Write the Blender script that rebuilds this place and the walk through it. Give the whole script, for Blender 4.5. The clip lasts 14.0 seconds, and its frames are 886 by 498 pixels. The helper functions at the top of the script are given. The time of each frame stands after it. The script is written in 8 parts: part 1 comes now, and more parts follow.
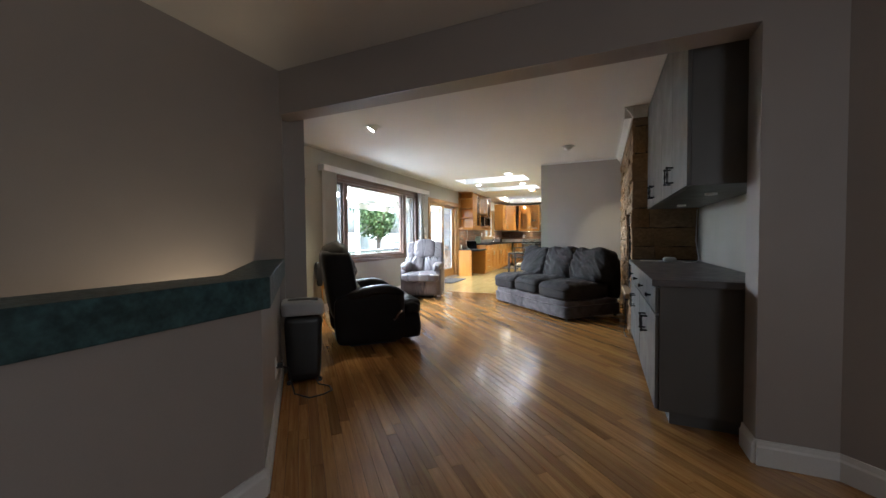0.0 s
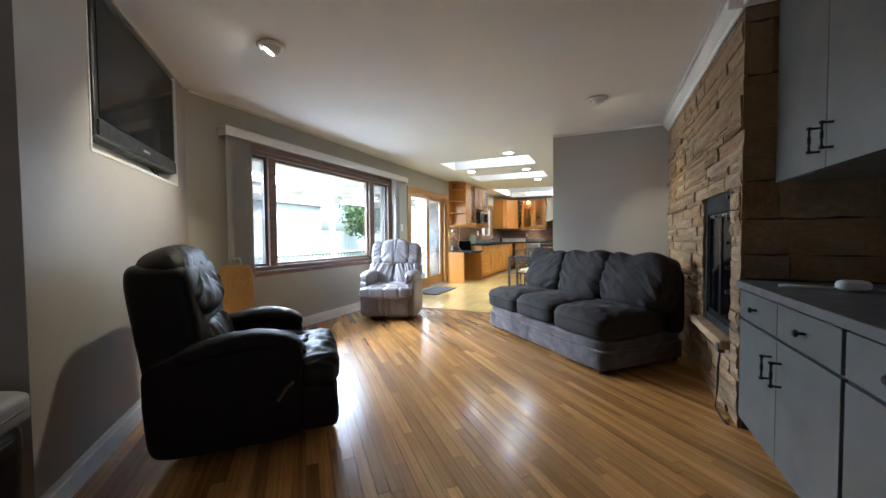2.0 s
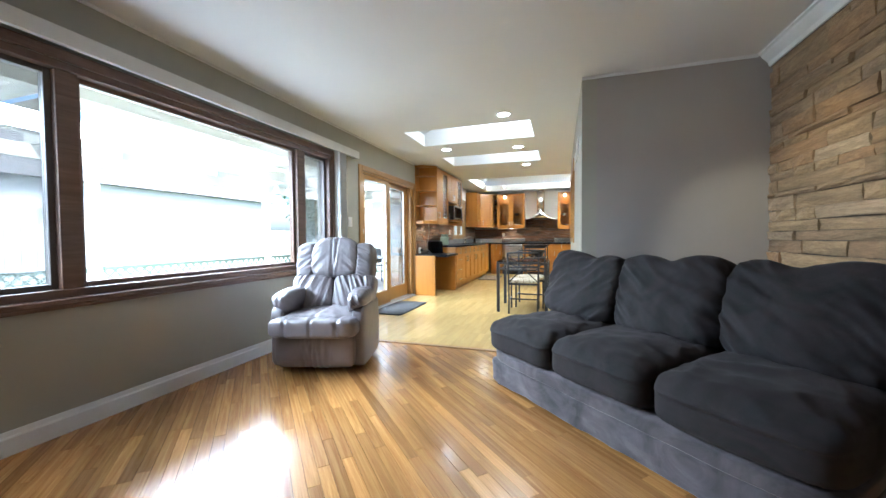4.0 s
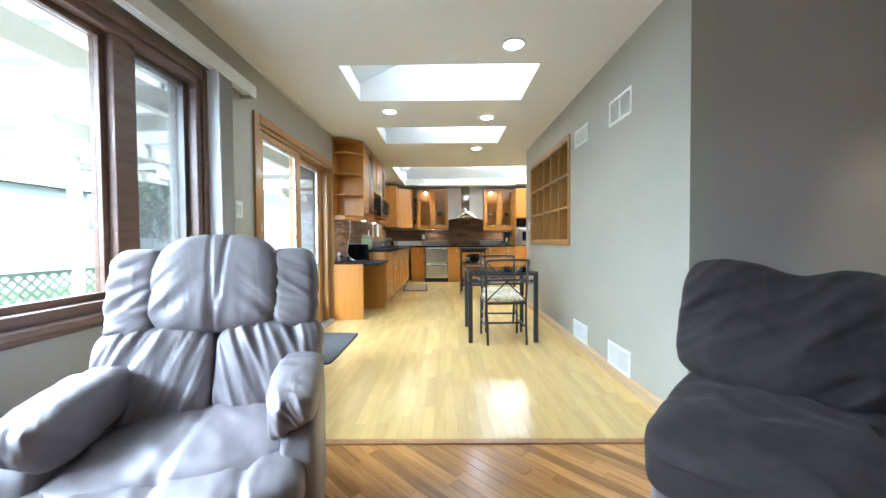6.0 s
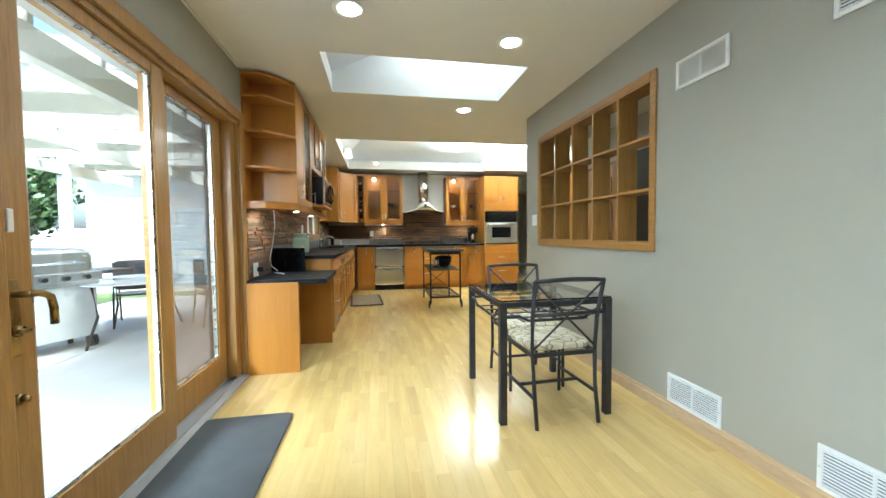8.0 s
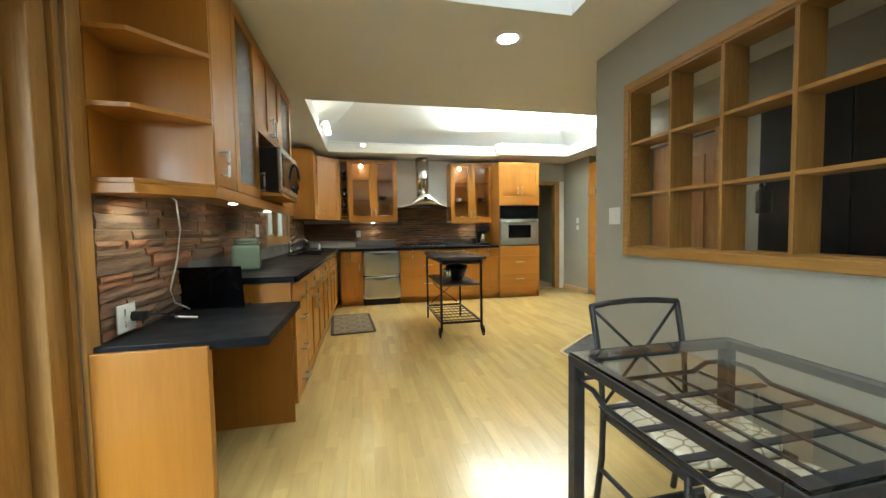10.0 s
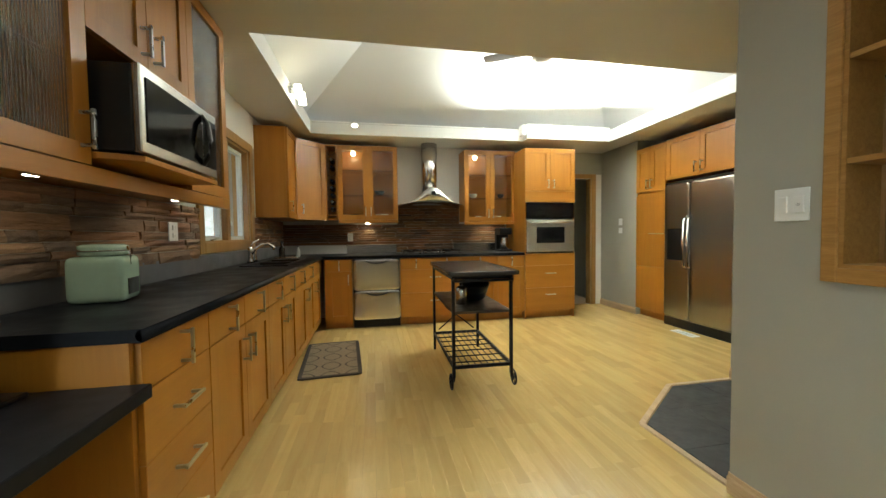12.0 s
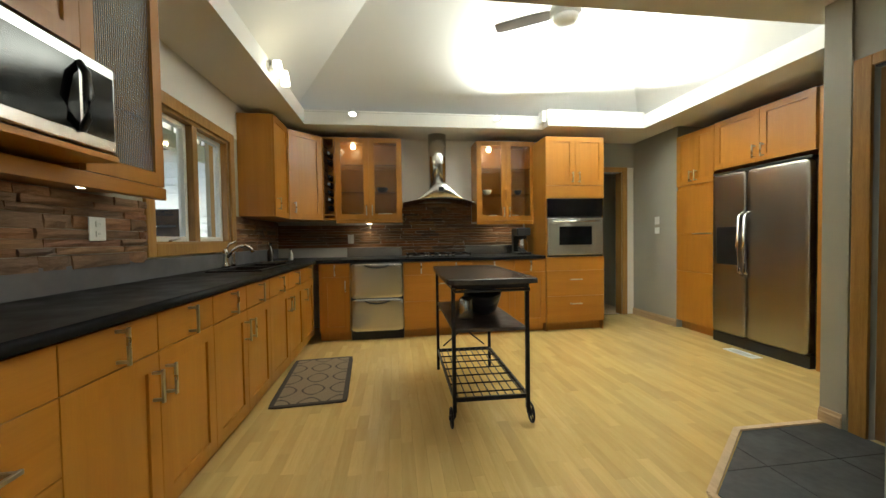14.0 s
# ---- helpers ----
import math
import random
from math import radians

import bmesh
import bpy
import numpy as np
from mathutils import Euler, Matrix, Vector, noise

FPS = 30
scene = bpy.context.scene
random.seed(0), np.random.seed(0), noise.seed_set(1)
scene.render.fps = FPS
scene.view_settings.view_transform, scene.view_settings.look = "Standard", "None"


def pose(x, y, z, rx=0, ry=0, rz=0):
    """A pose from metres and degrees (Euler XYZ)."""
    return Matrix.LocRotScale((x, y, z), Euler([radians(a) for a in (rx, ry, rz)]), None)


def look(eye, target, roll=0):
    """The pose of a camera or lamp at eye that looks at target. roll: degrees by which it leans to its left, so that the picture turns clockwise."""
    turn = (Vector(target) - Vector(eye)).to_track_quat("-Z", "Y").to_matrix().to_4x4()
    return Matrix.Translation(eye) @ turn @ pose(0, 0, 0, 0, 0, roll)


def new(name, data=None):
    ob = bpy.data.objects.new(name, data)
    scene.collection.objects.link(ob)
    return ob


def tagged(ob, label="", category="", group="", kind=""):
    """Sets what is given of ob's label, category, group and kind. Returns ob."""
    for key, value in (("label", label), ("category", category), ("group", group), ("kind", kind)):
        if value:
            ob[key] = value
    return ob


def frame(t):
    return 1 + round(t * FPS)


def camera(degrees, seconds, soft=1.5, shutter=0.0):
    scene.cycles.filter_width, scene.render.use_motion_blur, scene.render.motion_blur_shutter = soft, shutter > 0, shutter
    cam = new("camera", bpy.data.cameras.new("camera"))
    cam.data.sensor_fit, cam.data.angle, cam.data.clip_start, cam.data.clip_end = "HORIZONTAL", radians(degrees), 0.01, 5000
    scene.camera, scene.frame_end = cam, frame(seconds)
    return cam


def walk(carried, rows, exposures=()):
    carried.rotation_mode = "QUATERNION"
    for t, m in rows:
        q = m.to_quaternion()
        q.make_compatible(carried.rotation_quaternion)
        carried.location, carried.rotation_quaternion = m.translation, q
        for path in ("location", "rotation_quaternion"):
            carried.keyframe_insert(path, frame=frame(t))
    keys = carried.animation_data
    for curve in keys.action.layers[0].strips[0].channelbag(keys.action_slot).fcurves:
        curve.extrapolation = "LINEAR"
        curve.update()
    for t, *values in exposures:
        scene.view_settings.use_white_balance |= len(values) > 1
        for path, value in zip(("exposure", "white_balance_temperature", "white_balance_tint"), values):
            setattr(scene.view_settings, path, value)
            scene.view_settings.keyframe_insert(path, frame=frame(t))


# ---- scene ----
cam = camera(101.2, 14.0)
PATH = [
    (0, (0.352, 0.777, 1.098), (-0.45, 2.608, 1.037), -0.5),
    (0.5, (0.298, 1.229, 1.12), (-0.515, 3.055, 1.056), -0.3),
    (1, (0.197, 1.67, 1.131), (-0.612, 3.498, 1.065), -0.4),
    (1.5, (0.099, 2.132, 1.12), (-0.713, 3.958, 1.054), -0.5),
    (2, (-0.054, 2.6, 1.102), (-0.865, 4.427, 1.036), -0.5),
    (2.5, (-0.2, 3.049, 1.068), (-1.012, 4.876, 1.008), -0.4),
    (2.7, (-0.256, 3.225, 1.069), (-1.07, 5.051, 1.008), -0.5),
    (5, (-1.45, 5.027, 1.055), (-1.774, 6.999, 1.001), -0.2),
    (5.5, (-1.724, 5.388, 1.051), (-1.897, 7.38, 1.001), -0.2),
    (6, (-1.97, 5.783, 1.05), (-1.983, 7.782, 1.001), -0.4),
    (6.5, (-2.171, 6.203, 1.063), (-2.034, 8.198, 1.012), -0.2),
    (7, (-2.296, 6.624, 1.078), (-2.063, 8.61, 1.021), -0.3),
    (7.5, (-2.365, 7.09, 1.102), (-2.065, 9.066, 1.03), -0.5),
    (8, (-2.418, 7.492, 1.111), (-2.067, 9.459, 1.03), -0.6),
    (8.2, (-2.428, 7.647, 1.115), (-2.062, 9.612, 1.029), -0.5),
    (10.3, (-2.452, 9.204, 1.173), (-2.021, 11.155, 1.074), -0.7),
    (10.5, (-2.449, 9.317, 1.164), (-2.013, 11.267, 1.075), -0.5),
    (11, (-2.424, 9.626, 1.161), (-1.989, 11.576, 1.073), -0.8),
    (11.5, (-2.322, 9.936, 1.149), (-1.915, 11.892, 1.072), -0.9),
    (12, (-2.225, 10.226, 1.162), (-1.852, 12.189, 1.083), -0.7),
    (12.5, (-2.159, 10.396, 1.144), (-1.814, 12.365, 1.077), -0.8),
    (13, (-2.099, 10.53, 1.138), (-1.78, 12.504, 1.075), -0.8),
    (13.5, (-2.045, 10.642, 1.137), (-1.754, 12.62, 1.076), -0.9),
    (14, (-1.988, 10.739, 1.126), (-1.727, 12.721, 1.07), -0.9),
]
EXPOSURES = [
    (0.0, 2.45, 5400, 6), (1.0, 2.42, 5300, 5), (2.7, 2.4, 5150, 4), (5.0, 2.45, 5000, 2), (6.5, 2.3, 5050, 1), (8.0, 2.05, 5250, -3),
    (10.5, 1.52, 5750, -4), (14.0, 1.17, 6100, -2),
]
walk(cam, [(t, look(eye, target, roll)) for t, eye, target, roll in PATH], EXPOSURES)

# ---- sky and sun: bright overcast ----
SUN_EL, SUN_AZ = 55, 120
world = bpy.data.worlds.new("world")
scene.world = world
world.use_nodes = True
wt = world.node_tree
sky = wt.nodes.new("ShaderNodeTexSky")
sky.sky_type, sky.sun_disc = "NISHITA", False
sky.sun_elevation, sky.sun_rotation = radians(SUN_EL), radians(SUN_AZ)
sky.dust_density = 4.0
wt.links.new(sky.outputs[0], wt.nodes["Background"].inputs[0])
wt.nodes["Background"].inputs[1].default_value = 0.15


def lamp(name, kind, m, watts, colour=(1, 1, 1), **more):
    data = bpy.data.lights.new(name, kind)
    data.energy, data.color = watts, colour
    if kind == "AREA":
        data.shape = "RECTANGLE"
        data.size, data.size_y = more["size"]
    elif kind == "SPOT":
        data.spot_size, data.spot_blend, data.shadow_soft_size = radians(more["cone"]), more.get("blend", 0.6), more.get("soft", 0.04)
    elif kind == "POINT":
        data.shadow_soft_size = more.get("soft", 0.05)
    ob = new(name, data)
    ob.matrix_world = m
    return ob


sun_dir = Vector((math.sin(radians(SUN_AZ)) * math.cos(radians(SUN_EL)), math.cos(radians(SUN_AZ)) * math.cos(radians(SUN_EL)), math.sin(radians(SUN_EL))))
sun = lamp("sun", "SUN", look(sun_dir * 40, (0, 0, 0)), 4.8, (1, 0.96, 0.9))
sun.data.angle = radians(20)

WARM, WHITE, DAY = (1.0, 0.81, 0.5), (1.0, 0.96, 0.88), (0.93, 0.97, 1.0)
# daylight of the two roof openings; the lamps after them are added fill
lamp("skylight_glow", "AREA", look((-1.6, 9.07, 3.28), (-1.7, 9.12, 2.3)), 7.0, (1.0, 0.98, 0.94), size=(0.85, 0.65))
lamp("skylight_glow", "AREA", look((-1.6, 10.66, 3.28), (-1.7, 10.71, 2.3)), 4.5, (1.0, 0.98, 0.94), size=(0.85, 0.65))
# fill aimed up to brighten the vault; no window or fixture stands here
lamp("vault_fill", "AREA", look((0.0, 14.42, 2.7), (-0.05, 14.15, 3.7)), 50, (1, 0.96, 0.86), size=(1.8, 0.35))
# added lamp below the patio beams, boosts the daylight reaching the living room
lamp("patio_fill", "AREA", pose(-5.2, 5.9, 2.1, 0, 3, 0), 270, DAY, size=(0.9, 5.6))
# unseen fill for the entry walls and low wall; no window is built
lamp("entry_fill", "AREA", look((2.38, 0.1, 1.4), (-2, 1.4, 1.0)), 3.8, (1.0, 0.9, 0.8), size=(1.2, 1.4))


# ---- materials ----
def mat(name):
    m = bpy.data.materials.new(name)
    m.use_nodes = True
    return m, m.node_tree.nodes, m.node_tree.links, m.node_tree.nodes["Principled BSDF"]


def ramp(n, l, fac, stops):
    r = n.new("ShaderNodeValToRGB")
    el = r.color_ramp.elements
    el[0].position, el[0].color = stops[0][0], (*stops[0][1], 1)
    el[1].position, el[1].color = stops[-1][0], (*stops[-1][1], 1)
    for p, c in stops[1:-1]:
        e = el.new(p)
        e.color = (*c, 1)
    l.new(fac, r.inputs[0])
    return r.outputs[0]


def coords(n, l, scale=(1, 1, 1), kind="Object", shift=False):
    tc, mp = n.new("ShaderNodeTexCoord"), n.new("ShaderNodeMapping")
    mp.inputs["Scale"].default_value = scale
    l.new(tc.outputs[kind], mp.inputs[0])
    if shift:
        oi, mu = n.new("ShaderNodeObjectInfo"), n.new("ShaderNodeMath")
        mu.operation = "MULTIPLY"
        mu.inputs[1].default_value = 37.0
        l.new(oi.outputs["Random"], mu.inputs[0])
        l.new(mu.outputs[0], mp.inputs["Location"])
    return mp.outputs[0]


def tex(n, l, vec, scale, detail=4.0, rough=0.55, dist=0.0):
    t = n.new("ShaderNodeTexNoise")
    t.inputs["Scale"].default_value, t.inputs["Detail"].default_value = scale, detail
    t.inputs["Roughness"].default_value, t.inputs["Distortion"].default_value = rough, dist
    l.new(vec, t.inputs["Vector"])
    return t.outputs["Fac"]


def bump(n, l, b, height, strength, distance=0.01):
    bp = n.new("ShaderNodeBump")
    bp.inputs["Strength"].default_value, bp.inputs["Distance"].default_value = strength, distance
    l.new(height, bp.inputs["Height"])
    l.new(bp.outputs[0], b.inputs["Normal"])


def mixc(n, l, fac, a, b_, mode="MIX"):
    m = n.new("ShaderNodeMix")
    m.data_type, m.blend_type = "RGBA", mode
    for sock, v in ((m.inputs[0], fac), (m.inputs[6], a), (m.inputs[7], b_)):
        if isinstance(v, (int, float)):
            sock.default_value = v
        elif isinstance(v, tuple):
            sock.default_value = (*v, 1)
        else:
            l.new(v, sock)
    return m.outputs[2]


def plain(name, c, rough=0.5, metal=0.0, vary=0.12, grain=60.0, blot=3.0, relief=0.1, spec=0.5, kind="Object"):
    """Paint, plastic, cloth or metal with fine grain and soft blotches."""
    m, n, l, b = mat(name)
    v = coords(n, l, kind=kind)
    lo = tuple(x * (1 - vary) for x in c)
    hi = tuple(min(1, x * (1 + vary)) for x in c)
    a = ramp(n, l, tex(n, l, v, blot, 3), [(0.3, lo), (0.7, hi)])
    f = tex(n, l, v, grain, 3)
    g = ramp(n, l, f, [(0.3, (1 - vary,) * 3), (0.7, (1, 1, 1))])
    l.new(mixc(n, l, 1.0, a, g, "MULTIPLY"), b.inputs["Base Color"])
    r = ramp(n, l, tex(n, l, v, blot * 2.3, 4), [(0.3, (max(0.02, rough - 0.07),) * 3), (0.7, (min(1, rough + 0.07),) * 3)])
    l.new(r, b.inputs["Roughness"])
    b.inputs["Metallic"].default_value = metal
    b.inputs["Specular IOR Level"].default_value = spec
    if relief:
        bump(n, l, b, f, relief, 0.004)
    return m


def wood(name, dark, light, rough=0.35, grain=(14, 14, 0.9), figure=3.0, coat=0.0, tone=0.16, pore=0.14):
    """Wood with grain along the axis of the smallest scale; each piece has its own tone."""
    m, n, l, b = mat(name)
    v = coords(n, l, grain, shift=True)
    f = tex(n, l, v, figure, 6, 0.62, 0.6)
    fine = tex(n, l, v, figure * 9, 3)
    c = ramp(n, l, f, [(0.28, dark), (0.5, tuple((a + d) / 2 for a, d in zip(dark, light))), (0.72, light)])
    oi = n.new("ShaderNodeObjectInfo")
    t = ramp(n, l, oi.outputs["Random"], [(0, (1 - tone,) * 3), (1, (1 + tone * 0.4,) * 3)])
    c = mixc(n, l, 1.0, c, t, "MULTIPLY")
    g = ramp(n, l, fine, [(0.35, (1 - pore, 1 - pore * 1.15, 1 - pore * 1.4)), (0.6, (1, 1, 1))])
    l.new(mixc(n, l, 1.0, c, g, "MULTIPLY"), b.inputs["Base Color"])
    r = ramp(n, l, tex(n, l, coords(n, l), 2.5, 4), [(0.3, (rough * 0.8,) * 3), (0.7, (rough * 1.25,) * 3)])
    l.new(r, b.inputs["Roughness"])
    b.inputs["Coat Weight"].default_value = coat
    b.inputs["Coat Roughness"].default_value = 0.12
    bump(n, l, b, fine, 0.06, 0.002)
    return m


def stone(name, stops, rough=0.85, scale=7.0, relief=0.6):
    """Split stone: every piece takes its own tone from the stops."""
    m, n, l, b = mat(name)
    oi = n.new("ShaderNodeObjectInfo")
    c = ramp(n, l, oi.outputs["Random"], stops)
    v = coords(n, l, kind="Object", shift=True)
    big = tex(n, l, v, scale * 0.16, 6, 0.65)
    fine = tex(n, l, v, scale * 1.2, 6, 0.7)
    c = mixc(n, l, 1.0, c, ramp(n, l, big, [(0.3, (0.6, 0.57, 0.55)), (0.7, (1.25, 1.15, 1.05))]), "MULTIPLY")
    c = mixc(n, l, 1.0, c, ramp(n, l, fine, [(0.3, (0.7, 0.68, 0.66)), (0.65, (1.1, 1.1, 1.1))]), "MULTIPLY")
    l.new(c, b.inputs["Base Color"])
    b.inputs["Roughness"].default_value = rough
    bump(n, l, b, fine, relief, 0.01)
    return m


def glow(name, c, strength):
    m, n, l, b = mat(name)
    b.inputs["Base Color"].default_value = (*c, 1)
    b.inputs["Emission Color"].default_value = (*c, 1)
    b.inputs["Emission Strength"].default_value = strength
    return m


def glass(name, tint=(1, 1, 1), rough=0.0, thin=True, ior=1.45):
    m, n, l, b = mat(name)
    b.inputs["Base Color"].default_value = (*tint, 1)
    b.inputs["Roughness"].default_value = rough
    b.inputs["IOR"].default_value = ior
    b.inputs["Transmission Weight"].default_value = 1.0
    return m


def screen_mesh(name, c, cover):
    """Woven insect screen, too fine to see its wires."""
    m, n, l, b = mat(name)
    b.inputs["Base Color"].default_value = (*c, 1)
    b.inputs["Roughness"].default_value = 0.6
    l.new(ramp(n, l, tex(n, l, coords(n, l), 3, 3), [(0.3, (cover * 0.95,) * 3), (0.7, (cover,) * 3)]), b.inputs["Alpha"])
    return m


def brushed(name, c, rough=0.3, along=(1, 60, 60)):
    m, n, l, b = mat(name)
    v = coords(n, l, along)
    f = tex(n, l, v, 6, 4)
    l.new(ramp(n, l, f, [(0.3, tuple(x * 0.985 for x in c)), (0.7, c)]), b.inputs["Base Color"])
    l.new(ramp(n, l, f, [(0.3, (rough * 0.96,) * 3), (0.7, (rough * 1.05,) * 3)]), b.inputs["Roughness"])
    b.inputs["Metallic"].default_value = 1.0
    bump(n, l, b, f, 0.004, 0.001)
    return m


M_WALL = plain("wall_paint_grey", (0.37, 0.355, 0.298), 0.5, vary=0.03, grain=220, blot=1.2, relief=0.05)
M_WALL_E = plain("wall_paint_entry", (0.37, 0.338, 0.315), 0.5, vary=0.03, grain=220, blot=1.2, relief=0.05)
M_CEIL = plain("ceiling_paint", (0.78, 0.77, 0.75), 0.85, vary=0.02, grain=260, blot=1.0, relief=0.08)
M_CREAM = plain("soffit_paint", (0.74, 0.71, 0.66), 0.7, vary=0.02, grain=240, blot=1.0, relief=0.05)
M_TRIM = plain("white_trim_paint", (0.78, 0.78, 0.77), 0.35, vary=0.04, grain=90, blot=4, relief=0.04)
M_OAK_FLOOR = wood("oak_strip_floor", (0.35, 0.146, 0.036), (0.63, 0.335, 0.105), 0.2, (1.3, 0.5, 1), 2.4, 0.35, 0.42)
M_MAPLE_FLOOR = wood("maple_laminate", (0.63, 0.435, 0.155), (0.74, 0.545, 0.22), 0.2, (0.6, 0.35, 1), 2.2, 0.15, 0.1, 0.05)
M_CAB = wood("honey_maple", (0.4, 0.163, 0.017), (0.47, 0.203, 0.025), 0.38, (9, 9, 0.5), 1.6, 0.08, 0.09, 0.04)
M_CAB_H = wood("honey_maple_flat_grain", (0.4, 0.163, 0.017), (0.47, 0.203, 0.025), 0.38, (9, 0.5, 9), 1.6, 0.08, 0.09, 0.04)
M_CAB_X = wood("honey_maple_cross_grain", (0.4, 0.163, 0.017), (0.47, 0.203, 0.025), 0.38, (0.5, 9, 9), 1.6, 0.08, 0.09, 0.04)
M_OAK = wood("golden_oak_trim", (0.31, 0.155, 0.034), (0.46, 0.25, 0.068), 0.4, (18, 18, 1.0), 3.2, 0.1, 0.12)
M_OAK_Y = wood("golden_oak_trim_level", (0.31, 0.155, 0.034), (0.46, 0.25, 0.068), 0.4, (18, 1.0, 18), 3.2, 0.1, 0.12)
M_MAPLE = wood("pale_maple_trim", (0.52, 0.36, 0.2), (0.64, 0.47, 0.28), 0.4, (14, 0.8, 14), 2.5, 0.1, 0.06)
M_WALNUT = wood("brown_window_wood", (0.11, 0.06, 0.04), (0.21, 0.125, 0.085), 0.45, (16, 1.0, 16), 3.0, 0.1, 0.1)
M_DOORWOOD = wood("hall_door_wood", (0.3, 0.15, 0.05), (0.44, 0.24, 0.09), 0.4, (12, 12, 0.8), 2.2, 0.1, 0.06)
M_FRAMEDARK = plain("dark_window_sash", (0.1, 0.085, 0.075), 0.45, vary=0.1, grain=80)
M_LAM = plain("charcoal_counter", (0.012, 0.0125, 0.015), 0.4, vary=0.12, grain=60, blot=3, relief=0.02, spec=0.13)
M_LAM_GREY = plain("slate_grey_counter", (0.13, 0.125, 0.13), 0.4, vary=0.2, grain=320, blot=5, relief=0.03)
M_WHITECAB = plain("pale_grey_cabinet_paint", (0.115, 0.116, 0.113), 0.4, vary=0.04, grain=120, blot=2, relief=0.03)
M_TEAL = plain("teal_speckled_laminate", (0.05, 0.105, 0.115), 0.4, vary=0.45, grain=46, blot=18, relief=0.05)
M_BLACKMETAL = plain("black_iron", (0.018, 0.017, 0.018), 0.45, 0.6, 0.2, 150, 12, 0.1)
M_GUNMETAL = plain("dark_grey_steel_tube", (0.05, 0.048, 0.05), 0.42, 0.5, 0.15, 150, 12, 0.08)
M_BLACK = plain("black_plastic", (0.012, 0.012, 0.013), 0.35, vary=0.2, grain=200, blot=8, relief=0.05)
M_SCREEN = plain("black_screen_glass", (0.004, 0.004, 0.005), 0.08, vary=0.05, relief=0, spec=0.22)
M_SILVERPL = plain("silver_plastic", (0.42, 0.42, 0.43), 0.4, 0.2, 0.06, 200, 6, 0.03)
M_STEEL = brushed("brushed_stainless", (0.66, 0.65, 0.63), 0.2, (60, 60, 1))
M_STEEL_FR = brushed("grey_brushed_stainless", (0.36, 0.345, 0.32), 0.3, (1, 1, 60))
M_STEEL_H = brushed("brushed_stainless_level", (0.62, 0.61, 0.59), 0.26, (1, 1, 60))
M_CHROME = plain("polished_chrome", (0.8, 0.8, 0.8), 0.08, 1.0, 0.03, 60, 5, 0)
M_NICKEL = plain("satin_nickel", (0.55, 0.54, 0.52), 0.3, 1.0, 0.05, 200, 8, 0.03)
M_BRASS = plain("aged_brass", (0.33, 0.23, 0.09), 0.3, 1.0, 0.15, 90, 8, 0.05)
M_GLASS = glass("clear_glass")
def pressed_glass(name, tint):
    """Pressed glass with a fine square pattern."""
    m, n, l, b = mat(name)
    b.inputs["Base Color"].default_value = (*tint, 1)
    b.inputs["Roughness"].default_value = 0.14
    b.inputs["Transmission Weight"].default_value = 1.0
    sep = n.new("ShaderNodeSeparateXYZ")
    l.new(coords(n, l), sep.inputs[0])
    waves = []
    for axis in ("X", "Z"):
        mu, si = n.new("ShaderNodeMath"), n.new("ShaderNodeMath")
        mu.operation, si.operation = "MULTIPLY", "SINE"
        mu.inputs[1].default_value = math.tau / 0.011
        l.new(sep.outputs[axis], mu.inputs[0])
        l.new(mu.outputs[0], si.inputs[0])
        waves.append(si.outputs[0])
    ad = n.new("ShaderNodeMath")
    l.new(waves[0], ad.inputs[0])
    l.new(waves[1], ad.inputs[1])
    bump(n, l, b, ad.outputs[0], 0.5, 0.0012)
    return m


M_FROST = glass("lightly_frosted_glass", (0.97, 0.96, 0.92), 0.07)
M_RIBGLASS = pressed_glass("pressed_cabinet_glass", (0.95, 0.95, 0.9))
M_MESH = screen_mesh("grey_insect_screen", (0.2, 0.2, 0.2), 0.5)
M_WHITEPL = plain("white_plastic", (0.76, 0.76, 0.74), 0.4, vary=0.03, grain=200, blot=6, relief=0.02)
M_BLIND = plain("white_vinyl_blind", (0.7, 0.69, 0.66), 0.5, vary=0.04, grain=120, blot=3, relief=0.04)
M_SLATE = plain("dark_slate_tile", (0.038, 0.04, 0.042), 0.5, vary=0.35, grain=30, blot=4, relief=0.3)
M_RUBBER = plain("grey_rubber_mat", (0.06, 0.062, 0.064), 0.7, vary=0.12, grain=260, blot=3, relief=0.25)
M_CONCRETE = plain("patio_concrete", (0.5, 0.48, 0.45), 0.9, vary=0.1, grain=60, blot=0.8, relief=0.3)
M_SIDING = plain("white_siding", (0.72, 0.72, 0.7), 0.6, vary=0.05, grain=40, blot=2, relief=0.05)
M_PERGOLA = plain("cream_pergola_paint", (0.62, 0.59, 0.5), 0.6, vary=0.06, grain=40, blot=2, relief=0.1)
M_LEAF = plain("tree_leaves", (0.06, 0.11, 0.03), 0.6, vary=0.4, grain=9, blot=2, relief=0.2)
M_BARK = plain("bark", (0.13, 0.1, 0.075), 0.9, vary=0.3, grain=20, blot=4, relief=0.8)
M_GRASS = plain("lawn", (0.09, 0.13, 0.04), 0.95, vary=0.3, grain=12, blot=0.6, relief=0.6)
M_FIREBLACK = plain("soot_black", (0.012, 0.011, 0.011), 0.75, vary=0.3, grain=60, blot=6, relief=0.3)
M_MORTAR = plain("stone_backing", (0.085, 0.07, 0.055), 0.95, vary=0.2, grain=60, blot=5, relief=0.5)
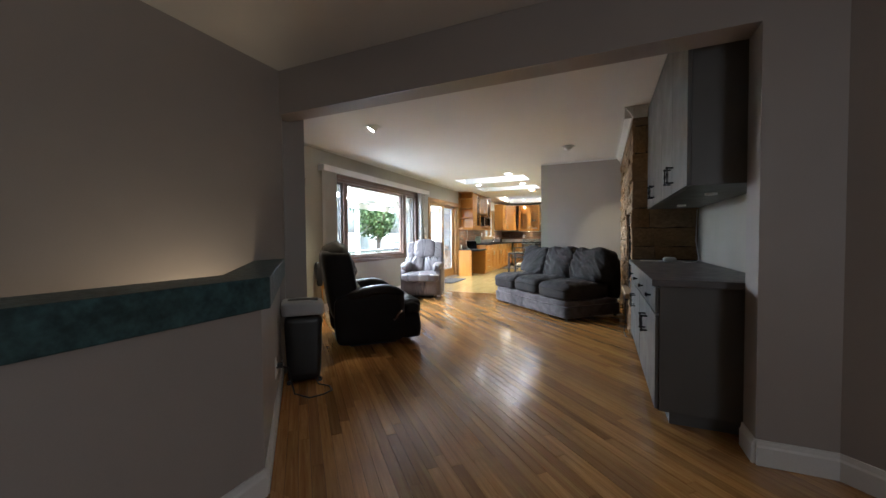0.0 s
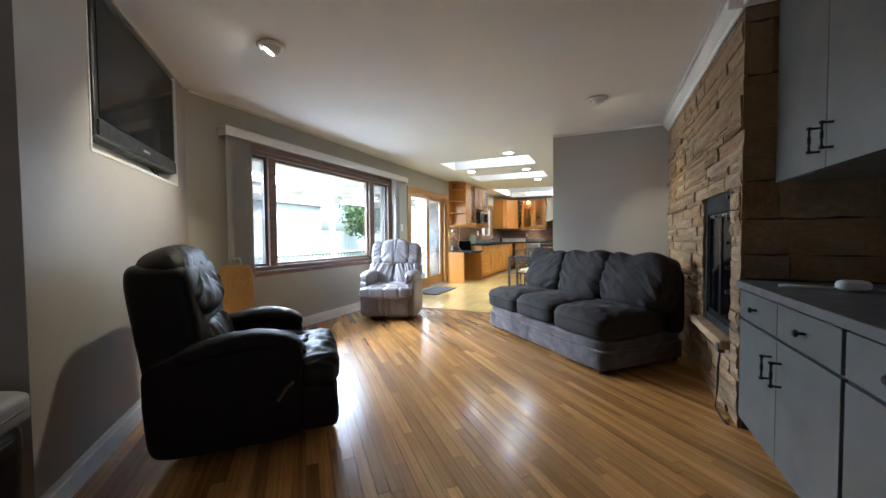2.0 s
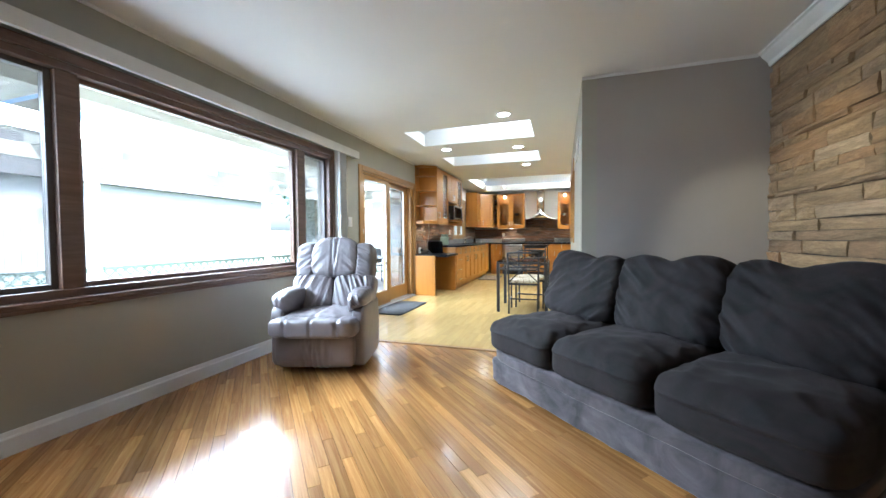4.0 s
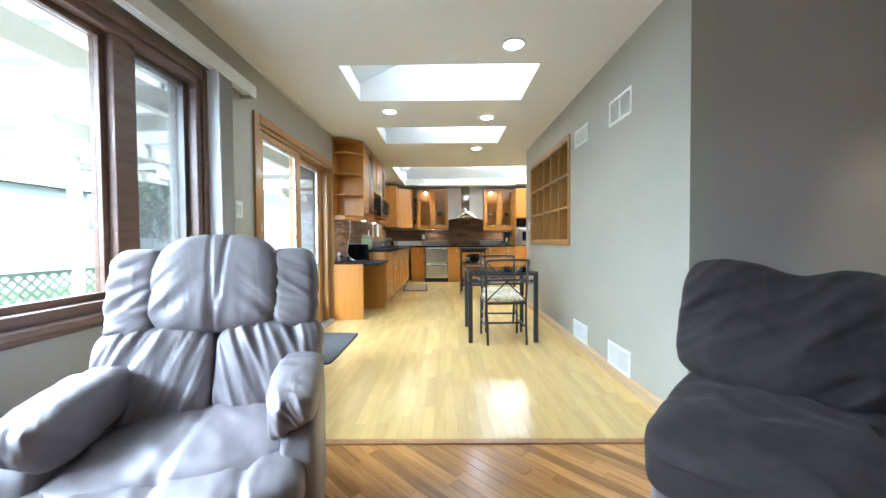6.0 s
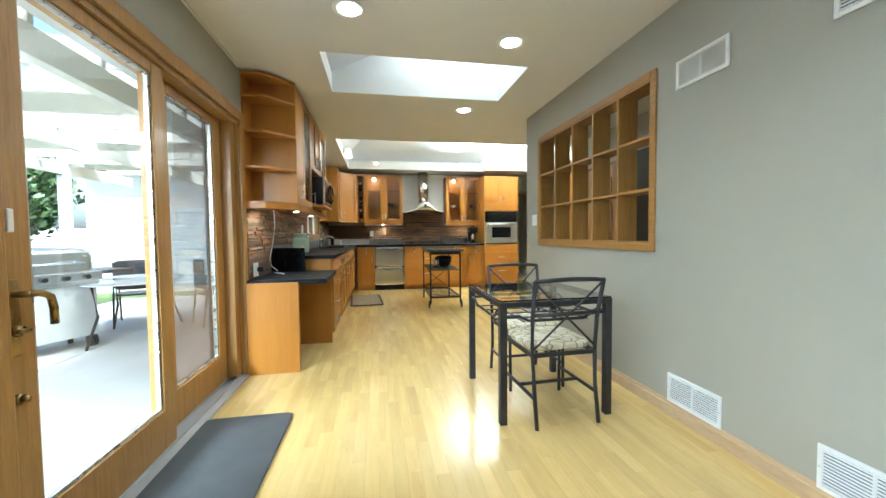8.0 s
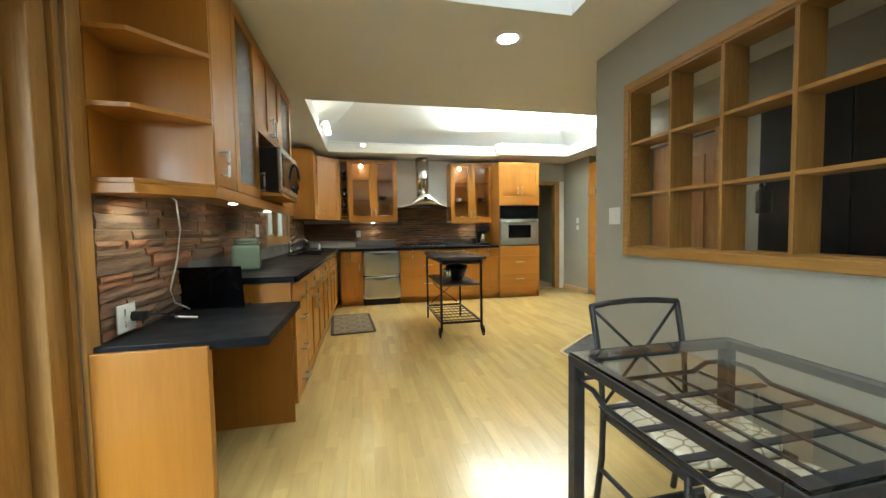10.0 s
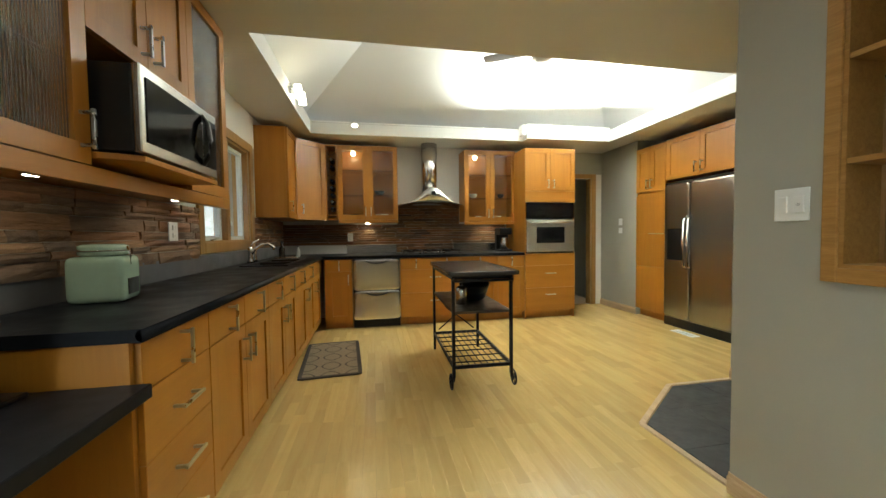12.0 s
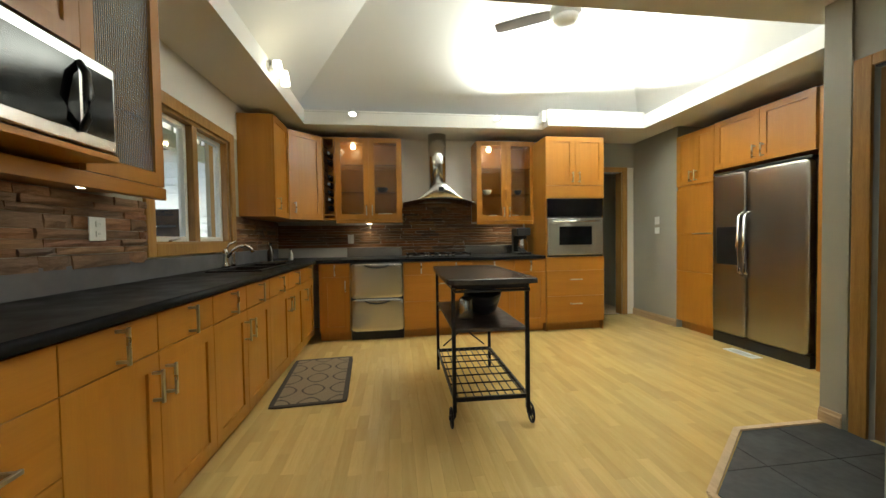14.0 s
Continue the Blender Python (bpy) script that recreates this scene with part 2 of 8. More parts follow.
M_FPSTONE = stone("fireplace_sandstone", [(0.0, (0.28, 0.2, 0.115)), (0.35, (0.36, 0.265, 0.15)), (0.6, (0.31, 0.195, 0.1)), (0.8, (0.38, 0.3, 0.2)), (1.0, (0.24, 0.16, 0.09))])
M_LEDGER = stone("ledger_slate", [(0.0, (0.19, 0.125, 0.08)), (0.25, (0.27, 0.155, 0.085)), (0.5, (0.31, 0.145, 0.07)), (0.7, (0.16, 0.12, 0.095)), (0.85, (0.33, 0.2, 0.105)), (1.0, (0.13, 0.095, 0.075))], 0.8)
M_BULB = glow("halogen_glow", (1.0, 0.86, 0.66), 25)
M_BULB_W = glow("recessed_lens_glow", (1.0, 0.95, 0.88), 14)


def leather(name, c, rough=0.36, spec=0.5):
    m, n, l, b = mat(name)
    b.inputs["Specular IOR Level"].default_value = spec
    v = coords(n, l)
    big = tex(n, l, v, 4.5, 4, 0.6, 0.8)
    fine = tex(n, l, v, 160, 3)
    crease = n.new("ShaderNodeTexNoise")
    crease.noise_type = "RIDGED_MULTIFRACTAL"
    crease.inputs["Scale"].default_value, crease.inputs["Detail"].default_value = 11.0, 4.0
    crease.inputs["Distortion"].default_value = 0.7
    l.new(coords(n, l, (1.6, 1.0, 0.55)), crease.inputs["Vector"])
    l.new(ramp(n, l, big, [(0.3, tuple(x * 0.85 for x in c)), (0.7, tuple(min(1, x * 1.12) for x in c))]), b.inputs["Base Color"])
    l.new(ramp(n, l, big, [(0.3, (rough * 0.85,) * 3), (0.7, (rough * 1.25,) * 3)]), b.inputs["Roughness"])
    b1 = n.new("ShaderNodeBump")
    b1.inputs["Strength"].default_value, b1.inputs["Distance"].default_value = 0.3, 0.008
    l.new(crease.outputs["Fac"], b1.inputs["Height"])
    b2 = n.new("ShaderNodeBump")
    b2.inputs["Strength"].default_value, b2.inputs["Distance"].default_value = 0.12, 0.001
    l.new(fine, b2.inputs["Height"])
    l.new(b1.outputs[0], b2.inputs["Normal"])
    l.new(b2.outputs[0], b.inputs["Normal"])
    return m


M_LEATHER = leather("mauve_grey_leather", (0.2, 0.175, 0.18), 0.4)
M_LEATHER_D = leather("black_brown_leather", (0.0105, 0.0075, 0.0065), 0.5, 0.16)


def velvet(name, c, sheen):
    m, n, l, b = mat(name)
    v = coords(n, l)
    big = tex(n, l, v, 5.0, 5, 0.6, 1.6)
    fine = tex(n, l, v, 300, 2)
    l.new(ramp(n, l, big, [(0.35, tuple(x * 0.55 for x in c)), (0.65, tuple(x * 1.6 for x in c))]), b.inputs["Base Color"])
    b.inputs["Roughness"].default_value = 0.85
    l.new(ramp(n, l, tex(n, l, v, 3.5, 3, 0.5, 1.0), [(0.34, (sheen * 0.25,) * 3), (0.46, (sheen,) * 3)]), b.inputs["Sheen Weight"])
    b.inputs["Sheen Roughness"].default_value = 0.5
    b.inputs["Sheen Tint"].default_value = (0.8, 0.66, 0.66, 1)
    bump(n, l, b, fine, 0.15, 0.002)
    return m


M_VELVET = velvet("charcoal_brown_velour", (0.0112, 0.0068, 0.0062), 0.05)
# paler velour for the sofa base: sheen of its nap painted into the colour
M_VELVET_LIT = velvet("velour_painted_sheen", (0.058, 0.05, 0.052), 0.6)


# ---- mesh helpers ----
def add_box(bm, x0, x1, y0, y1, z0, z1, bev=0.0, m=None):
    r = bmesh.ops.create_cube(bm, size=1.0, matrix=Matrix.Translation(((x0 + x1) / 2, (y0 + y1) / 2, (z0 + z1) / 2)) @ Matrix.Diagonal((abs(x1 - x0), abs(y1 - y0), abs(z1 - z0), 1)))
    vs = r["verts"]
    if bev:
        es = list({e for v in vs for e in v.link_edges})
        o = bmesh.ops.bevel(bm, geom=es, offset=bev, segments=2, profile=0.5, affect="EDGES")
        vs = list({v for f in o["faces"] for v in f.verts} | {v for v in vs if v.is_valid})
    if m is not None:
        bmesh.ops.transform(bm, matrix=m, verts=[v for v in vs if v.is_valid])
    return bm


def box(x0, x1, y0, y1, z0, z1, bev=0.0, m=None):
    return add_box(bmesh.new(), x0, x1, y0, y1, z0, z1, bev, m)


def add_rod(bm, a, b, r, seg=10, r2=None):
    a, b = Vector(a), Vector(b)
    d = b - a
    m = Matrix.Translation((a + b) / 2) @ d.to_track_quat("Z", "Y").to_matrix().to_4x4()
    bmesh.ops.create_cone(bm, cap_ends=True, segments=seg, radius1=r, radius2=r if r2 is None else r2, depth=d.length, matrix=m)
    return bm


def rod(a, b, r, seg=10, r2=None):
    return add_rod(bmesh.new(), a, b, r, seg, r2)


def add_bar(bm, a, b, w, h, up=(0, 0, 1)):
    """A square bar from a to b."""
    a, b = Vector(a), Vector(b)
    d = (b - a).normalized()
    side = d.cross(Vector(up))
    if side.length < 1e-4:
        side = d.cross(Vector((1, 0, 0)))
    side.normalize()
    top = side.cross(d)
    vs = [bm.verts.new(p + side * sx * w / 2 + top * sz * h / 2) for p in (a, b) for sx, sz in ((-1, -1), (1, -1), (1, 1), (-1, 1))]
    for q in ((3, 2, 1, 0), (4, 5, 6, 7), (0, 1, 5, 4), (1, 2, 6, 5), (2, 3, 7, 6), (3, 0, 4, 7)):
        bm.faces.new([vs[i] for i in q])
    return bm


def bar(a, b, w, h, up=(0, 0, 1)):
    return add_bar(bmesh.new(), a, b, w, h, up)


def tube(points, r, seg=8):
    """A bent round rod through the points."""
    bm = bmesh.new()
    pts = [Vector(p) for p in points]
    rings = []
    for i, p in enumerate(pts):
        d = (pts[min(i + 1, len(pts) - 1)] - pts[max(i - 1, 0)]).normalized()
        q = d.to_track_quat("Z", "Y")
        rings.append([bm.verts.new(p + q @ Vector((r * math.cos(k * math.tau / seg), r * math.sin(k * math.tau / seg), 0))) for k in range(seg)])
    for a, b in zip(rings, rings[1:]):
        for k in range(seg):
            bm.faces.new((a[k], a[(k + 1) % seg], b[(k + 1) % seg], b[k]))
    bm.faces.new(rings[0][::-1])
    bm.faces.new(rings[-1])
    return bm


def lathe(profile, seg=24, cap=True):
    """Turns (radius, height) pairs about z; without caps the profile closes on itself."""
    bm = bmesh.new()
    rings = [[bm.verts.new((r * math.cos(k * math.tau / seg), r * math.sin(k * math.tau / seg), z)) for k in range(seg)] for r, z in profile]
    for a, b in zip(rings, rings[1:] if cap else rings[1:] + rings[:1]):
        for k in range(seg):
            bm.faces.new((a[k], a[(k + 1) % seg], b[(k + 1) % seg], b[k]))
    if cap:
        bm.faces.new(rings[0][::-1])
        bm.faces.new(rings[-1])
    bmesh.ops.recalc_face_normals(bm, faces=bm.faces)
    return bm


def prism(poly, z0, z1, bev=0.0):
    bm = bmesh.new()
    lo = [bm.verts.new((x, y, z0)) for x, y in poly]
    hi = [bm.verts.new((x, y, z1)) for x, y in poly]
    k = len(poly)
    bm.faces.new(lo[::-1])
    bm.faces.new(hi)
    for i in range(k):
        bm.faces.new((lo[i], lo[(i + 1) % k], hi[(i + 1) % k], hi[i]))
    bmesh.ops.recalc_face_normals(bm, faces=bm.faces)
    if bev:
        bmesh.ops.bevel(bm, geom=bm.edges[:], offset=bev, segments=2, profile=0.5, affect="EDGES")
    return bm


def pierced(us, vs, holes, w0, w1, place):
    """A slab over the grid us x vs, w0 to w1 thick, with rectangular holes; place(u, v, w) gives the point."""
    us = sorted(set(us) | {h[i] for h in holes for i in (0, 1)})
    vs = sorted(set(vs) | {h[i] for h in holes for i in (2, 3)})
    us = [u for u in us if us[0] <= u <= us[-1]]

    def solid(i, j):
        if not (0 <= i < len(us) - 1 and 0 <= j < len(vs) - 1):
            return False
        u, v = (us[i] + us[i + 1]) / 2, (vs[j] + vs[j + 1]) / 2
        return not any(h[0] < u < h[1] and h[2] < v < h[3] for h in holes)

    bm, made = bmesh.new(), {}

    def vert(i, j, w):
        if (i, j, w) not in made:
            made[i, j, w] = bm.verts.new(place(us[i], vs[j], w))
        return made[i, j, w]

    for i in range(len(us) - 1):
        for j in range(len(vs) - 1):
            if not solid(i, j):
                continue
            c = ((i, j), (i + 1, j), (i + 1, j + 1), (i, j + 1))
            bm.faces.new([vert(*p, w0) for p in c])
            bm.faces.new([vert(*p, w1) for p in c][::-1])
            for (a, b), (di, dj) in zip(zip(c, c[1:] + c[:1]), ((0, -1), (1, 0), (0, 1), (-1, 0))):
                if not solid(i + di, j + dj):
                    bm.faces.new((vert(*a, w0), vert(*a, w1), vert(*b, w1), vert(*b, w0)))
    bmesh.ops.recalc_face_normals(bm, faces=bm.faces)
    return bm


def puff(sx, sy, sz, e=4.0, n=12, at=(0, 0, 0), wrinkle=0.0, freq=9.0, seed=0.0, shape=None):
    """A stuffed, rounded block of the full sizes sx, sy, sz; e sets how square it is."""
    bm = bmesh.new()
    bmesh.ops.create_cube(bm, size=2.0)
    bmesh.ops.subdivide_edges(bm, edges=bm.edges[:], cuts=n, use_grid_fill=True)
    for v in bm.verts:
        p = v.co
        k = (abs(p.x) ** e + abs(p.y) ** e + abs(p.z) ** e) ** (1 / e)
        p = p / k
        q = Vector((p.x * sx / 2, p.y * sy / 2, p.z * sz / 2))
        if wrinkle:
            w = noise.fractal(Vector((q.x * freq + seed, q.y * freq, q.z * freq * 0.6)), 1.0, 2.0, 3)
            q += p.normalized() * w * wrinkle
        if shape:
            q = shape(q, p)
        v.co = q + Vector(at)
    return bm


def join(*bms):
    out = bmesh.new()
    for b in bms:
        me = bpy.data.meshes.new("tmp")
        b.to_mesh(me)
        b.free()
        out.from_mesh(me)
        bpy.data.meshes.remove(me)
    return out


def turned(bm, m):
    bmesh.ops.transform(bm, matrix=m, verts=bm.verts[:])
    return bm


def part(name, bm, material, parent=None, label="", smooth=False, at=None):
    """Links a bmesh as one mesh object under a thing or under a part."""
    me = bpy.data.meshes.new(name)
    bm.to_mesh(me)
    bm.free()
    if smooth:
        me.polygons.foreach_set("use_smooth", [True] * len(me.polygons))
    me.materials.append(material)
    ob = new(name, me)
    if at is not None:
        ob.matrix_basis = at
    if parent is not None:
        ob.parent = parent
    if label:
        ob["label"] = label
    return ob


def thing(name, label, category, at=None, group="", kind=""):
    ob = new(name)
    ob.empty_display_size = 0.1
    ob.matrix_basis = at if at is not None else Matrix()
    return tagged(ob, label, category, group, kind)


def setting(name, bm, material, label="", category="", smooth=False):
    return tagged(part(name, bm, material, None, "", smooth), label, category, "", "structure")


# ---- the large structure ----
H = 2.44
XW, XE = -3.47, -0.69
setting("ground", prism([(-400, -400), (400, -400), (400, 400), (-400, 400)], -2.6, -0.22), M_GRASS, "green lawn round the house", "ground")
setting("subfloor", join(box(-3.6, 2.5, 1.9, 15.75, -0.2, -0.014), box(-0.97, 2.5, -2.6, 1.9, -0.2, -0.014)), M_MORTAR, "rough wooden subfloor under the boards", "floor")
setting("stairwell_floor", box(-2.2, -0.9, -2.6, 3.2, -0.215, -0.205), M_MORTAR, "dark landing of the stairwell", "floor")

SKY1, SKY2 = (-2.81, -1.21, 8.7, 9.445), (-2.81, -1.21, 10.29, 11.04)
TRAY = (-2.97, 1.06, 12.74, 14.86)
TRAY2 = (-2.97, -0.175, 14.80, 15.02)
setting("ceiling", pierced([-3.67, 2.6], [-2.6, 15.75], [SKY1, SKY2, TRAY, TRAY2], H, H + 0.06, lambda u, v, w: (u, v, w)), M_CEIL, "smooth white painted drywall ceiling", "ceiling")


def well(r, top, out):
    """The upright rim of a ceiling opening and the wider white box above it."""
    x0, x1, y0, y1 = r
    t = 0.05
    bm = bmesh.new()
    z0, z1 = H + 0.06, H + 0.16
    add_box(bm, x0 - t, x0, y0 - t, y1 + t, z0, z1)
    add_box(bm, x1, x1 + t, y0 - t, y1 + t, z0, z1)
    add_box(bm, x0, x1, y0 - t, y0, z0, z1)
    add_box(bm, x0, x1, y1, y1 + t, z0, z1)
    o = out
    add_box(bm, x0 - o - 0.05, x0 - o, y0 - o, y1 + o, z1 - 0.08, top)
    add_box(bm, x1 + o, x1 + o + 0.05, y0 - o, y1 + o, z1 - 0.08, top)
    add_box(bm, x0 - o, x1 + o, y0 - o - 0.05, y0 - o, z1 - 0.08, top)
    add_box(bm, x0 - o, x1 + o, y1 + o, y1 + o + 0.05, z1 - 0.08, top)
    add_box(bm, x0 - o, x1 + o, y0 - o, y1 + o, top, top + 0.05)
    # the sloping board that closes the low side of the shaft
    p = [bm.verts.new(c) for k in (0, 0.03) for c in ((x0 - o, y0 - o, z1 + 0.02 + k), (x0 + 0.85, y0 - o, top - 0.2 + k), (x0 + 0.85, y1 + o, top - 0.2 + k), (x0 - o, y1 + o, z1 + 0.02 + k))]
    for q in ((0, 1, 2, 3), (7, 6, 5, 4), (0, 4, 5, 1), (1, 5, 6, 2), (2, 6, 7, 3), (3, 7, 4, 0)):
        bm.faces.new([p[i] for i in q])
    return bm


for r in (SKY1, SKY2):
    setting("skylight_well", well(r, 3.32, 0.18), M_CEIL, "white drywall skylight well in the ceiling", "skylight")

# rim and hipped vault over the kitchen
rim = bmesh.new()
z0, z1 = H + 0.06, 2.6
add_box(rim, -3.02, -2.97, 12.69, 15.07, z0, z1)
add_box(rim, -2.97, -0.175, 15.02, 15.07, z0, z1)
add_box(rim, -0.175, 1.06, 14.86, 14.91, z0, z1 + 0.03)
add_box(rim, -0.225, -0.175, 14.91, 15.02, z0, z1 + 0.03)
add_box(rim, 1.06, 1.11, 12.69, 14.91, z0, z1)
add_box(rim, -2.97, 1.06, 12.69, 12.74, z0, z1)
setting("tray_rim", rim, M_CEIL, "white painted rim of the raised kitchen ceiling", "trim")


def vault():
    bm = bmesh.new()
    x0, x1, y0, y1, zb, zt = -3.25, 1.35, 12.5, 15.35, 2.56, 3.55
    yr = 13.55
    p = [bm.verts.new(c) for c in ((x0, y0, zb), (x1, y0, zb), (x1, y1, zb), (x0, y1, zb), (x0 + 1.5, yr, zt), (x1 - 1.5, yr, zt))]
    for f in ((0, 4, 3), (1, 2, 5), (3, 4, 5, 2), (0, 1, 5, 4)):
        bm.faces.new([p[i] for i in f])
    r = bmesh.ops.extrude_face_region(bm, geom=bm.faces[:])
    bmesh.ops.translate(bm, vec=(0, 0, 0.06), verts=[g for g in r["geom"] if isinstance(g, bmesh.types.BMVert)])
    bmesh.ops.recalc_face_normals(bm, faces=bm.faces)
    return bm


setting("vault_ceiling", vault(), M_CEIL, "white hipped vault above the kitchen", "ceiling")
# west wall with the picture window, the sliding door and the kitchen window
WIN, SLD, KWN = (5.25, 8.03, 0.75, 2.05), (8.72, 10.57, -0.2, 2.0), (13.2, 14.28, 1.1, 2.04)
setting("wall_west", pierced([4.5, 15.75], [-0.2, H], [WIN, SLD, KWN], 0, 0.2, lambda u, v, w: (XW - w, u, v)), M_WALL, "grey painted wall with a wide window", "wall")

# diagonal wall with the recess for the television
R2 = math.sqrt(0.5)
TVD = 1.19


def on_diag(s, z, w):
    """Along the diagonal wall: s metres along it, w metres behind its face."""
    c = TVD * R2 - w
    return (c * R2 - s * R2, c * R2 + s * R2, z)


setting("wall_television", pierced([3.68, 5.78], [0, H], [(4.17, 5.5, 1.54, 2.42)], 0, 0.2, on_diag), M_WALL_E, "grey diagonal wall with a television recess", "wall")
rec = bmesh.new()
v = [rec.verts.new(on_diag(s, z, w)) for w in (0.14, 0.19) for s, z in ((4.1, 1.48), (5.56, 1.48), (5.56, H), (4.1, H))]
for q in ((0, 1, 2, 3), (7, 6, 5, 4), (0, 4, 5, 1), (1, 5, 6, 2), (2, 6, 7, 3), (3, 7, 4, 0)):
    rec.faces.new([v[i] for i in q])
setting("recess_back", rec, M_TRIM, "white painted back of the television recess", "wall")
lip = bmesh.new()
for a, b, c, d in ((4.17, 5.5, 1.54, 1.555), (4.17, 4.18, 1.555, 2.42), (5.49, 5.5, 1.555, 2.42)):
    v = [lip.verts.new(on_diag(s, z, w)) for w in (-0.004, 0.138) for s, z in ((a, c), (b, c), (b, d), (a, d))]
    for q in ((0, 1, 2, 3), (7, 6, 5, 4), (0, 4, 5, 1), (1, 5, 6, 2), (2, 6, 7, 3), (3, 7, 4, 0)):
        lip.faces.new([v[i] for i in q])
setting("recess_trim", lip, M_TRIM, "white trim round the television recess", "trim")

# entry: stairwell wall, low wall, header beam, jamb
setting("wall_stairwell", prism([(-2.02, -2.6), (-2.02, 2.97), (-2.12, 3.07), (-2.22, 2.97), (-2.22, -2.6)], -0.2, H), M_WALL_E, "grey wall beyond the stairwell", "wall")
setting("beam", box(-2.1, 1.03, 2.95, 3.12, 2.092, H - 0.002), M_WALL_E, "grey painted header beam across the opening", "beam")
setting("wall_entry_east", prism([(1.03, 2.95), (1.33, 2.95), (2.42, 1.86), (2.42, -2.6), (2.6, -2.6), (2.6, 2.2), (1.5, 3.12), (1.03, 3.12)], -0.02, H), M_WALL_E, "grey wall beside the opening", "wall")
setting("wall_south", box(-2.22, 2.6, -2.8, -2.6, -0.2, H), M_WALL_E, "grey wall behind the entry", "wall")
lowwall = prism([(-0.97, -2.6), (-0.97, 1.87), (-2.05, 2.95), (-2.13, 2.87), (-1.08, 1.82), (-1.08, -2.6)], -0.2, 0.805)
setting("low_wall", lowwall, M_WALL_E, "grey half-height wall beside the stairs", "wall")
ledge = thing("stair_ledge", "thick teal speckled laminate cap on the low wall", "ledge")
part("cap", prism([(-0.93, -2.6), (-0.93, 1.885), (-2.0, 2.955), (-2.1, 2.99), (-2.2, 2.86), (-1.2, 1.86), (-1.2, -2.6)], 0.807, 0.941, 0.006), M_TEAL, ledge)

# living room east side, dining wall, kitchen walls
setting("wall_builtin", box(1.226, 1.4, 3.12, 5.14, -0.02, H), M_WALL, "grey wall behind the built-in cabinets", "wall")
setting("wall_living_north", box(-0.57, 1.4, 7.7, 7.82, -0.02, H), M_WALL_E, "grey wall behind the sofa", "wall")
GRID = (9.56, 11.18, 1.03, 2.085)
setting("wall_dining_east", pierced([7.7, 11.54], [-0.02, H], [GRID], 0, 0.12, lambda u, v, w: (XE + w, u, v)), M_WALL, "grey dining wall with a gridded opening", "wall")
setting("wall_north", pierced([-3.67, 1.6], [-0.2, H], [(0.6, 1.235, -0.2, 2.03)], 0, 0.12, lambda u, v, w: (u, 15.58 + w, v)), M_CREAM, "off-white kitchen wall above the counters", "wall")
setting("wall_north_grey", box(0.52, 0.6, 15.575, 15.58, 0, H), M_WALL, "grey wall beside the oven tower", "wall")
setting("wall_doorhead", box(0.6, 1.42, 15.574, 15.58, 2.1, H), M_WALL, "grey wall over the doorway", "wall")
setting("wall_kitchen_east", box(1.42, 1.6, 14.76, 15.58, -0.02, H), M_WALL, "grey wall beside the pantry", "wall")
setting("wall_fridge_back", box(2.1, 2.25, 12.5, 14.76, -0.02, H), M_WALL, "grey wall behind the refrigerator", "wall")
setting("wall_pantry_side", box(1.6, 2.25, 14.76, 14.9, -0.02, H), M_WALL, "grey wall behind the pantry", "wall")
setting("wall_stub", box(0.515, 2.25, 12.45, 12.58, -0.02, H), M_WALL, "grey wall end beside the hall", "wall")
setting("wall_hall_east", pierced([7.82, 12.45], [-0.02, H], [(11.62, 12.36, -0.02, 2.0)], 0, 0.12, lambda u, v, w: (0.53 + w, u, v)), M_WALL, "grey hall wall with a wooden door", "wall")
setting("wall_beyond_door", join(box(0.3, 1.6, 17.2, 17.3, -0.2, H), box(1.5, 1.6, 15.75, 17.2, -0.2, H), box(0.3, 0.4, 15.75, 17.2, -0.2, H), box(0.3, 1.6, 15.75, 17.3, H, H + 0.06)), M_WALL, "dim grey room beyond the doorway", "wall")
setting("floor_beyond_door", box(0.3, 1.6, 15.69, 17.2, -0.2, -0.005), M_MAPLE, "pale floor beyond the doorway", "floor")
setting("upper_wall_west", box(XW, XW + 0.004, 12.7, 15.58, 2.1, H), M_CREAM, "off-white wall strip above the kitchen window", "wall")

# baseboards
def board(name, pts, h, t, material, label):
    """A baseboard with a stepped top along the points; the room lies to the left of the way."""
    bm = bmesh.new()
    for (ax, ay), (bx, by) in zip(pts, pts[1:]):
        d = Vector((bx - ax, by - ay, 0)).normalized()
        nrm = Vector((-d.y, d.x, 0))
        prof = ((0, 0), (t, 0), (t, h * 0.72), (t * 0.6, h * 0.8), (t * 0.45, h), (0, h))
        ends = [[bm.verts.new(Vector((x, y, 0.001)) + nrm * u + Vector((0, 0, w)) + d * k) for u, w in prof] for x, y, k in ((ax, ay, 0), (bx, by, 0))]
        for i in range(6):
            j = (i + 1) % 6
            bm.faces.new((ends[0][i], ends[0][j], ends[1][j], ends[1][i]))
        bm.faces.new(ends[0])
        bm.faces.new(ends[1][::-1])
    bmesh.ops.recalc_face_normals(bm, faces=bm.faces)
    return setting(name, bm, material, label, "baseboard")


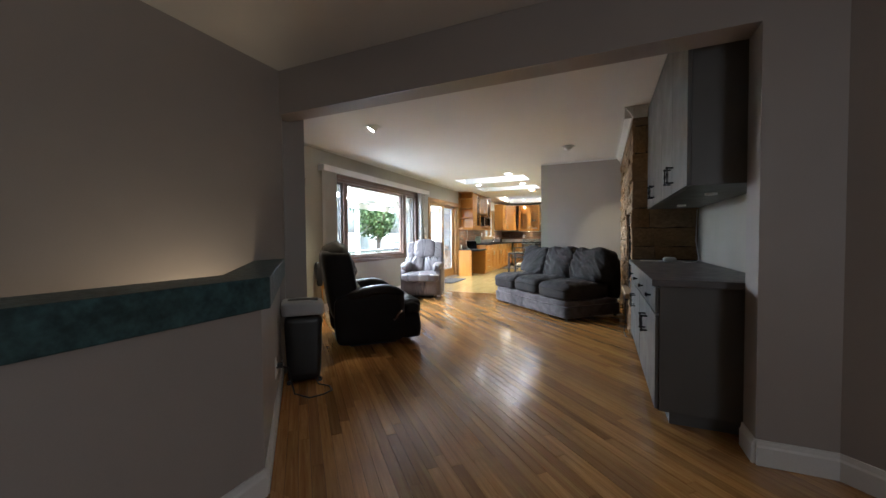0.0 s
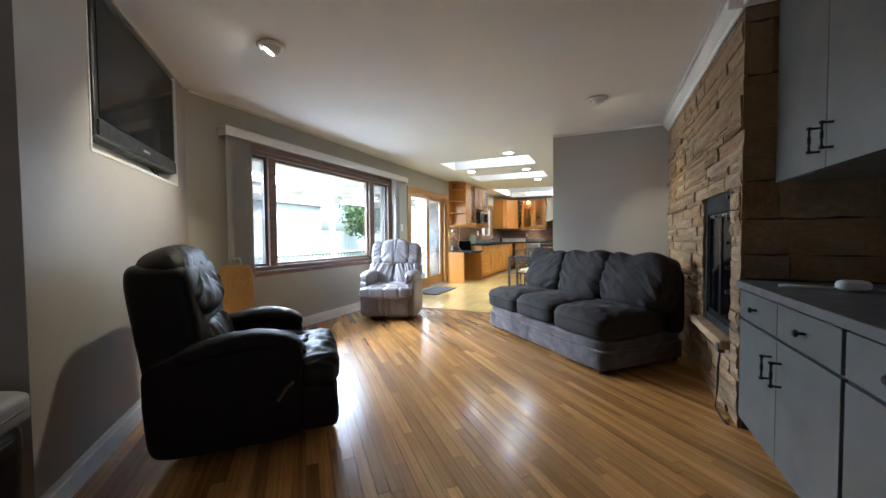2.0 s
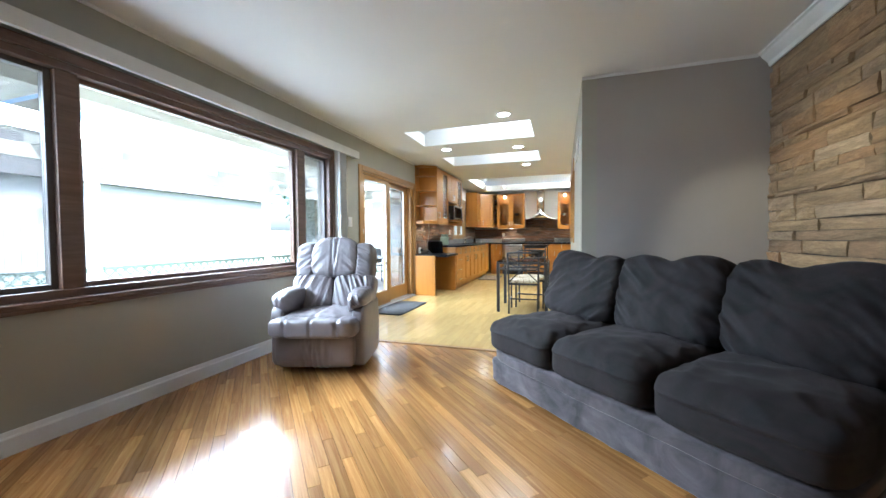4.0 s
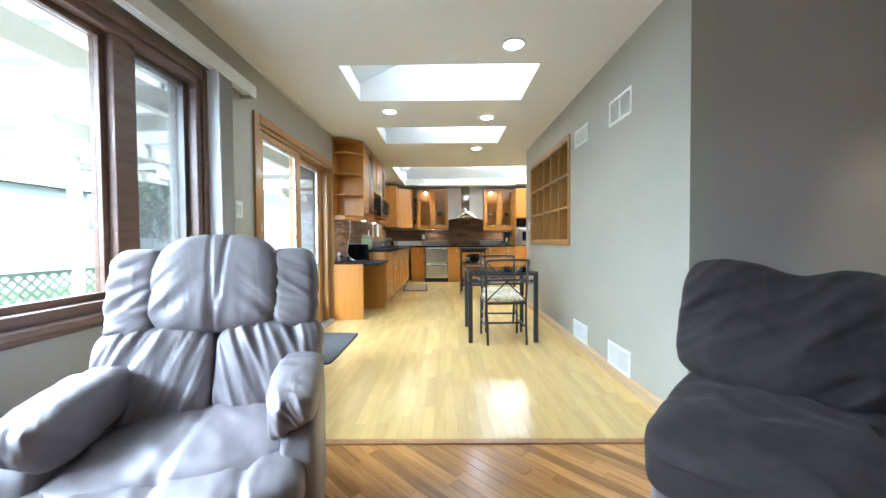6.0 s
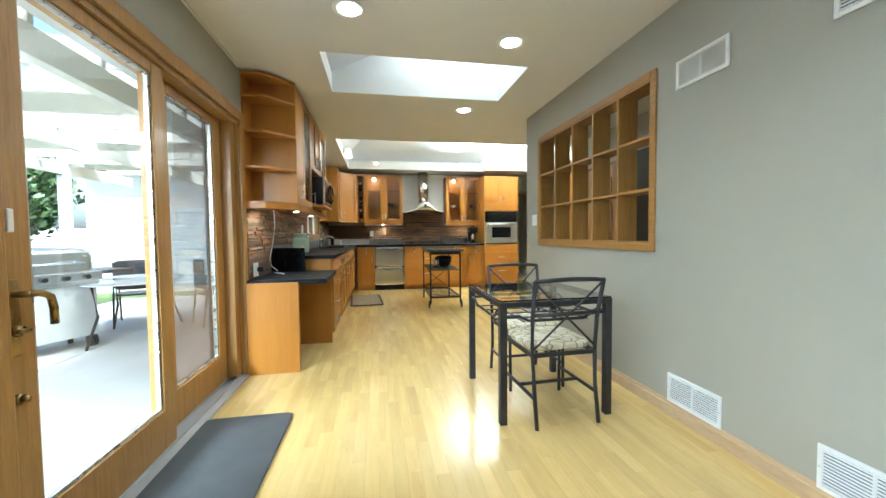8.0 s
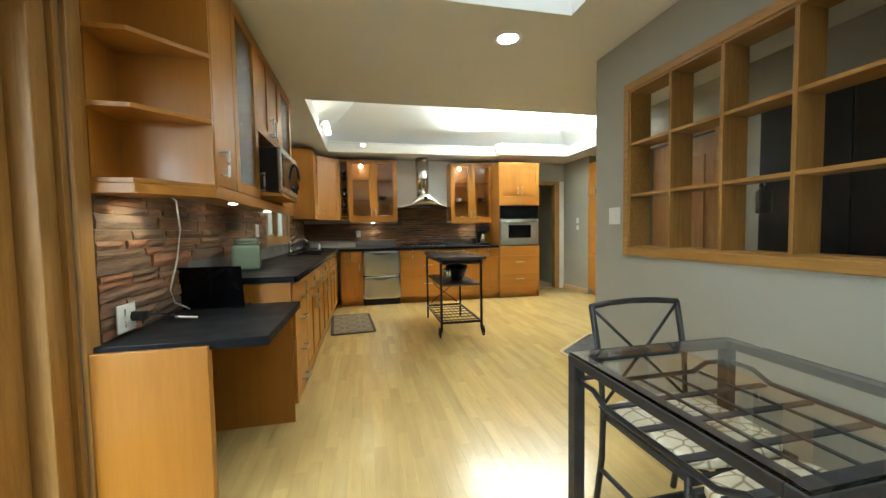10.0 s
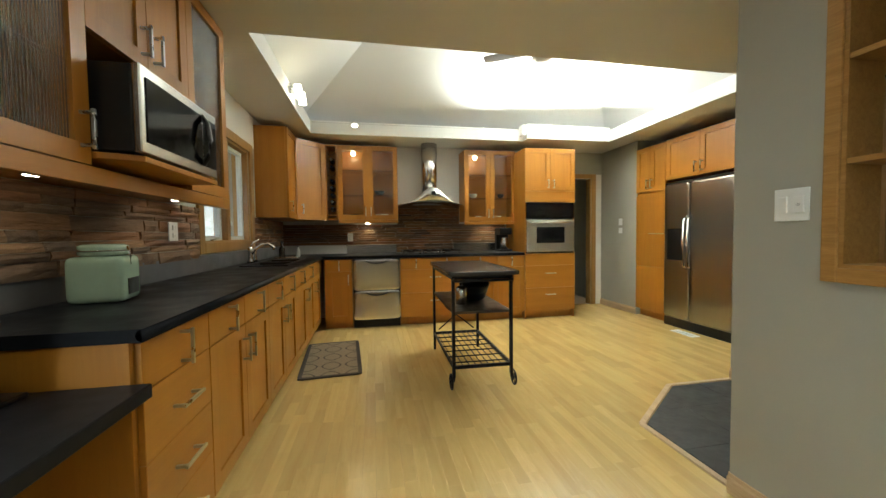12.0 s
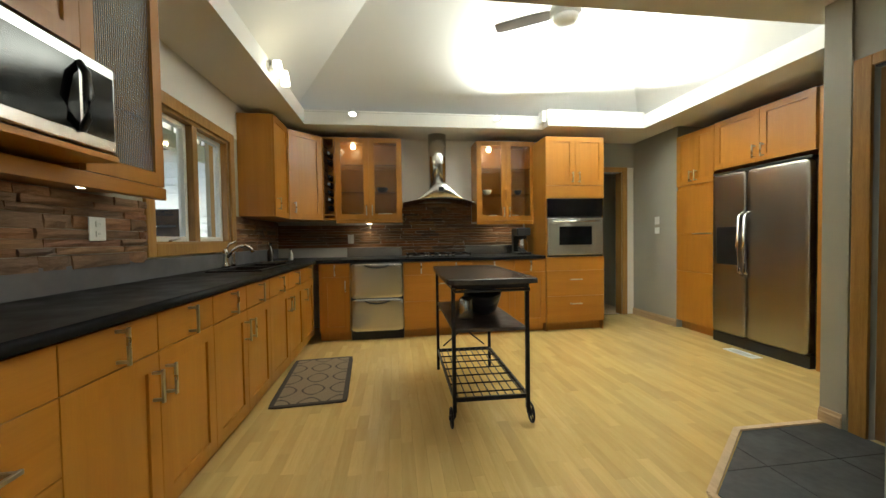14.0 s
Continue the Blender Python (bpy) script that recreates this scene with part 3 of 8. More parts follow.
d0, d1 = on_diag(3.69, 0, 0), on_diag(5.74, 0, 0)
board("baseboard_window", [(XW, 8.63), (XW, 4.68)], 0.12, 0.016, M_TRIM, "white painted baseboard under the window")
board("baseboard_television", [(d1[0], d1[1]), (d0[0], d0[1])], 0.12, 0.016, M_TRIM, "white painted baseboard under the television")
board("baseboard_low_wall", [(-2.03, 2.93), (-0.97, 1.87), (-0.97, 0.4)], 0.12, 0.016, M_TRIM, "white painted baseboard of the low wall")
board("baseboard_jamb", [(2.4, 1.88), (1.33, 2.95), (1.03, 2.95), (1.03, 3.12)], 0.12, 0.016, M_TRIM, "white painted baseboard at the opening")
board("baseboard_sofa_wall", [(0.62, 7.7), (-0.69, 7.7)], 0.12, 0.016, M_TRIM, "white painted baseboard behind the sofa")
board("baseboard_dining", [(XE, 7.72), (XE, 11.54)], 0.09, 0.014, M_MAPLE, "pale maple baseboard of the dining wall")
board("baseboard_dining_end", [(XE, 11.54), (XE + 0.12, 11.54)], 0.09, 0.014, M_MAPLE, "pale maple baseboard at the wall end")
board("baseboard_stub", [(0.515, 12.47), (0.515, 12.58)], 0.09, 0.014, M_MAPLE, "pale maple baseboard at the wall stub")
board("baseboard_kitchen_east", [(1.42, 14.77), (1.42, 15.58)], 0.09, 0.014, M_MAPLE, "pale maple baseboard beside the doorway")

# cove and crown
crown = bmesh.new()


def crown_run(bm, a, b, nrm):
    prof = ((0, 0), (0.012, 0), (0.02, 0.03), (0.06, 0.072), (0.066, 0.088), (0.085, 0.09), (0.085, 0.104), (0, 0.104))
    ends = [[bm.verts.new(Vector((*p, 2.335 + w)) + Vector((*nrm, 0)) * u) for u, w in prof] for p in (a, b)]
    k = len(prof)
    for i in range(k):
        bm.faces.new((ends[0][i], ends[0][(i + 1) % k], ends[1][(i + 1) % k], ends[1][i]))
    bm.faces.new(ends[0])
    bm.faces.new(ends[1][::-1])
    bmesh.ops.recalc_face_normals(bm, faces=bm.faces)


crown_run(crown, (0.64, 7.698), (0.64, 5.03), (-1, 0))
crown_run(crown, (0.56, 5.115), (0.775, 5.115), (0, -1))
setting("crown_moulding", crown, M_TRIM, "white crown moulding over the stone fireplace", "trim")
setting("ceiling_bead", box(XE, 0.56, 7.682, 7.7, 2.415, 2.438, 0.004), M_TRIM, "thin white bead at the ceiling", "trim")
setting("ceiling_bead_west", box(XW, XW + 0.014, 4.7, 10.6, 2.42, 2.438), M_CEIL, "thin white bead at the ceiling", "trim")
setting("threshold", box(XW, XE, 7.625, 7.67, -0.01, 0.008, 0.003), M_DOORWOOD, "brown wooden threshold strip between the floors", "threshold")

# fireplace mass
setting("chimney_core", pierced([5.14, 7.7], [-0.02, 2.34], [(5.32, 5.98, 0.46, 1.39)], 0, 0.35, lambda u, v, w: (0.665 + w, u, v)), M_MORTAR, "rough mortar core of the stone fireplace", "fireplace")
setting("chimney_back", box(1.015, 1.4, 5.14, 7.7, -0.02, H), M_FIREBLACK, "sooty black back of the firebox", "fireplace")
setting("chimney_head", box(0.665, 1.015, 5.14, 7.7, 2.342, H), M_MORTAR, "mortar head of the chimney", "fireplace")

# hall floor of dark slate with maple edging
poly = [(-0.57, 7.82), (0.53, 7.82), (0.53, 12.54), (-0.05, 12.54), (-0.63, 12.11), (-0.63, 11.55), (-0.57, 11.55)]
setting("hall_tile_bed", prism(poly, -0.012, 0.004), M_SLATE, "grout bed of the slate floor", "floor")
edge = bmesh.new()
add_bar(edge, (-0.655, 12.12, 0.005), (-0.06, 12.565, 0.005), 0.032, 0.012)
add_bar(edge, (-0.06, 12.565, 0.005), (0.515, 12.565, 0.005), 0.032, 0.012)
add_bar(edge, (-0.655, 12.12, 0.005), (-0.655, 11.56, 0.005), 0.032, 0.012)
setting("tile_edging", edge, M_MAPLE, "pale maple edging round the slate floor", "trim")

# ---- floors, piece by piece ----
unit = {}


def unit_plank(material, bev=0.0):
    """One board, 1 x 1 x 0.012, sharp but for a fine worn edge."""
    if material.name not in unit:
        bm = box(-0.5, 0.5, -0.5, 0.5, -0.012, 0)
        me = bpy.data.meshes.new("plank")
        bm.to_mesh(me)
        bm.free()
        me.materials.append(material)
        unit[material.name] = me
    return unit[material.name]


def clip(poly, planes):
    for nx, ny, d in planes:
        out = []
        for (ax, ay), (bx, by) in zip(poly, poly[1:] + poly[:1]):
            fa, fb = nx * ax + ny * ay - d, nx * bx + ny * by - d
            if fa >= 0:
                out.append((ax, ay))
            if fa * fb < 0:
                k = fa / (fa - fb)
                out.append((ax + k * (bx - ax), ay + k * (by - ay)))
        poly = out
        if len(poly) < 3:
            return []
    return poly


floor_living = thing("floor_living", "glossy golden-brown oak strip floor laid diagonally", "floor", kind="structure")
floor_dining = thing("floor_dining", "pale yellow maple laminate plank floor", "floor", kind="structure")
rng = random.Random(4)


def oak_floor():
    W = 0.057
    planes = [(1, 0, XW), (-1, 0, -2.45), (0, -1, -7.64), (0, 1, 1.9), (1, 1, 0.87)]
    planes_b = [(1, 0, -0.98), (-1, 0, -2.45), (0, 1, -2.6), (0, -1, -1.9)]
    rest = bmesh.new()
    count = 0
    v = -1.0
    while v < 7.2:
        u = -1.9 - rng.random() * 0.9
        while u < 8.2:
            ln = rng.choice((0.45, 0.6, 0.75, 0.9, 1.05, 1.3))
            c = [(u + 0.0008, v + 0.0007), (u + ln - 0.0008, v + 0.0007), (u + ln - 0.0008, v + W - 0.0007), (u + 0.0008, v + W - 0.0007)]
            # u runs along (-1, 1), v along (1, 1)
            xy = [((b - a) * R2, (a + b) * R2) for a, b in c]
            full = xy
            for pl in (planes, planes_b):
                got = clip(full, pl)
                if not got:
                    continue
                mx, my = sum(p[0] for p in full) / 4, sum(p[1] for p in full) / 4
                if len(got) == 4 and got == full and -2.4 < mx < 0.5 and 2.35 < my < 6.6 and count < 300:
                    ob = new("plank", unit_plank(M_OAK_FLOOR))
                    ob.parent = floor_living
                    ob.matrix_basis = Matrix.Translation((mx, my, rng.uniform(-0.0004, 0.0004))) @ Matrix.Rotation(radians(45), 4, "Z") @ Matrix.Diagonal((W - 0.0014, ln - 0.0016, 1, 1))
                    count += 1
                else:
                    z = rng.uniform(-0.0004, 0.0004)
                    lo = [rest.verts.new((x, y, z - 0.012)) for x, y in got]
                    hi = [rest.verts.new((x, y, z)) for x, y in got]
                    rest.faces.new(hi)
                    for i in range(len(got)):
                        j = (i + 1) % len(got)
                        rest.faces.new((lo[i], lo[j], hi[j], hi[i]))
            u += ln
        v += W
    bmesh.ops.recalc_face_normals(rest, faces=rest.faces)
    return rest


def island_wood(name, dark, light, rough, turn, width, coat):
    """The boards of one mesh, each in its own tone, grain along local y after the turn."""
    m, n, l, b = mat(name)
    tc, mp, geo = n.new("ShaderNodeTexCoord"), n.new("ShaderNodeMapping"), n.new("ShaderNodeNewGeometry")
    mp.inputs["Rotation"].default_value[2] = radians(turn)
    l.new(tc.outputs["Object"], mp.inputs[0])
    m2 = n.new("ShaderNodeMapping")
    m2.inputs["Scale"].default_value = (22, 1.1, 22)
    mu = n.new("ShaderNodeMath")
    mu.operation = "MULTIPLY"
    mu.inputs[1].default_value = 40
    l.new(geo.outputs["Random Per Island"], mu.inputs[0])
    l.new(mu.outputs[0], m2.inputs["Location"])
    l.new(mp.outputs[0], m2.inputs[0])
    f = tex(n, l, m2.outputs[0], 2.4, 6, 0.62, 0.6)
    c = ramp(n, l, f, [(0.28, dark), (0.72, light)])
    t = ramp(n, l, geo.outputs["Random Per Island"], [(0, (0.6,) * 3), (1, (1.15,) * 3)])
    l.new(mixc(n, l, 1.0, c, t, "MULTIPLY"), b.inputs["Base Color"])
    b.inputs["Roughness"].default_value = rough
    b.inputs["Coat Weight"].default_value, b.inputs["Coat Roughness"].default_value = coat, 0.12
    return m


rest = oak_floor()
strips = part("plank_field", rest, island_wood("oak_strip_field", (0.335, 0.14, 0.034), (0.6, 0.32, 0.1), 0.2, -45, 0.057, 0.35), floor_living)
strips["kind"] = "stuff"


def maple_floor():
    W = 0.065
    x, row = XW, 0
    n = 0
    field = bmesh.new()
    while x < 1.5:
        y = 7.66 - rng.random() * 0.45
        w = min(W, 1.5 - x)
        while y < 15.6:
            ln = rng.choice((0.3, 0.42, 0.5, 0.62))
            a, b = max(y, 7.66), min(y + ln, 15.6)
            if b - a > 0.02:
                if n < 300 and -2.75 < x < -0.75 and 7.7 < a < 14.3 and (a * 7 + x * 13) % 1 < 0.62:
                    ob = new("plank", unit_plank(M_MAPLE_FLOOR))
                    ob.parent = floor_dining
                    ob.matrix_basis = Matrix.Translation((x + w / 2, (a + b) / 2, 0)) @ Matrix.Diagonal((w - 0.0004, b - a - 0.0004, 1, 1))
                    n += 1
                else:
                    z = 0
                    c = ((x + 0.0002, a + 0.0002), (x + w - 0.0002, a + 0.0002), (x + w - 0.0002, b - 0.0002), (x + 0.0002, b - 0.0002))
                    lo = [field.verts.new((p, q, z - 0.012)) for p, q in c]
                    hi = [field.verts.new((p, q, z)) for p, q in c]
                    field.faces.new(hi)
                    for i in range(4):
                        j = (i + 1) % 4
                        field.faces.new((lo[i], lo[j], hi[j], hi[i]))
            y += ln
        x += W
    return field


def maple_field_material(name, dark, light):
    m, n, l, b = mat(name)
    geo = n.new("ShaderNodeNewGeometry")
    f = tex(n, l, coords(n, l, (7, 0.8, 7)), 2.2, 6, 0.62, 0.6)
    c = ramp(n, l, f, [(0.28, dark), (0.72, light)])
    t = ramp(n, l, geo.outputs["Random Per Island"], [(0, (0.87,) * 3), (1, (1.05,) * 3)])
    l.new(mixc(n, l, 1.0, c, t, "MULTIPLY"), b.inputs["Base Color"])
    b.inputs["Roughness"].default_value = 0.2
    b.inputs["Coat Weight"].default_value, b.inputs["Coat Roughness"].default_value = 0.15, 0.12
    return m


strips = part("plank_field", maple_floor(), maple_field_material("maple_laminate_field", (0.6, 0.41, 0.145), (0.71, 0.52, 0.205)), floor_dining)
strips["kind"] = "stuff"


# ---- openings: windows and doors of the west wall ----
def west_frame(bm, y0, y1, z0, z1, w, x0, x1, bev=0.003):
    """A rectangular frame in the west wall, w wide, between x0 and x1."""
    add_box(bm, x0, x1, y0, y0 + w, z0, z1, bev)
    add_box(bm, x0, x1, y1 - w, y1, z0, z1, bev)
    add_box(bm, x0, x1, y0 + w, y1 - w, z0, z0 + w, bev)
    add_box(bm, x0, x1, y0 + w, y1 - w, z1 - w, z1, bev)
    return bm


def pane(name, bm, parent, material=None):
    ob = part(name, bm, material or M_GLASS, parent)
    ob.visible_shadow = False
    return ob


win = thing("window_1", "wide three-part picture window with brown wooden frame", "window", kind="structure")
part("window_frame", west_frame(bmesh.new(), 5.25, 8.03, 0.75, 2.05, 0.045, XW - 0.13, XW + 0.004), M_WALNUT, win)
part("mullion", box(XW - 0.12, XW - 0.01, 5.545, 5.645, 0.795, 2.005, 0.004), M_WALNUT, win)
part("mullion", box(XW - 0.12, XW - 0.01, 7.455, 7.575, 0.795, 2.005, 0.004), M_WALNUT, win)
part("casing", west_frame(bmesh.new(), 5.19, 8.09, 0.69, 2.11, 0.06, XW, XW + 0.018, 0.004), M_WALNUT, win)
part("window_sill", box(XW + 0.018, XW + 0.05, 5.17, 8.11, 0.715, 0.748, 0.006), M_WALNUT, win)
for a, b in ((5.295, 5.545), (5.645, 7.455), (7.575, 7.985)):
    sash = part("sash", west_frame(bmesh.new(), a, b, 0.795, 2.005, 0.03, XW - 0.1, XW - 0.05), M_FRAMEDARK if b - a < 1 else M_WALNUT, win)
    pane("pane", box(XW - 0.078, XW - 0.072, a + 0.03, b - 0.03, 0.825, 1.975), sash)
    if b - a < 1:
        pane("screen_mesh", box(XW - 0.092, XW - 0.0915, a + 0.02, b - 0.02, 0.815, 1.985), sash, M_MESH)

val = thing("valance", "white valance board of the vertical blinds", "valance")
part("fascia", box(XW + 0.1, XW + 0.112, 4.965, 8.49, 2.1, 2.19, 0.003), M_BLIND, val)
part("end_cap", box(XW, XW + 0.1, 4.965, 4.977, 2.1, 2.19, 0.002), M_BLIND, val)
part("end_cap", box(XW, XW + 0.1, 8.478, 8.49, 2.1, 2.19, 0.002), M_BLIND, val)
part("top_board", box(XW, XW + 0.1, 4.977, 8.478, 2.178, 2.19), M_BLIND, val)
part("rail", box(XW + 0.035, XW + 0.07, 4.99, 8.46, 2.12, 2.15), M_WHITEPL, val)
for y0, k in ((5.03, 14), (8.07, 9)):
    bl = thing("vertical_blind", "stacked white vinyl vertical blind slats", "blind", group="vertical blinds of the window")
    for i in range(k):
        slat = bmesh.new()
        y = y0 + i * 0.017
        rows = []
        for j in range(5):
            u = (j / 4 - 0.5) * 0.088
            x, dy = XW + 0.053 + u, 0.006 * (1 - (2 * j / 4 - 1) ** 2)
            rows.append([slat.verts.new((x, y + dy + t, z)) for t in (0, 0.0015) for z in (0.66, 2.118)])
        for a, b in zip(rows, rows[1:]):
            for q in ((0, 1), (1, 3), (3, 2), (2, 0)):
                slat.faces.new((a[q[0]], a[q[1]], b[q[1]], b[q[0]]))
        slat.faces.new([rows[0][q] for q in (0, 1, 3, 2)])
        slat.faces.new([rows[-1][q] for q in (0, 2, 3, 1)])
        bmesh.ops.recalc_face_normals(slat, faces=slat.faces)
        part("slat", slat, M_BLIND, bl)
wand = thing("blind_wand", "thin clear wand of the vertical blinds", "blind wand")
part("wand_rod", rod((XW + 0.115, 8.02, 2.1), (XW + 0.12, 8.03, 1.35), 0.005), M_WHITEPL, wand)

door = thing("door_1", "golden oak sliding patio door with two glass panels", "door", kind="structure")
cas = bmesh.new()
add_box(cas, XW, XW + 0.02, 8.635, 8.72, 0, 2.075, 0.005)
add_box(cas, XW, XW + 0.02, 10.57, 10.645, 0, 2.075, 0.005)
add_box(cas, XW, XW + 0.022, 8.72, 10.57, 2.0, 2.075, 0.005)
part("casing", cas, M_OAK, door)
jam = bmesh.new()
add_box(jam, XW - 0.19, XW - 0.002, 8.72, 8.745, 0.03, 2.0)
add_box(jam, XW - 0.19, XW - 0.002, 10.545, 10.57, 0.03, 2.0)
add_box(jam, XW - 0.19, XW - 0.002, 8.745, 10.545, 1.97, 2.0)
part("jamb", jam, M_OAK, door)
part("sill_track", join(box(XW - 0.19, XW + 0.03, 8.72, 10.57, -0.2, 0.018, 0.004), box(XW - 0.03, XW - 0.02, 8.75, 10.54, 0.018, 0.034), box(XW - 0.1, XW - 0.09, 8.75, 10.54, 0.018, 0.034)), M_SILVERPL, door, "worn aluminium sill track")
for a, b, y0, y1, x in ((8.747, 9.615, 8.842, 9.515, XW - 0.065), (9.6, 10.465, 9.775, 10.35, XW - 0.135)):
    pn = bmesh.new()
    add_box(pn, x, x + 0.045, a, y0, 0.036, 1.968, 0.004)
    add_box(pn, x, x + 0.045, y1, b, 0.036, 1.968, 0.004)
    add_box(pn, x, x + 0.045, y0, y1, 0.036, 0.237, 0.004)
    add_box(pn, x, x + 0.045, y0, y1, 1.91, 1.968, 0.004)
    leaf = part("door_panel", pn, M_OAK, door)
    bead = west_frame(bmesh.new(), y0, y1, 0.237, 1.91, 0.014, x + 0.01, x + 0.036, 0.002)
    part("glazing_bead", bead, M_NICKEL, leaf, "grey metal glazing bead")
    pane("pane", box(x + 0.02, x + 0.026, y0 + 0.014, y1 - 0.014, 0.251, 1.896), leaf)
    if a > 9:
        part("insect_screen", west_frame(bmesh.new(), y0 - 0.03, y1 + 0.03, 0.21, 1.94, 0.025, x - 0.03, x - 0.012), M_GUNMETAL, leaf, "dark framed insect screen")
        pane("screen_mesh", box(x - 0.022, x - 0.0215, y0 - 0.005, y1 + 0.005, 0.235, 1.915), leaf, M_MESH)
    if a < 9:
        xf = x + 0.045
        plate_ = box(xf, xf + 0.006, a + 0.006, a + 0.046, 0.76, 0.99, 0.002)
        stem = rod((xf, a + 0.026, 0.945), (xf + 0.05, a + 0.026, 0.945), 0.011, 14)
        grip = tube([(xf + 0.048, a + 0.024, 0.947), (xf + 0.052, a + 0.055, 0.945), (xf + 0.056, a + 0.082, 0.93), (xf + 0.056, a + 0.092, 0.89), (xf + 0.054, a + 0.095, 0.84)], 0.011, 10)
        part("handle", join(plate_, stem, grip), M_BRASS, leaf, "aged brass lever handle", True)
        part("thumb_turn", join(rod((xf, a + 0.026, 0.835), (xf + 0.02, a + 0.026, 0.835), 0.017, 16), box(xf + 0.02, xf + 0.034, a + 0.008, a + 0.046, 0.828, 0.842, 0.003)), M_BRASS, leaf, "brass thumb turn", True)
        part("foot_bolt", join(rod((xf, a + 0.026, 0.63), (xf + 0.012, a + 0.026, 0.63), 0.016, 16), rod((xf + 0.012, a + 0.026, 0.63), (xf + 0.03, a + 0.026, 0.63), 0.01, 12)), M_BRASS, leaf, "small brass knob", True)
        part("latch", box(xf, xf + 0.015, a + 0.01, a + 0.03, 1.13, 1.2, 0.004), M_WHITEPL, leaf, "white child lock")
part("filler_post", box(XW - 0.14, XW - 0.02, 10.467, 10.543, 0.036, 1.968, 0.004), M_OAK, door)

kw = thing("window_2", "kitchen window in a golden oak frame", "window", kind="structure")
part("casing", west_frame(bmesh.new(), 13.12, 14.36, 1.04, 2.11, 0.085, XW, XW + 0.022, 0.005), M_OAK, kw)
part("window_frame", west_frame(bmesh.new(), 13.2, 14.28, 1.1, 2.04, 0.035, XW - 0.15, XW - 0.001), M_OAK, kw)
part("mullion", box(XW - 0.12, XW - 0.004, 13.7, 13.77, 1.136, 2.004, 0.004), M_OAK, kw)
for a, b in ((13.236, 13.7), (13.77, 14.244)):
    sash = part("sash", west_frame(bmesh.new(), a, b, 1.136, 2.004, 0.035, XW - 0.1, XW - 0.05), M_SIDING, kw, "white window sash")
    pane("pane", box(XW - 0.078, XW - 0.072, a + 0.035, b - 0.035, 1.171, 1.969), sash)
part("crank_handle", tube([(XW - 0.03, 13.42, 1.14), (XW + 0.01, 13.42, 1.15), (XW + 0.015, 13.46, 1.155)], 0.007), M_NICKEL, kw, "metal window crank", True)


# ---- entry and living room ----
def wall_plate(name, label, at, w, h, bits=(), material=None):
    """A switch or outlet plate, facing local -y."""
    ob = thing(name, label, name.replace("_", " "), at)
    part("plate", box(-w / 2, w / 2, -0.006, 0, -h / 2, h / 2, 0.002), material or M_WHITEPL, ob)
    for x0, x1, z0, z1, kind in bits:
        part(kind, box(x0, x1, -0.012, -0.006, z0, z1, 0.001), M_BLACK if kind == "slot" else M_WHITEPL, ob)
    return ob


OUTLET = [(-0.016, 0.016, 0.01, 0.038, "socket"), (-0.016, 0.016, -0.038, -0.01, "socket"), (-0.008, -0.004, 0.018, 0.03, "slot"), (0.004, 0.008, 0.018, 0.03, "slot"), (-0.008, -0.004, -0.03, -0.018, "slot"), (0.004, 0.008, -0.03, -0.018, "slot")]
wall_plate("wall_outlet", "white wall outlet low on the grey half wall", pose(-1.503, 2.403, 0.3, 0, 0, 135), 0.075, 0.115, OUTLET)
wall_plate("light_switch", "white double light switch beside the patio door", pose(XW, 8.425, 1.283, 0, 0, 90), 0.085, 0.125, [(-0.03, -0.006, -0.03, 0.03, "toggle"), (0.006, 0.03, -0.03, 0.03, "toggle")])
wall_plate("light_switch", "white light switch on the end of the dining wall", pose(XE, 11.32, 1.257, 0, 0, -90), 0.115, 0.12, [(-0.045, -0.012, -0.03, 0.03, "toggle"), (0.012, 0.045, -0.03, 0.03, "toggle"), (0.02, 0.034, -0.006, 0.006, "slot")])
wall_plate("thermostat_plate", "small grey wall plates beside the doorway", pose(1.42, 15.1, 1.32, 0, 0, -90), 0.08, 0.1)
wall_plate("thermostat_plate", "small grey wall plates beside the doorway", pose(1.42, 15.1, 1.19, 0, 0, -90), 0.08, 0.08)

# television in the recess
tc = on_diag(4.835, 2.02, 0.055)
tv = thing("television", "large black flat television mounted in a wall recess", "television", pose(*tc, 0, 0, 135))
part("case", box(-0.62, 0.62, -0.055, 0.045, -0.39, 0.37, 0.012), M_BLACK, tv)
part("screen", box(-0.575, 0.575, -0.059, -0.0555, -0.29, 0.335), M_SCREEN, tv)
part("speaker_bar", box(-0.6, 0.6, -0.066, -0.0555, -0.385, -0.305, 0.004), M_BLACK, tv)
part("badge", box(-0.05, 0.05, -0.0685, -0.0665, -0.35, -0.335), M_SILVERPL, tv, "small silver badge")
part("bracket", box(-0.25, 0.25, 0.046, 0.083, -0.2, 0.2), M_GUNMETAL, tv)
cab = [(0.3, 0.02, -0.39), (0.32, -0.01, -0.43), (0.28, -0.02, -0.45), (0.34, -0.01, -0.46), (0.42, 0.0, -0.44), (0.45, 0.02, -0.4)]
part("cable", tube(cab, 0.006), M_BLACK, tv, "", True)

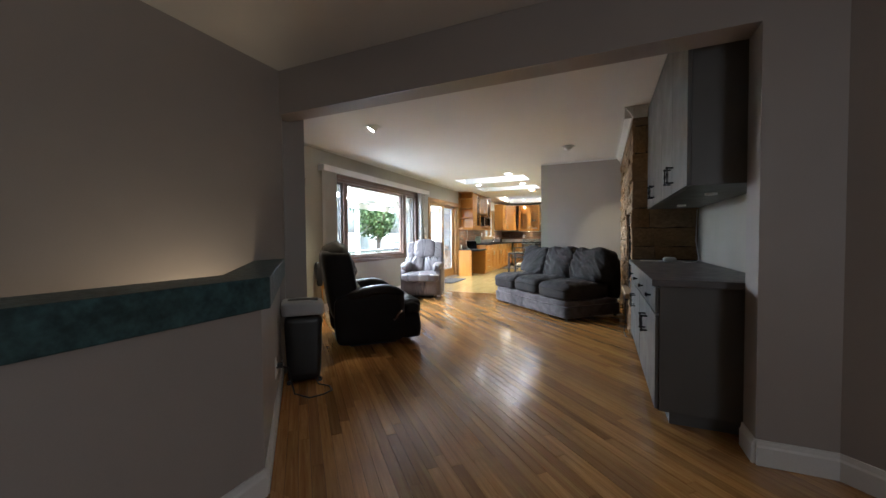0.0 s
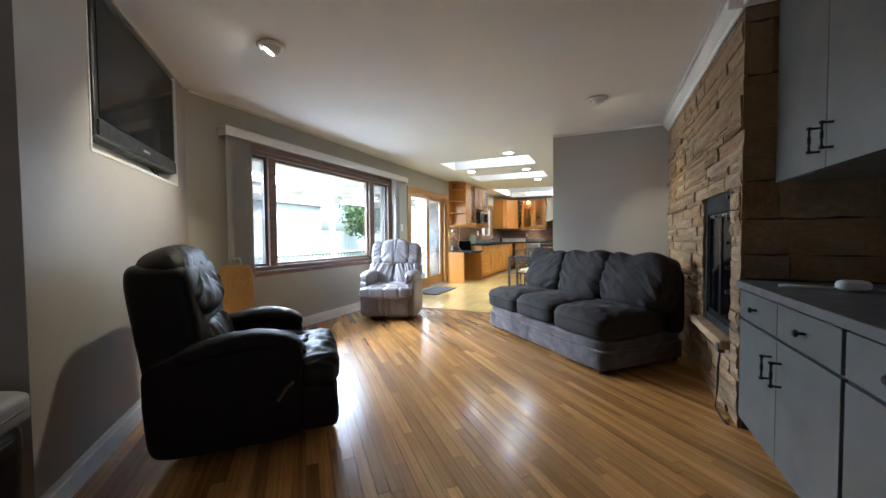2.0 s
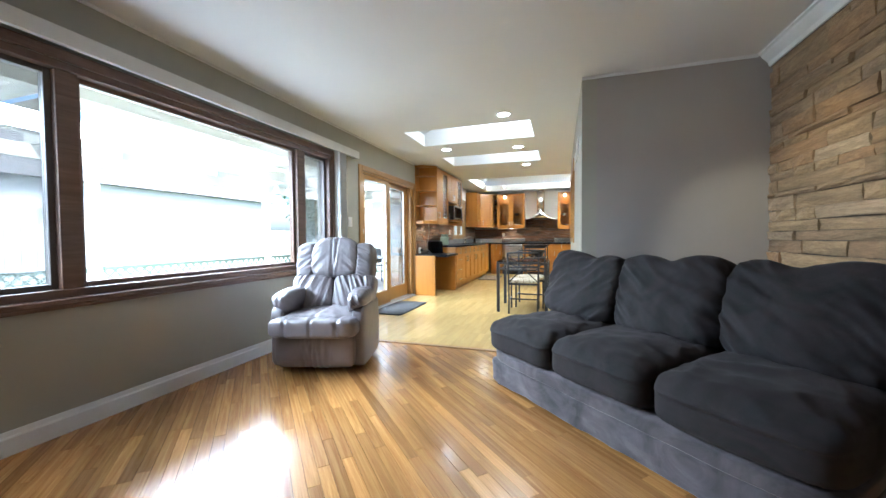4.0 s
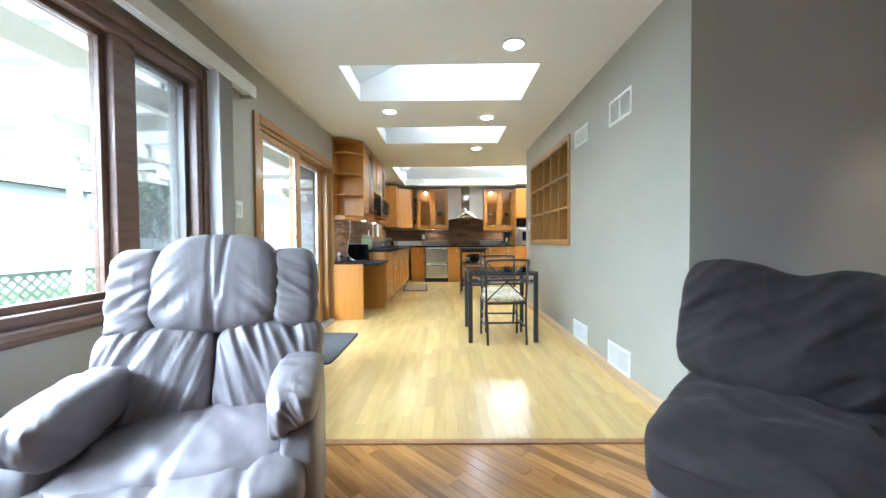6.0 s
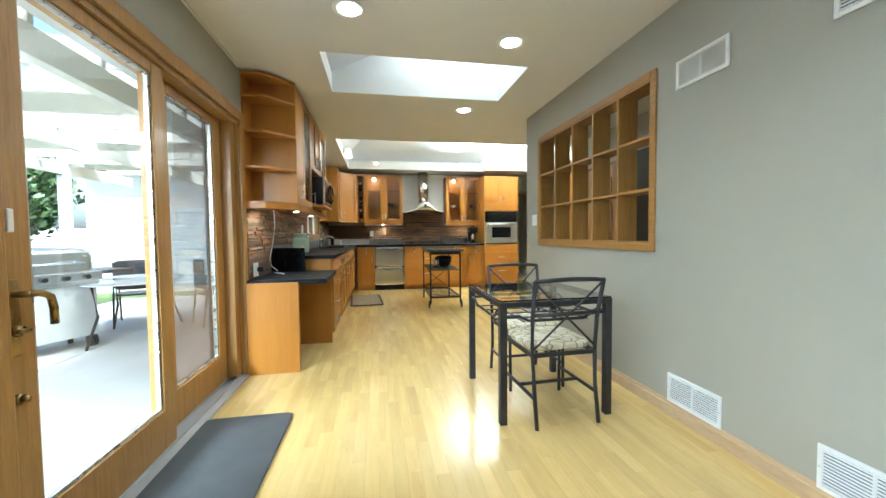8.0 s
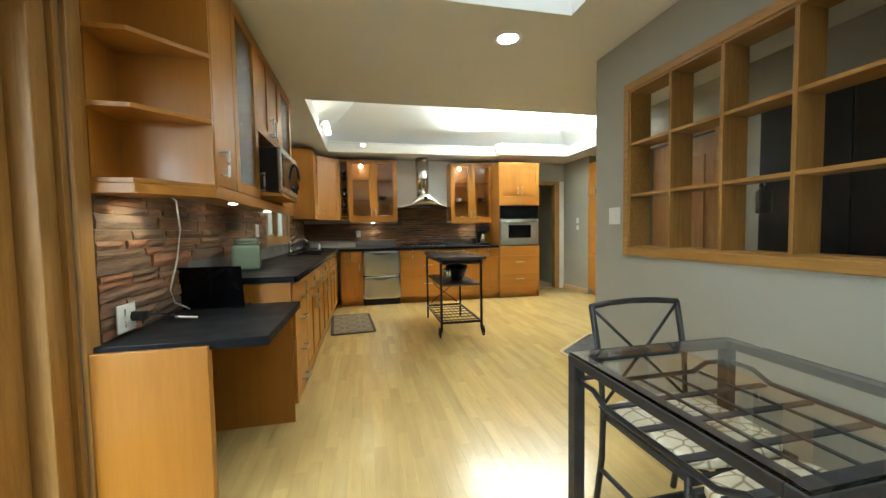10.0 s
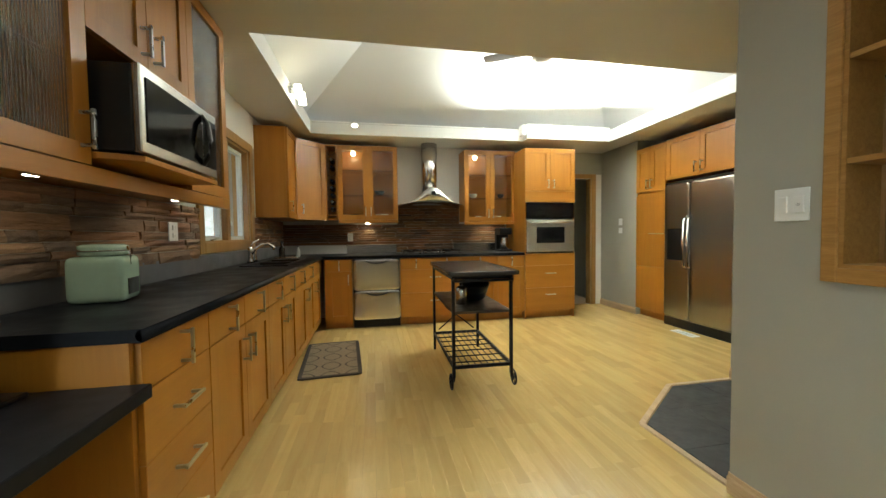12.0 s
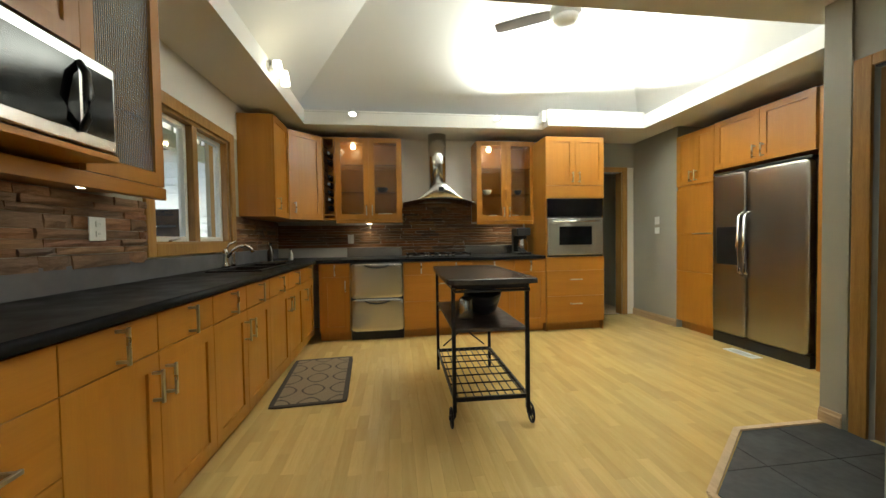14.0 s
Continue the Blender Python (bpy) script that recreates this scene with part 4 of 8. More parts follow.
# paper shredder
sh = thing("paper_shredder", "black paper shredder with a silver cutting head", "shredder", pose(-1.8, 2.94, 0, 0, 0, 135))
part("bin", puff(0.24, 0.28, 0.5, 12, 8, (0, 0, 0.265), shape=lambda q, p: Vector((q.x * (0.92 + 0.08 * (q.z / 0.25)), q.y * (0.92 + 0.08 * (q.z / 0.25)), q.z))), M_BLACK, sh, "", True)
part("head", puff(0.26, 0.31, 0.11, 9, 10, (0, 0, 0.57), shape=lambda q, p: Vector((q.x, q.y, q.z - 0.15 * max(0, -q.y - 0.05) * (q.z > 0)))), M_SILVERPL, sh, "silver plastic cutting head", True)
part("feed_slot", box(-0.03, 0.05, -0.11, 0.11, 0.6, 0.629, 0.004), M_BLACK, sh)
part("window", box(-0.05, 0.05, -0.142, -0.134, 0.44, 0.48, 0.003), M_GUNMETAL, sh)
for x in (-0.1, 0.1):
    for y in (-0.11, 0.11):
        part("caster", rod((x - 0.012, y, 0.016), (x + 0.012, y, 0.016), 0.016, 12), M_BLACK, sh)
cord = thing("power_cord", "black power cord lying on the floor", "cord")
part("wire", tube([(-1.50, 2.42, 0.31), (-1.46, 2.46, 0.29), (-1.5, 2.55, 0.08), (-1.48, 2.66, 0.012), (-1.44, 2.75, 0.008), (-1.43, 2.83, 0.008), (-1.5, 2.88, 0.008), (-1.6, 2.88, 0.008), (-1.7, 2.95, 0.02)], 0.005), M_BLACK, cord, "", True)
part("plug", box(-0.015, 0.015, -0.02, 0.02, -0.015, 0.015, 0.004, pose(-1.487, 2.42, 0.315, 0, 0, 135)), M_BLACK, cord)


def ridge(u, v, k):
    """Gathered leather: sharp valleys between soft folds that run along v."""
    a = noise.noise(Vector((u, v, k)))
    b_ = noise.noise(Vector((u * 2.3 + 7, v * 1.6, k + 4)))
    return 0.62 - min(1, abs(a) * 2.4) + 0.4 * (0.5 - min(1, abs(b_) * 2.2))


def leather_recliner(label, at, M):
    """A pillow-backed recliner that faces local -y: winged head rest, draped arm pads, channelled seat."""
    ob = thing("recliner", label, "recliner", at)
    part("base", puff(0.6, 0.62, 0.34, 9, 10, (0, 0.03, 0.22)), M, ob, "", True)
    part("rocker_base", box(-0.24, 0.24, -0.2, 0.26, 0.0, 0.05, 0.01), M_BLACK, ob)

    def legrest(q, p):
        near = math.exp(-(q.x / 0.11) ** 2)
        d = 0.035 * ridge(q.x * 24, q.z * 2.2, 1) * near * max(0, -p.y)
        return Vector((q.x * (1 - 0.03 * max(0, -p.z)), q.y - d + 0.03 * max(0, -p.z) ** 3, q.z))

    part("footrest", puff(0.63, 0.12, 0.3, 9, 60, (0, -0.315, 0.2), 0.004, 6, 2.0, legrest), M, ob, "", True)

    def deck(q, p):
        seam = 0.012 * math.exp(-(q.x / 0.012) ** 2)
        f = 0.009 * ridge(q.x * 7 + q.y * 4, q.y * 3, 5)
        return Vector((q.x, q.y, q.z + (f - seam + 0.015 * (1 - p.x * p.x)) * max(0, p.z)))

    part("seat", puff(0.6, 0.56, 0.2, 6, 36, (0, -0.08, 0.36), 0.004, 6, 5.0, deck), M, ob, "", True)

    def roll(q, p):
        seam = sum(math.exp(-((q.x - e) / 0.011) ** 2) for e in (-0.2, 0.0, 0.2))
        edge = min(abs(q.x - e) for e in (-0.345, -0.2, 0.0, 0.2, 0.345))
        f = 0.006 * ridge((q.y + q.z) * 5 + q.x * 4, q.x * 15 + q.z * 8, 3) * math.exp(-((edge - 0.02) / 0.03) ** 2)
        puffed = 0.003 * min(1, edge / 0.05)
        k = f + puffed - 0.006 * seam
        return Vector((q.x, q.y - k * max(0, -p.y), q.z + k * max(0, p.z)))

    part("seat_roll", puff(0.69, 0.24, 0.15, 5, 64, (0, -0.335, 0.375), 0.003, 7, 1.0, roll), M, ob, "", True)
    for s in (-1, 1):
        part("arm", puff(0.11, 0.6, 0.5, 7, 14, (s * 0.325, -0.01, 0.28), 0.004, 7, s), M, ob, "", True)

        def drape(q, p, s=s):
            inner = max(0, -p.x * s)
            front = max(0, -p.y)
            hang = 0.085 * inner * max(0, -p.z) * (0.55 + 0.45 * front)
            tuck = 0.022 * ridge(q.x * 22 + q.z * 12, q.z * 9 + q.y * 5, 3 + s) * max(0, front - 0.25)
            soft = 0.006 * ridge(q.y * 11 + q.x * 6, q.x * 5, 8 + s)
            lift = 0.025 * math.cos(q.y * 4.5)
            return Vector((q.x + tuck * p.x * 0.6, q.y - tuck * front * 0.7, q.z - hang + lift + soft - 0.05 * max(0, p.y) ** 2))

        part("arm_pad", puff(0.155, 0.56, 0.14, 3.2, 36, (s * 0.306, -0.045, 0.55), 0.004, 6, s + 3, drape), M, ob, "", True)
    back = Matrix.Translation((0, 0.05, 0.42)) @ Matrix.Rotation(radians(-15), 4, "X")
    part("back_frame", turned(puff(0.66, 0.13, 0.62, 7, 12, (0, 0.17, 0.28)), back), M, ob, "", True)

    def lower(q, p, s):
        lean = q.x * s
        f = 0.024 * ridge((lean + 0.35 * q.z) * 15 + s, q.z * 2.2, 4 + s) * (0.35 + 0.65 * min(1, abs(q.z) / 0.14))
        wide = 0.022 * max(0, p.x * s) * max(0, p.z + 0.3)
        return Vector((q.x + wide * s, q.y - f * max(0, -p.y) - 0.02 * max(0, -p.y) * (1 - p.z * p.z), q.z))

    for s in (-1, 1):
        part("lower_cushion", turned(puff(0.362, 0.2, 0.4, 5, 46, (s * 0.179, 0.07, 0.145), 0.004, 6, s, lambda q, p, s=s: lower(q, p, s)), back), M, ob, "", True)

    def head(q, p):
        v_ = max(0.0, 0.5 + p.z * 0.6)
        seams = sum(math.exp(-((q.x - e * 0.03 * v_) / 0.007) ** 2) for e in (-1, 1))
        f = 0.02 * ridge(q.z * 9 + abs(q.x) * 8, q.x * 3, 7) * max(0, abs(p.x) - 0.25) + 0.014 * ridge(q.x * 26, q.z * 3, 2) * math.exp(-(q.x / 0.07) ** 2) * max(0, -p.z)
        arch = 0.03 * (1 - p.x * p.x) * max(0, p.z)
        narrow = 1 - 0.07 * max(0, p.z) ** 2
        return Vector((q.x * narrow, q.y + (0.008 * seams - f) * max(0, -p.y), q.z + arch - 0.008 * seams * max(0, p.z)))

    part("head_cushion", turned(puff(0.45, 0.2, 0.35, 4.2, 46, (0, 0.045, 0.48), 0.003, 6, 4, head), back), M, ob, "", True)

    def wing(q, p, s):
        f = 0.011 * ridge(q.z * 15 + q.x * s * 7, q.x * 4, 2 + s)
        side = s * f * 0.7 * max(0, p.x * s)
        return Vector((q.x + side - s * 0.015 * max(0, p.z) ** 2, q.y - f * max(0, -p.y), q.z))

    for s in (-1, 1):
        part("wing", turned(puff(0.17, 0.22, 0.34, 4.6, 36, (s * 0.272, 0.075, 0.46), 0.003, 6, s, lambda q, p, s=s: wing(q, p, s)), back), M, ob, "", True)
    return ob


def dark_recliner(label, at, M):
    """A broad recliner that faces local -y: high arched arms, full-width front, a slumped pillow back."""
    ob = thing("recliner", label, "recliner", at)
    part("base", puff(0.66, 0.66, 0.36, 9, 10, (0, 0.04, 0.22)), M, ob, "", True)
    part("rocker_base", box(-0.26, 0.26, -0.22, 0.26, 0.0, 0.05, 0.01), M_BLACK, ob)

    def front_(q, p):
        f = 0.012 * ridge(q.x * 9, q.z * 4, 3) * max(0, -p.y)
        return Vector((q.x, q.y - f, q.z))

    part("footrest", puff(0.78, 0.21, 0.27, 8, 26, (0, -0.358, 0.185), 0.004, 6, 2.0, front_), M, ob, "", True)

    def cush(q, p):
        f = 0.014 * ridge(q.x * 10 + q.y * 3, q.y * 8, 6) * (max(0, p.z) + max(0, -p.y))
        return Vector((q.x, q.y - f * max(0, -p.y), q.z + f * max(0, p.z) + 0.02 * (1 - p.x * p.x) * max(0, p.z) - 0.03 * max(0, -p.y) ** 3 * max(0, p.z)))

    part("seat", puff(0.62, 0.6, 0.2, 6, 30, (0, -0.03, 0.37), 0.005, 6, 5.0, cush), M, ob, "", True)
    part("seat_roll", puff(0.79, 0.23, 0.16, 4, 30, (0, -0.362, 0.365), 0.006, 6, 7.0, cush), M, ob, "", True)
    for s in (-1, 1):
        def armshape(q, p):
            k = (q.y + 0.35) / 0.7
            top = 0.05 * math.sin(min(1, max(0, k * 1.3)) * math.pi * 0.62) - 0.17 * max(0, k - 0.35) ** 1.4
            rear = 0.02 * max(0, -p.z) * max(0, p.y)
            return Vector((q.x, q.y - rear, q.z + max(0, p.z) * (top - 0.012)))

        part("arm", puff(0.12, 0.7, 0.52, 9, 20, (s * 0.345, 0.07, 0.31), 0.003, 6, s, armshape), M, ob, "", True)

        def padshape(q, p):
            k = (q.y + 0.3) / 0.6
            top = 0.035 * math.sin(min(1, max(0, k * 1.2)) * math.pi * 0.62) - 0.12 * max(0, k - 0.35) ** 1.4
            f = 0.006 * ridge(q.y * 9 + q.x * 5, q.x * 6, 4)
            return Vector((q.x, q.y, q.z + top + f - 0.03 * max(0, -p.y) ** 4))

        part("arm_pad", puff(0.16, 0.6, 0.1, 3.4, 24, (s * 0.345, 0.015, 0.55), 0.004, 6, s + 3, padshape), M, ob, "", True)

    def shell(q, p):
        k = (q.z + 0.36) / 0.72
        return Vector((q.x * (1 - 0.1 * k * max(0, p.y)), q.y + 0.11 * (k - 0.5), q.z))

    part("back_frame", puff(0.66, 0.3, 0.7, 8, 18, (0, 0.335, 0.63), 0.003, 6, 1, shell), M, ob, "", True)
    back = Matrix.Translation((0, 0.16, 0.45)) @ Matrix.Rotation(radians(-21), 4, "X")

    def lower(q, p):
        f = 0.026 * ridge(q.x * 13, q.z * 3, 4) * max(0, -p.y)
        return Vector((q.x, q.y - f, q.z))

    part("lower_cushion", turned(puff(0.6, 0.2, 0.26, 3.6, 34, (0, 0.04, 0.1), 0.005, 6, 1, lower), back), M, ob, "", True)

    def head(q, p):
        sag = 0.035 * max(0, -p.z) * max(0, -p.y)
        f = 0.04 * ridge((q.z + abs(q.x) * 0.7) * 9, q.x * 4, 7) * (0.25 + max(0, abs(p.x) - 0.3)) * max(0, -p.y + 0.25 * p.z)
        arch = 0.03 * (1 - p.x * p.x) * max(0, p.z)
        return Vector((q.x, q.y - f - sag, q.z + arch))

    part("head_cushion", turned(puff(0.62, 0.25, 0.4, 3.4, 40, (0, 0.03, 0.43), 0.006, 5, 4, head), back), M, ob, "", True)
    lev = [(-0.41, -0.16, 0.27), (-0.44, -0.17, 0.29), (-0.445, -0.2, 0.34), (-0.44, -0.235, 0.365)]
    part("lever", tube(lev, 0.009), M_WALNUT, ob, "wooden recline lever", True)
    return ob


leather_recliner("mauve-grey pleated leather recliner beside the picture window", pose(-2.79, 7.0, 0, 0, 0, 16), M_LEATHER)
dark_recliner("dark brown leather recliner on the oak floor", pose(-1.986, 4.116, 0, 0, 0, 135.2), M_LEATHER_D)


def sofa():
    ob = thing("sofa", "dark charcoal velour armless sofa with loose cushions", "sofa", pose(-0.374, 6.629, 0, 0, 0, -44.1))
    L, D = 1.82, 0.97

    def skirt(q, p):
        g = 0.012 * ridge(q.x * 6 + q.z * 5, q.z * 7, 2) * max(0, -p.y) + 0.008 * math.exp(-((abs(q.x) - 0.31) / 0.008) ** 2) * -max(0, -p.y)
        return Vector((q.x, q.y - g, q.z))

    part("base", puff(L, D, 0.165, 16, 34, (0, -0.01, 0.113), 0.002, 7, 2, skirt), M_VELVET_LIT, ob, "", True)
    part("rail", puff(L + 0.004, D + 0.008, 0.085, 9, 26, (0, -0.01, 0.225), 0.003, 6, 8), M_VELVET_LIT, ob, "", True)
    for i, (dz, dy) in enumerate(((0, 0), (0.012, -0.006), (0.004, 0))):
        x = -L / 2 + L * (i + 0.5) / 3

        def crown_(q, p, i=i):
            f = 0.012 * ridge(q.x * 5 + q.y * 4 + i, q.y * 5 - q.x * 2, i) * (max(0, p.z) + 0.6 * max(0, -p.y))
            welt = 0.008 * math.exp(-((q.z - 0.045) / 0.012) ** 2) * max(0, -p.y)
            return Vector((q.x * (1 + 0.012 * max(0, -p.y)), q.y - welt, q.z + f * max(0, p.z) + 0.028 * max(0, p.z) * (1 - p.x * p.x) - 0.045 * max(0, -p.y) ** 4 * max(0, p.z)))

        part("seat_cushion", puff(L / 3 + 0.012, 0.8, 0.22, 6.5, 34, (x, -0.115 + dy, 0.365 + dz), 0.007, 4, i * 3.0, crown_), M_VELVET, ob, "", True)
    part("back_frame", puff(L, 0.2, 0.66, 8, 16, (0, D / 2 - 0.11, 0.52), 0.004, 5, 3), M_VELVET, ob, "", True)
    for i, (tilt, h, dx) in enumerate(((2, 0.5, -0.01), (-2, 0.51, 0), (1, 0.5, 0.01))):
        x = -L / 2 + L * (i + 0.5) / 3 + dx

        def slump(q, p, i=i):
            side = 1 if i else -1
            crease = 0.032 * ridge((q.x * 0.8 * side + q.z) * 8 + i * 5, (q.x - q.z * side) * 2.2, i * 2) * max(0, -p.y) * (0.2 + 0.7 * abs(p.x))
            dip = -0.045 * math.exp(-((q.x - 0.05 * (1 - i)) / 0.1) ** 2) * max(0, p.z)
            belly = 0.05 * max(0, -p.y) * max(0, -p.z + 0.3) * (1 - p.x * p.x)
            return Vector((q.x, q.y - crease - belly, q.z + dip))

        m = Matrix.Translation((x, 0.235, 0.685)) @ Matrix.Rotation(radians(tilt), 4, "Y") @ Matrix.Rotation(radians(-15), 4, "X")
        part("back_cushion", turned(puff(L / 3 + 0.04, 0.3, h + 0.02, 4.8, 44, (0, 0, 0), 0.012, 5, i * 2.7, slump), m), M_VELVET, ob, "", True)
    for x in (-L / 2 + 0.07, L / 2 - 0.07):
        for y in (-D / 2 + 0.06, D / 2 - 0.07):
            part("foot", rod((x, y, 0), (x, y, 0.035), 0.025, 10), M_BLACK, ob)
    return ob


sofa()

# pale wooden folding chair leaning near the window
ch = thing("folded_chair", "pale wooden folded chair with a black seat by the window", "chair", pose(-3.22, 4.95, 0, 0, 0, 60))
lean = Matrix.Rotation(radians(-12), 4, "X")
part("back_panel", turned(puff(0.3, 0.03, 0.5, 5, 10, (0, 0.0, 0.62)), lean), M_OAK, ch, "", True)
part("seat", turned(puff(0.09, 0.06, 0.36, 4, 10, (-0.17, -0.03, 0.6)), lean), M_BLACK, ch, "black padded seat", True)
for x in (-0.13, 0.13):
    part("leg", turned(bar((x, 0.02, 0.012), (x, 0.02, 0.6), 0.03, 0.02), lean), M_OAK, ch)
part("handle", turned(tube([(-0.05, 0, 0.86), (-0.04, 0, 0.92), (0.04, 0, 0.92), (0.05, 0, 0.86)], 0.012), lean), M_SILVERPL, ch, "", True)


# ---- cabinets ----
def pull(bm, x, z, kind, y=-0.02):
    """A handle on a front at y."""
    if kind == "v":
        for dz in (-0.05, 0.05):
            add_box(bm, x - 0.005, x + 0.005, y - 0.032, y, z + dz - 0.005, z + dz + 0.005)
        add_box(bm, x - 0.006, x + 0.006, y - 0.042, y - 0.032, z - 0.062, z + 0.062, 0.002)
    elif kind == "h":
        for dx in (-0.06, 0.06):
            add_box(bm, x + dx - 0.005, x + dx + 0.005, y - 0.032, y, z - 0.005, z + 0.005)
        add_box(bm, x - 0.072, x + 0.072, y - 0.042, y - 0.032, z - 0.006, z + 0.006, 0.002)
    elif kind == "u":
        for dz in (-0.05, 0.05):
            add_rod(bm, (x, y, z + dz), (x, y - 0.035, z + dz), 0.005, 8)
            add_rod(bm, (x, y - 0.035, z + dz - 0.006), (x, y - 0.035, z + dz + 0.006), 0.009, 8)
        add_rod(bm, (x, y - 0.035, z - 0.05), (x, y - 0.035, z - 0.012), 0.005, 8, 0.004)
        add_rod(bm, (x, y - 0.035, z + 0.012), (x, y - 0.035, z + 0.05), 0.004, 8, 0.005)
        add_rod(bm, (x, y - 0.035, z - 0.014), (x, y - 0.035, z + 0.014), 0.0065, 8)
    elif kind == "knob":
        add_rod(bm, (x, y, z), (x, y - 0.02, z), 0.006, 10)
        add_rod(bm, (x, y - 0.018, z), (x, y - 0.026, z), 0.009, 12, 0.016)
        add_rod(bm, (x, y - 0.026, z), (x, y - 0.034, z), 0.016, 12, 0.01)
    return bm


def front(ob, kind, x0, x1, z0, z1, handle=None, body=None, metal=None, flat=None, glazing=None):
    """One door or drawer front of a cabinet, with its handle under it."""
    g = 0.0015
    x0, x1, z0, z1 = x0 + g, x1 - g, z0 + g, z1 - g
    body = body or M_CAB
    if kind == "slab":
        d = part("drawer_front" if z1 - z0 < 0.36 else "door", box(x0, x1, -0.02, -0.001, z0, z1, 0.002), flat or body, ob)
    else:
        s = 0.062
        bm = pierced([x0, x1], [z0, z1], [(x0 + s, x1 - s, z0 + s, z1 - s)], -0.021, -0.001, lambda u, v, k: (u, k, v))
        d = part("door", bm, body, ob)
        if kind == "glass":
            pane("pane", box(x0 + s - 0.004, x1 - s + 0.004, -0.012, -0.007, z0 + s - 0.004, z1 - s + 0.004), d, glazing or M_RIBGLASS)
        else:
            part("panel", box(x0 + s - 0.004, x1 - s + 0.004, -0.011, -0.003, z0 + s - 0.004, z1 - s + 0.004), body, d)
    if handle:
        part("handle", pull(bmesh.new(), *handle), metal or M_NICKEL, d, "black iron handle" if metal else "satin nickel handle")
    return d


def carcass(ob, w, d, z0, z1, material, hollow=False, toe=0.0, shelves=()):
    if not hollow:
        part("body", box(0, w, 0, d, z0 + toe, z1, 0.0015), material, ob)
    else:
        t = 0.018
        bm = bmesh.new()
        add_box(bm, 0, t, 0, d, z0, z1)
        add_box(bm, w - t, w, 0, d, z0, z1)
        add_box(bm, t, w - t, 0, d, z0, z0 + t)
        add_box(bm, t, w - t, 0, d, z1 - t, z1)
        add_box(bm, t, w - t, d - 0.01, d, z0 + t, z1 - t)
        part("body", bm, material, ob)
        for z in shelves:
            part("shelf", box(t, w - t, 0.03, d - 0.012, z, z + 0.008), M_GLASS if hollow == "glass" else material, ob)
    if toe:
        part("toe_kick", box(0, w, 0.06, d, z0, z0 + toe), material, ob)


# built-in white cabinets of the living room
for i, (a, b) in enumerate(((5.11, 4.145), (4.145, 3.18))):
    w = a - b
    ob = thing("base_cabinet", "pale grey painted base cabinet with black handles", "cabinet", pose(0.655, a, 0, 0, 0, -90), group="built-in base cabinets")
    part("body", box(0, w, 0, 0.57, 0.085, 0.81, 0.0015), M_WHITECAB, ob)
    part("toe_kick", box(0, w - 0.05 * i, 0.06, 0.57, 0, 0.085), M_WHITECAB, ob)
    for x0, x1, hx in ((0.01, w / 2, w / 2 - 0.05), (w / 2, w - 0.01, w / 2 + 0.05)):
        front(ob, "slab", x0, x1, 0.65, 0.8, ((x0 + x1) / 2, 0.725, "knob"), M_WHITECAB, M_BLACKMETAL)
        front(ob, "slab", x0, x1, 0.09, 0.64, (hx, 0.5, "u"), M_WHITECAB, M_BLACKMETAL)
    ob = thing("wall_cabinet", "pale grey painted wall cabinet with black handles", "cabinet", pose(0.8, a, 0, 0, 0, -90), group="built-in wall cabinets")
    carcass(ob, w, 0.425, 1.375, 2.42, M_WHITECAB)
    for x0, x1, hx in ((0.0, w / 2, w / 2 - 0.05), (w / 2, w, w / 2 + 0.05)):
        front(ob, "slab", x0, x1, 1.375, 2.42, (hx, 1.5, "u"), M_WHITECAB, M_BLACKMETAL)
    part("puck_lamp", rod((w / 2, 0.2, 1.362), (w / 2, 0.2, 1.375), 0.035, 16), M_WHITEPL, ob)
ct = thing("countertop", "slate grey laminate countertop on pale grey cabinets", "countertop")
part("slab", prism([(0.612, 3.14), (1.224, 3.14), (1.224, 5.112), (0.655, 5.112), (0.612, 5.09)], 0.812, 0.85, 0.004), M_LAM_GREY, ct)
lt = thing("small_lamp", "small white lamp with a trailing cord on the counter", "lamp", pose(0.93, 4.75, 0.85))
part("body", puff(0.11, 0.07, 0.05, 3, 8, (0, 0, 0.026)), M_WHITEPL, lt, "", True)
part("cord", tube([(0.05, 0, 0.02), (0.12, -0.05, 0.006), (0.22, 0.05, 0.006), (0.28, 0.25, 0.02), (0.27, 0.33, 0.2), (0.28, 0.34, 0.51)], 0.004), M_WHITEPL, lt, "", True)
part("clip", tube([(-0.06, 0, 0.012), (-0.16, 0.03, 0.012), (-0.24, 0.03, 0.012)], 0.007), M_WHITEPL, lt, "", True)

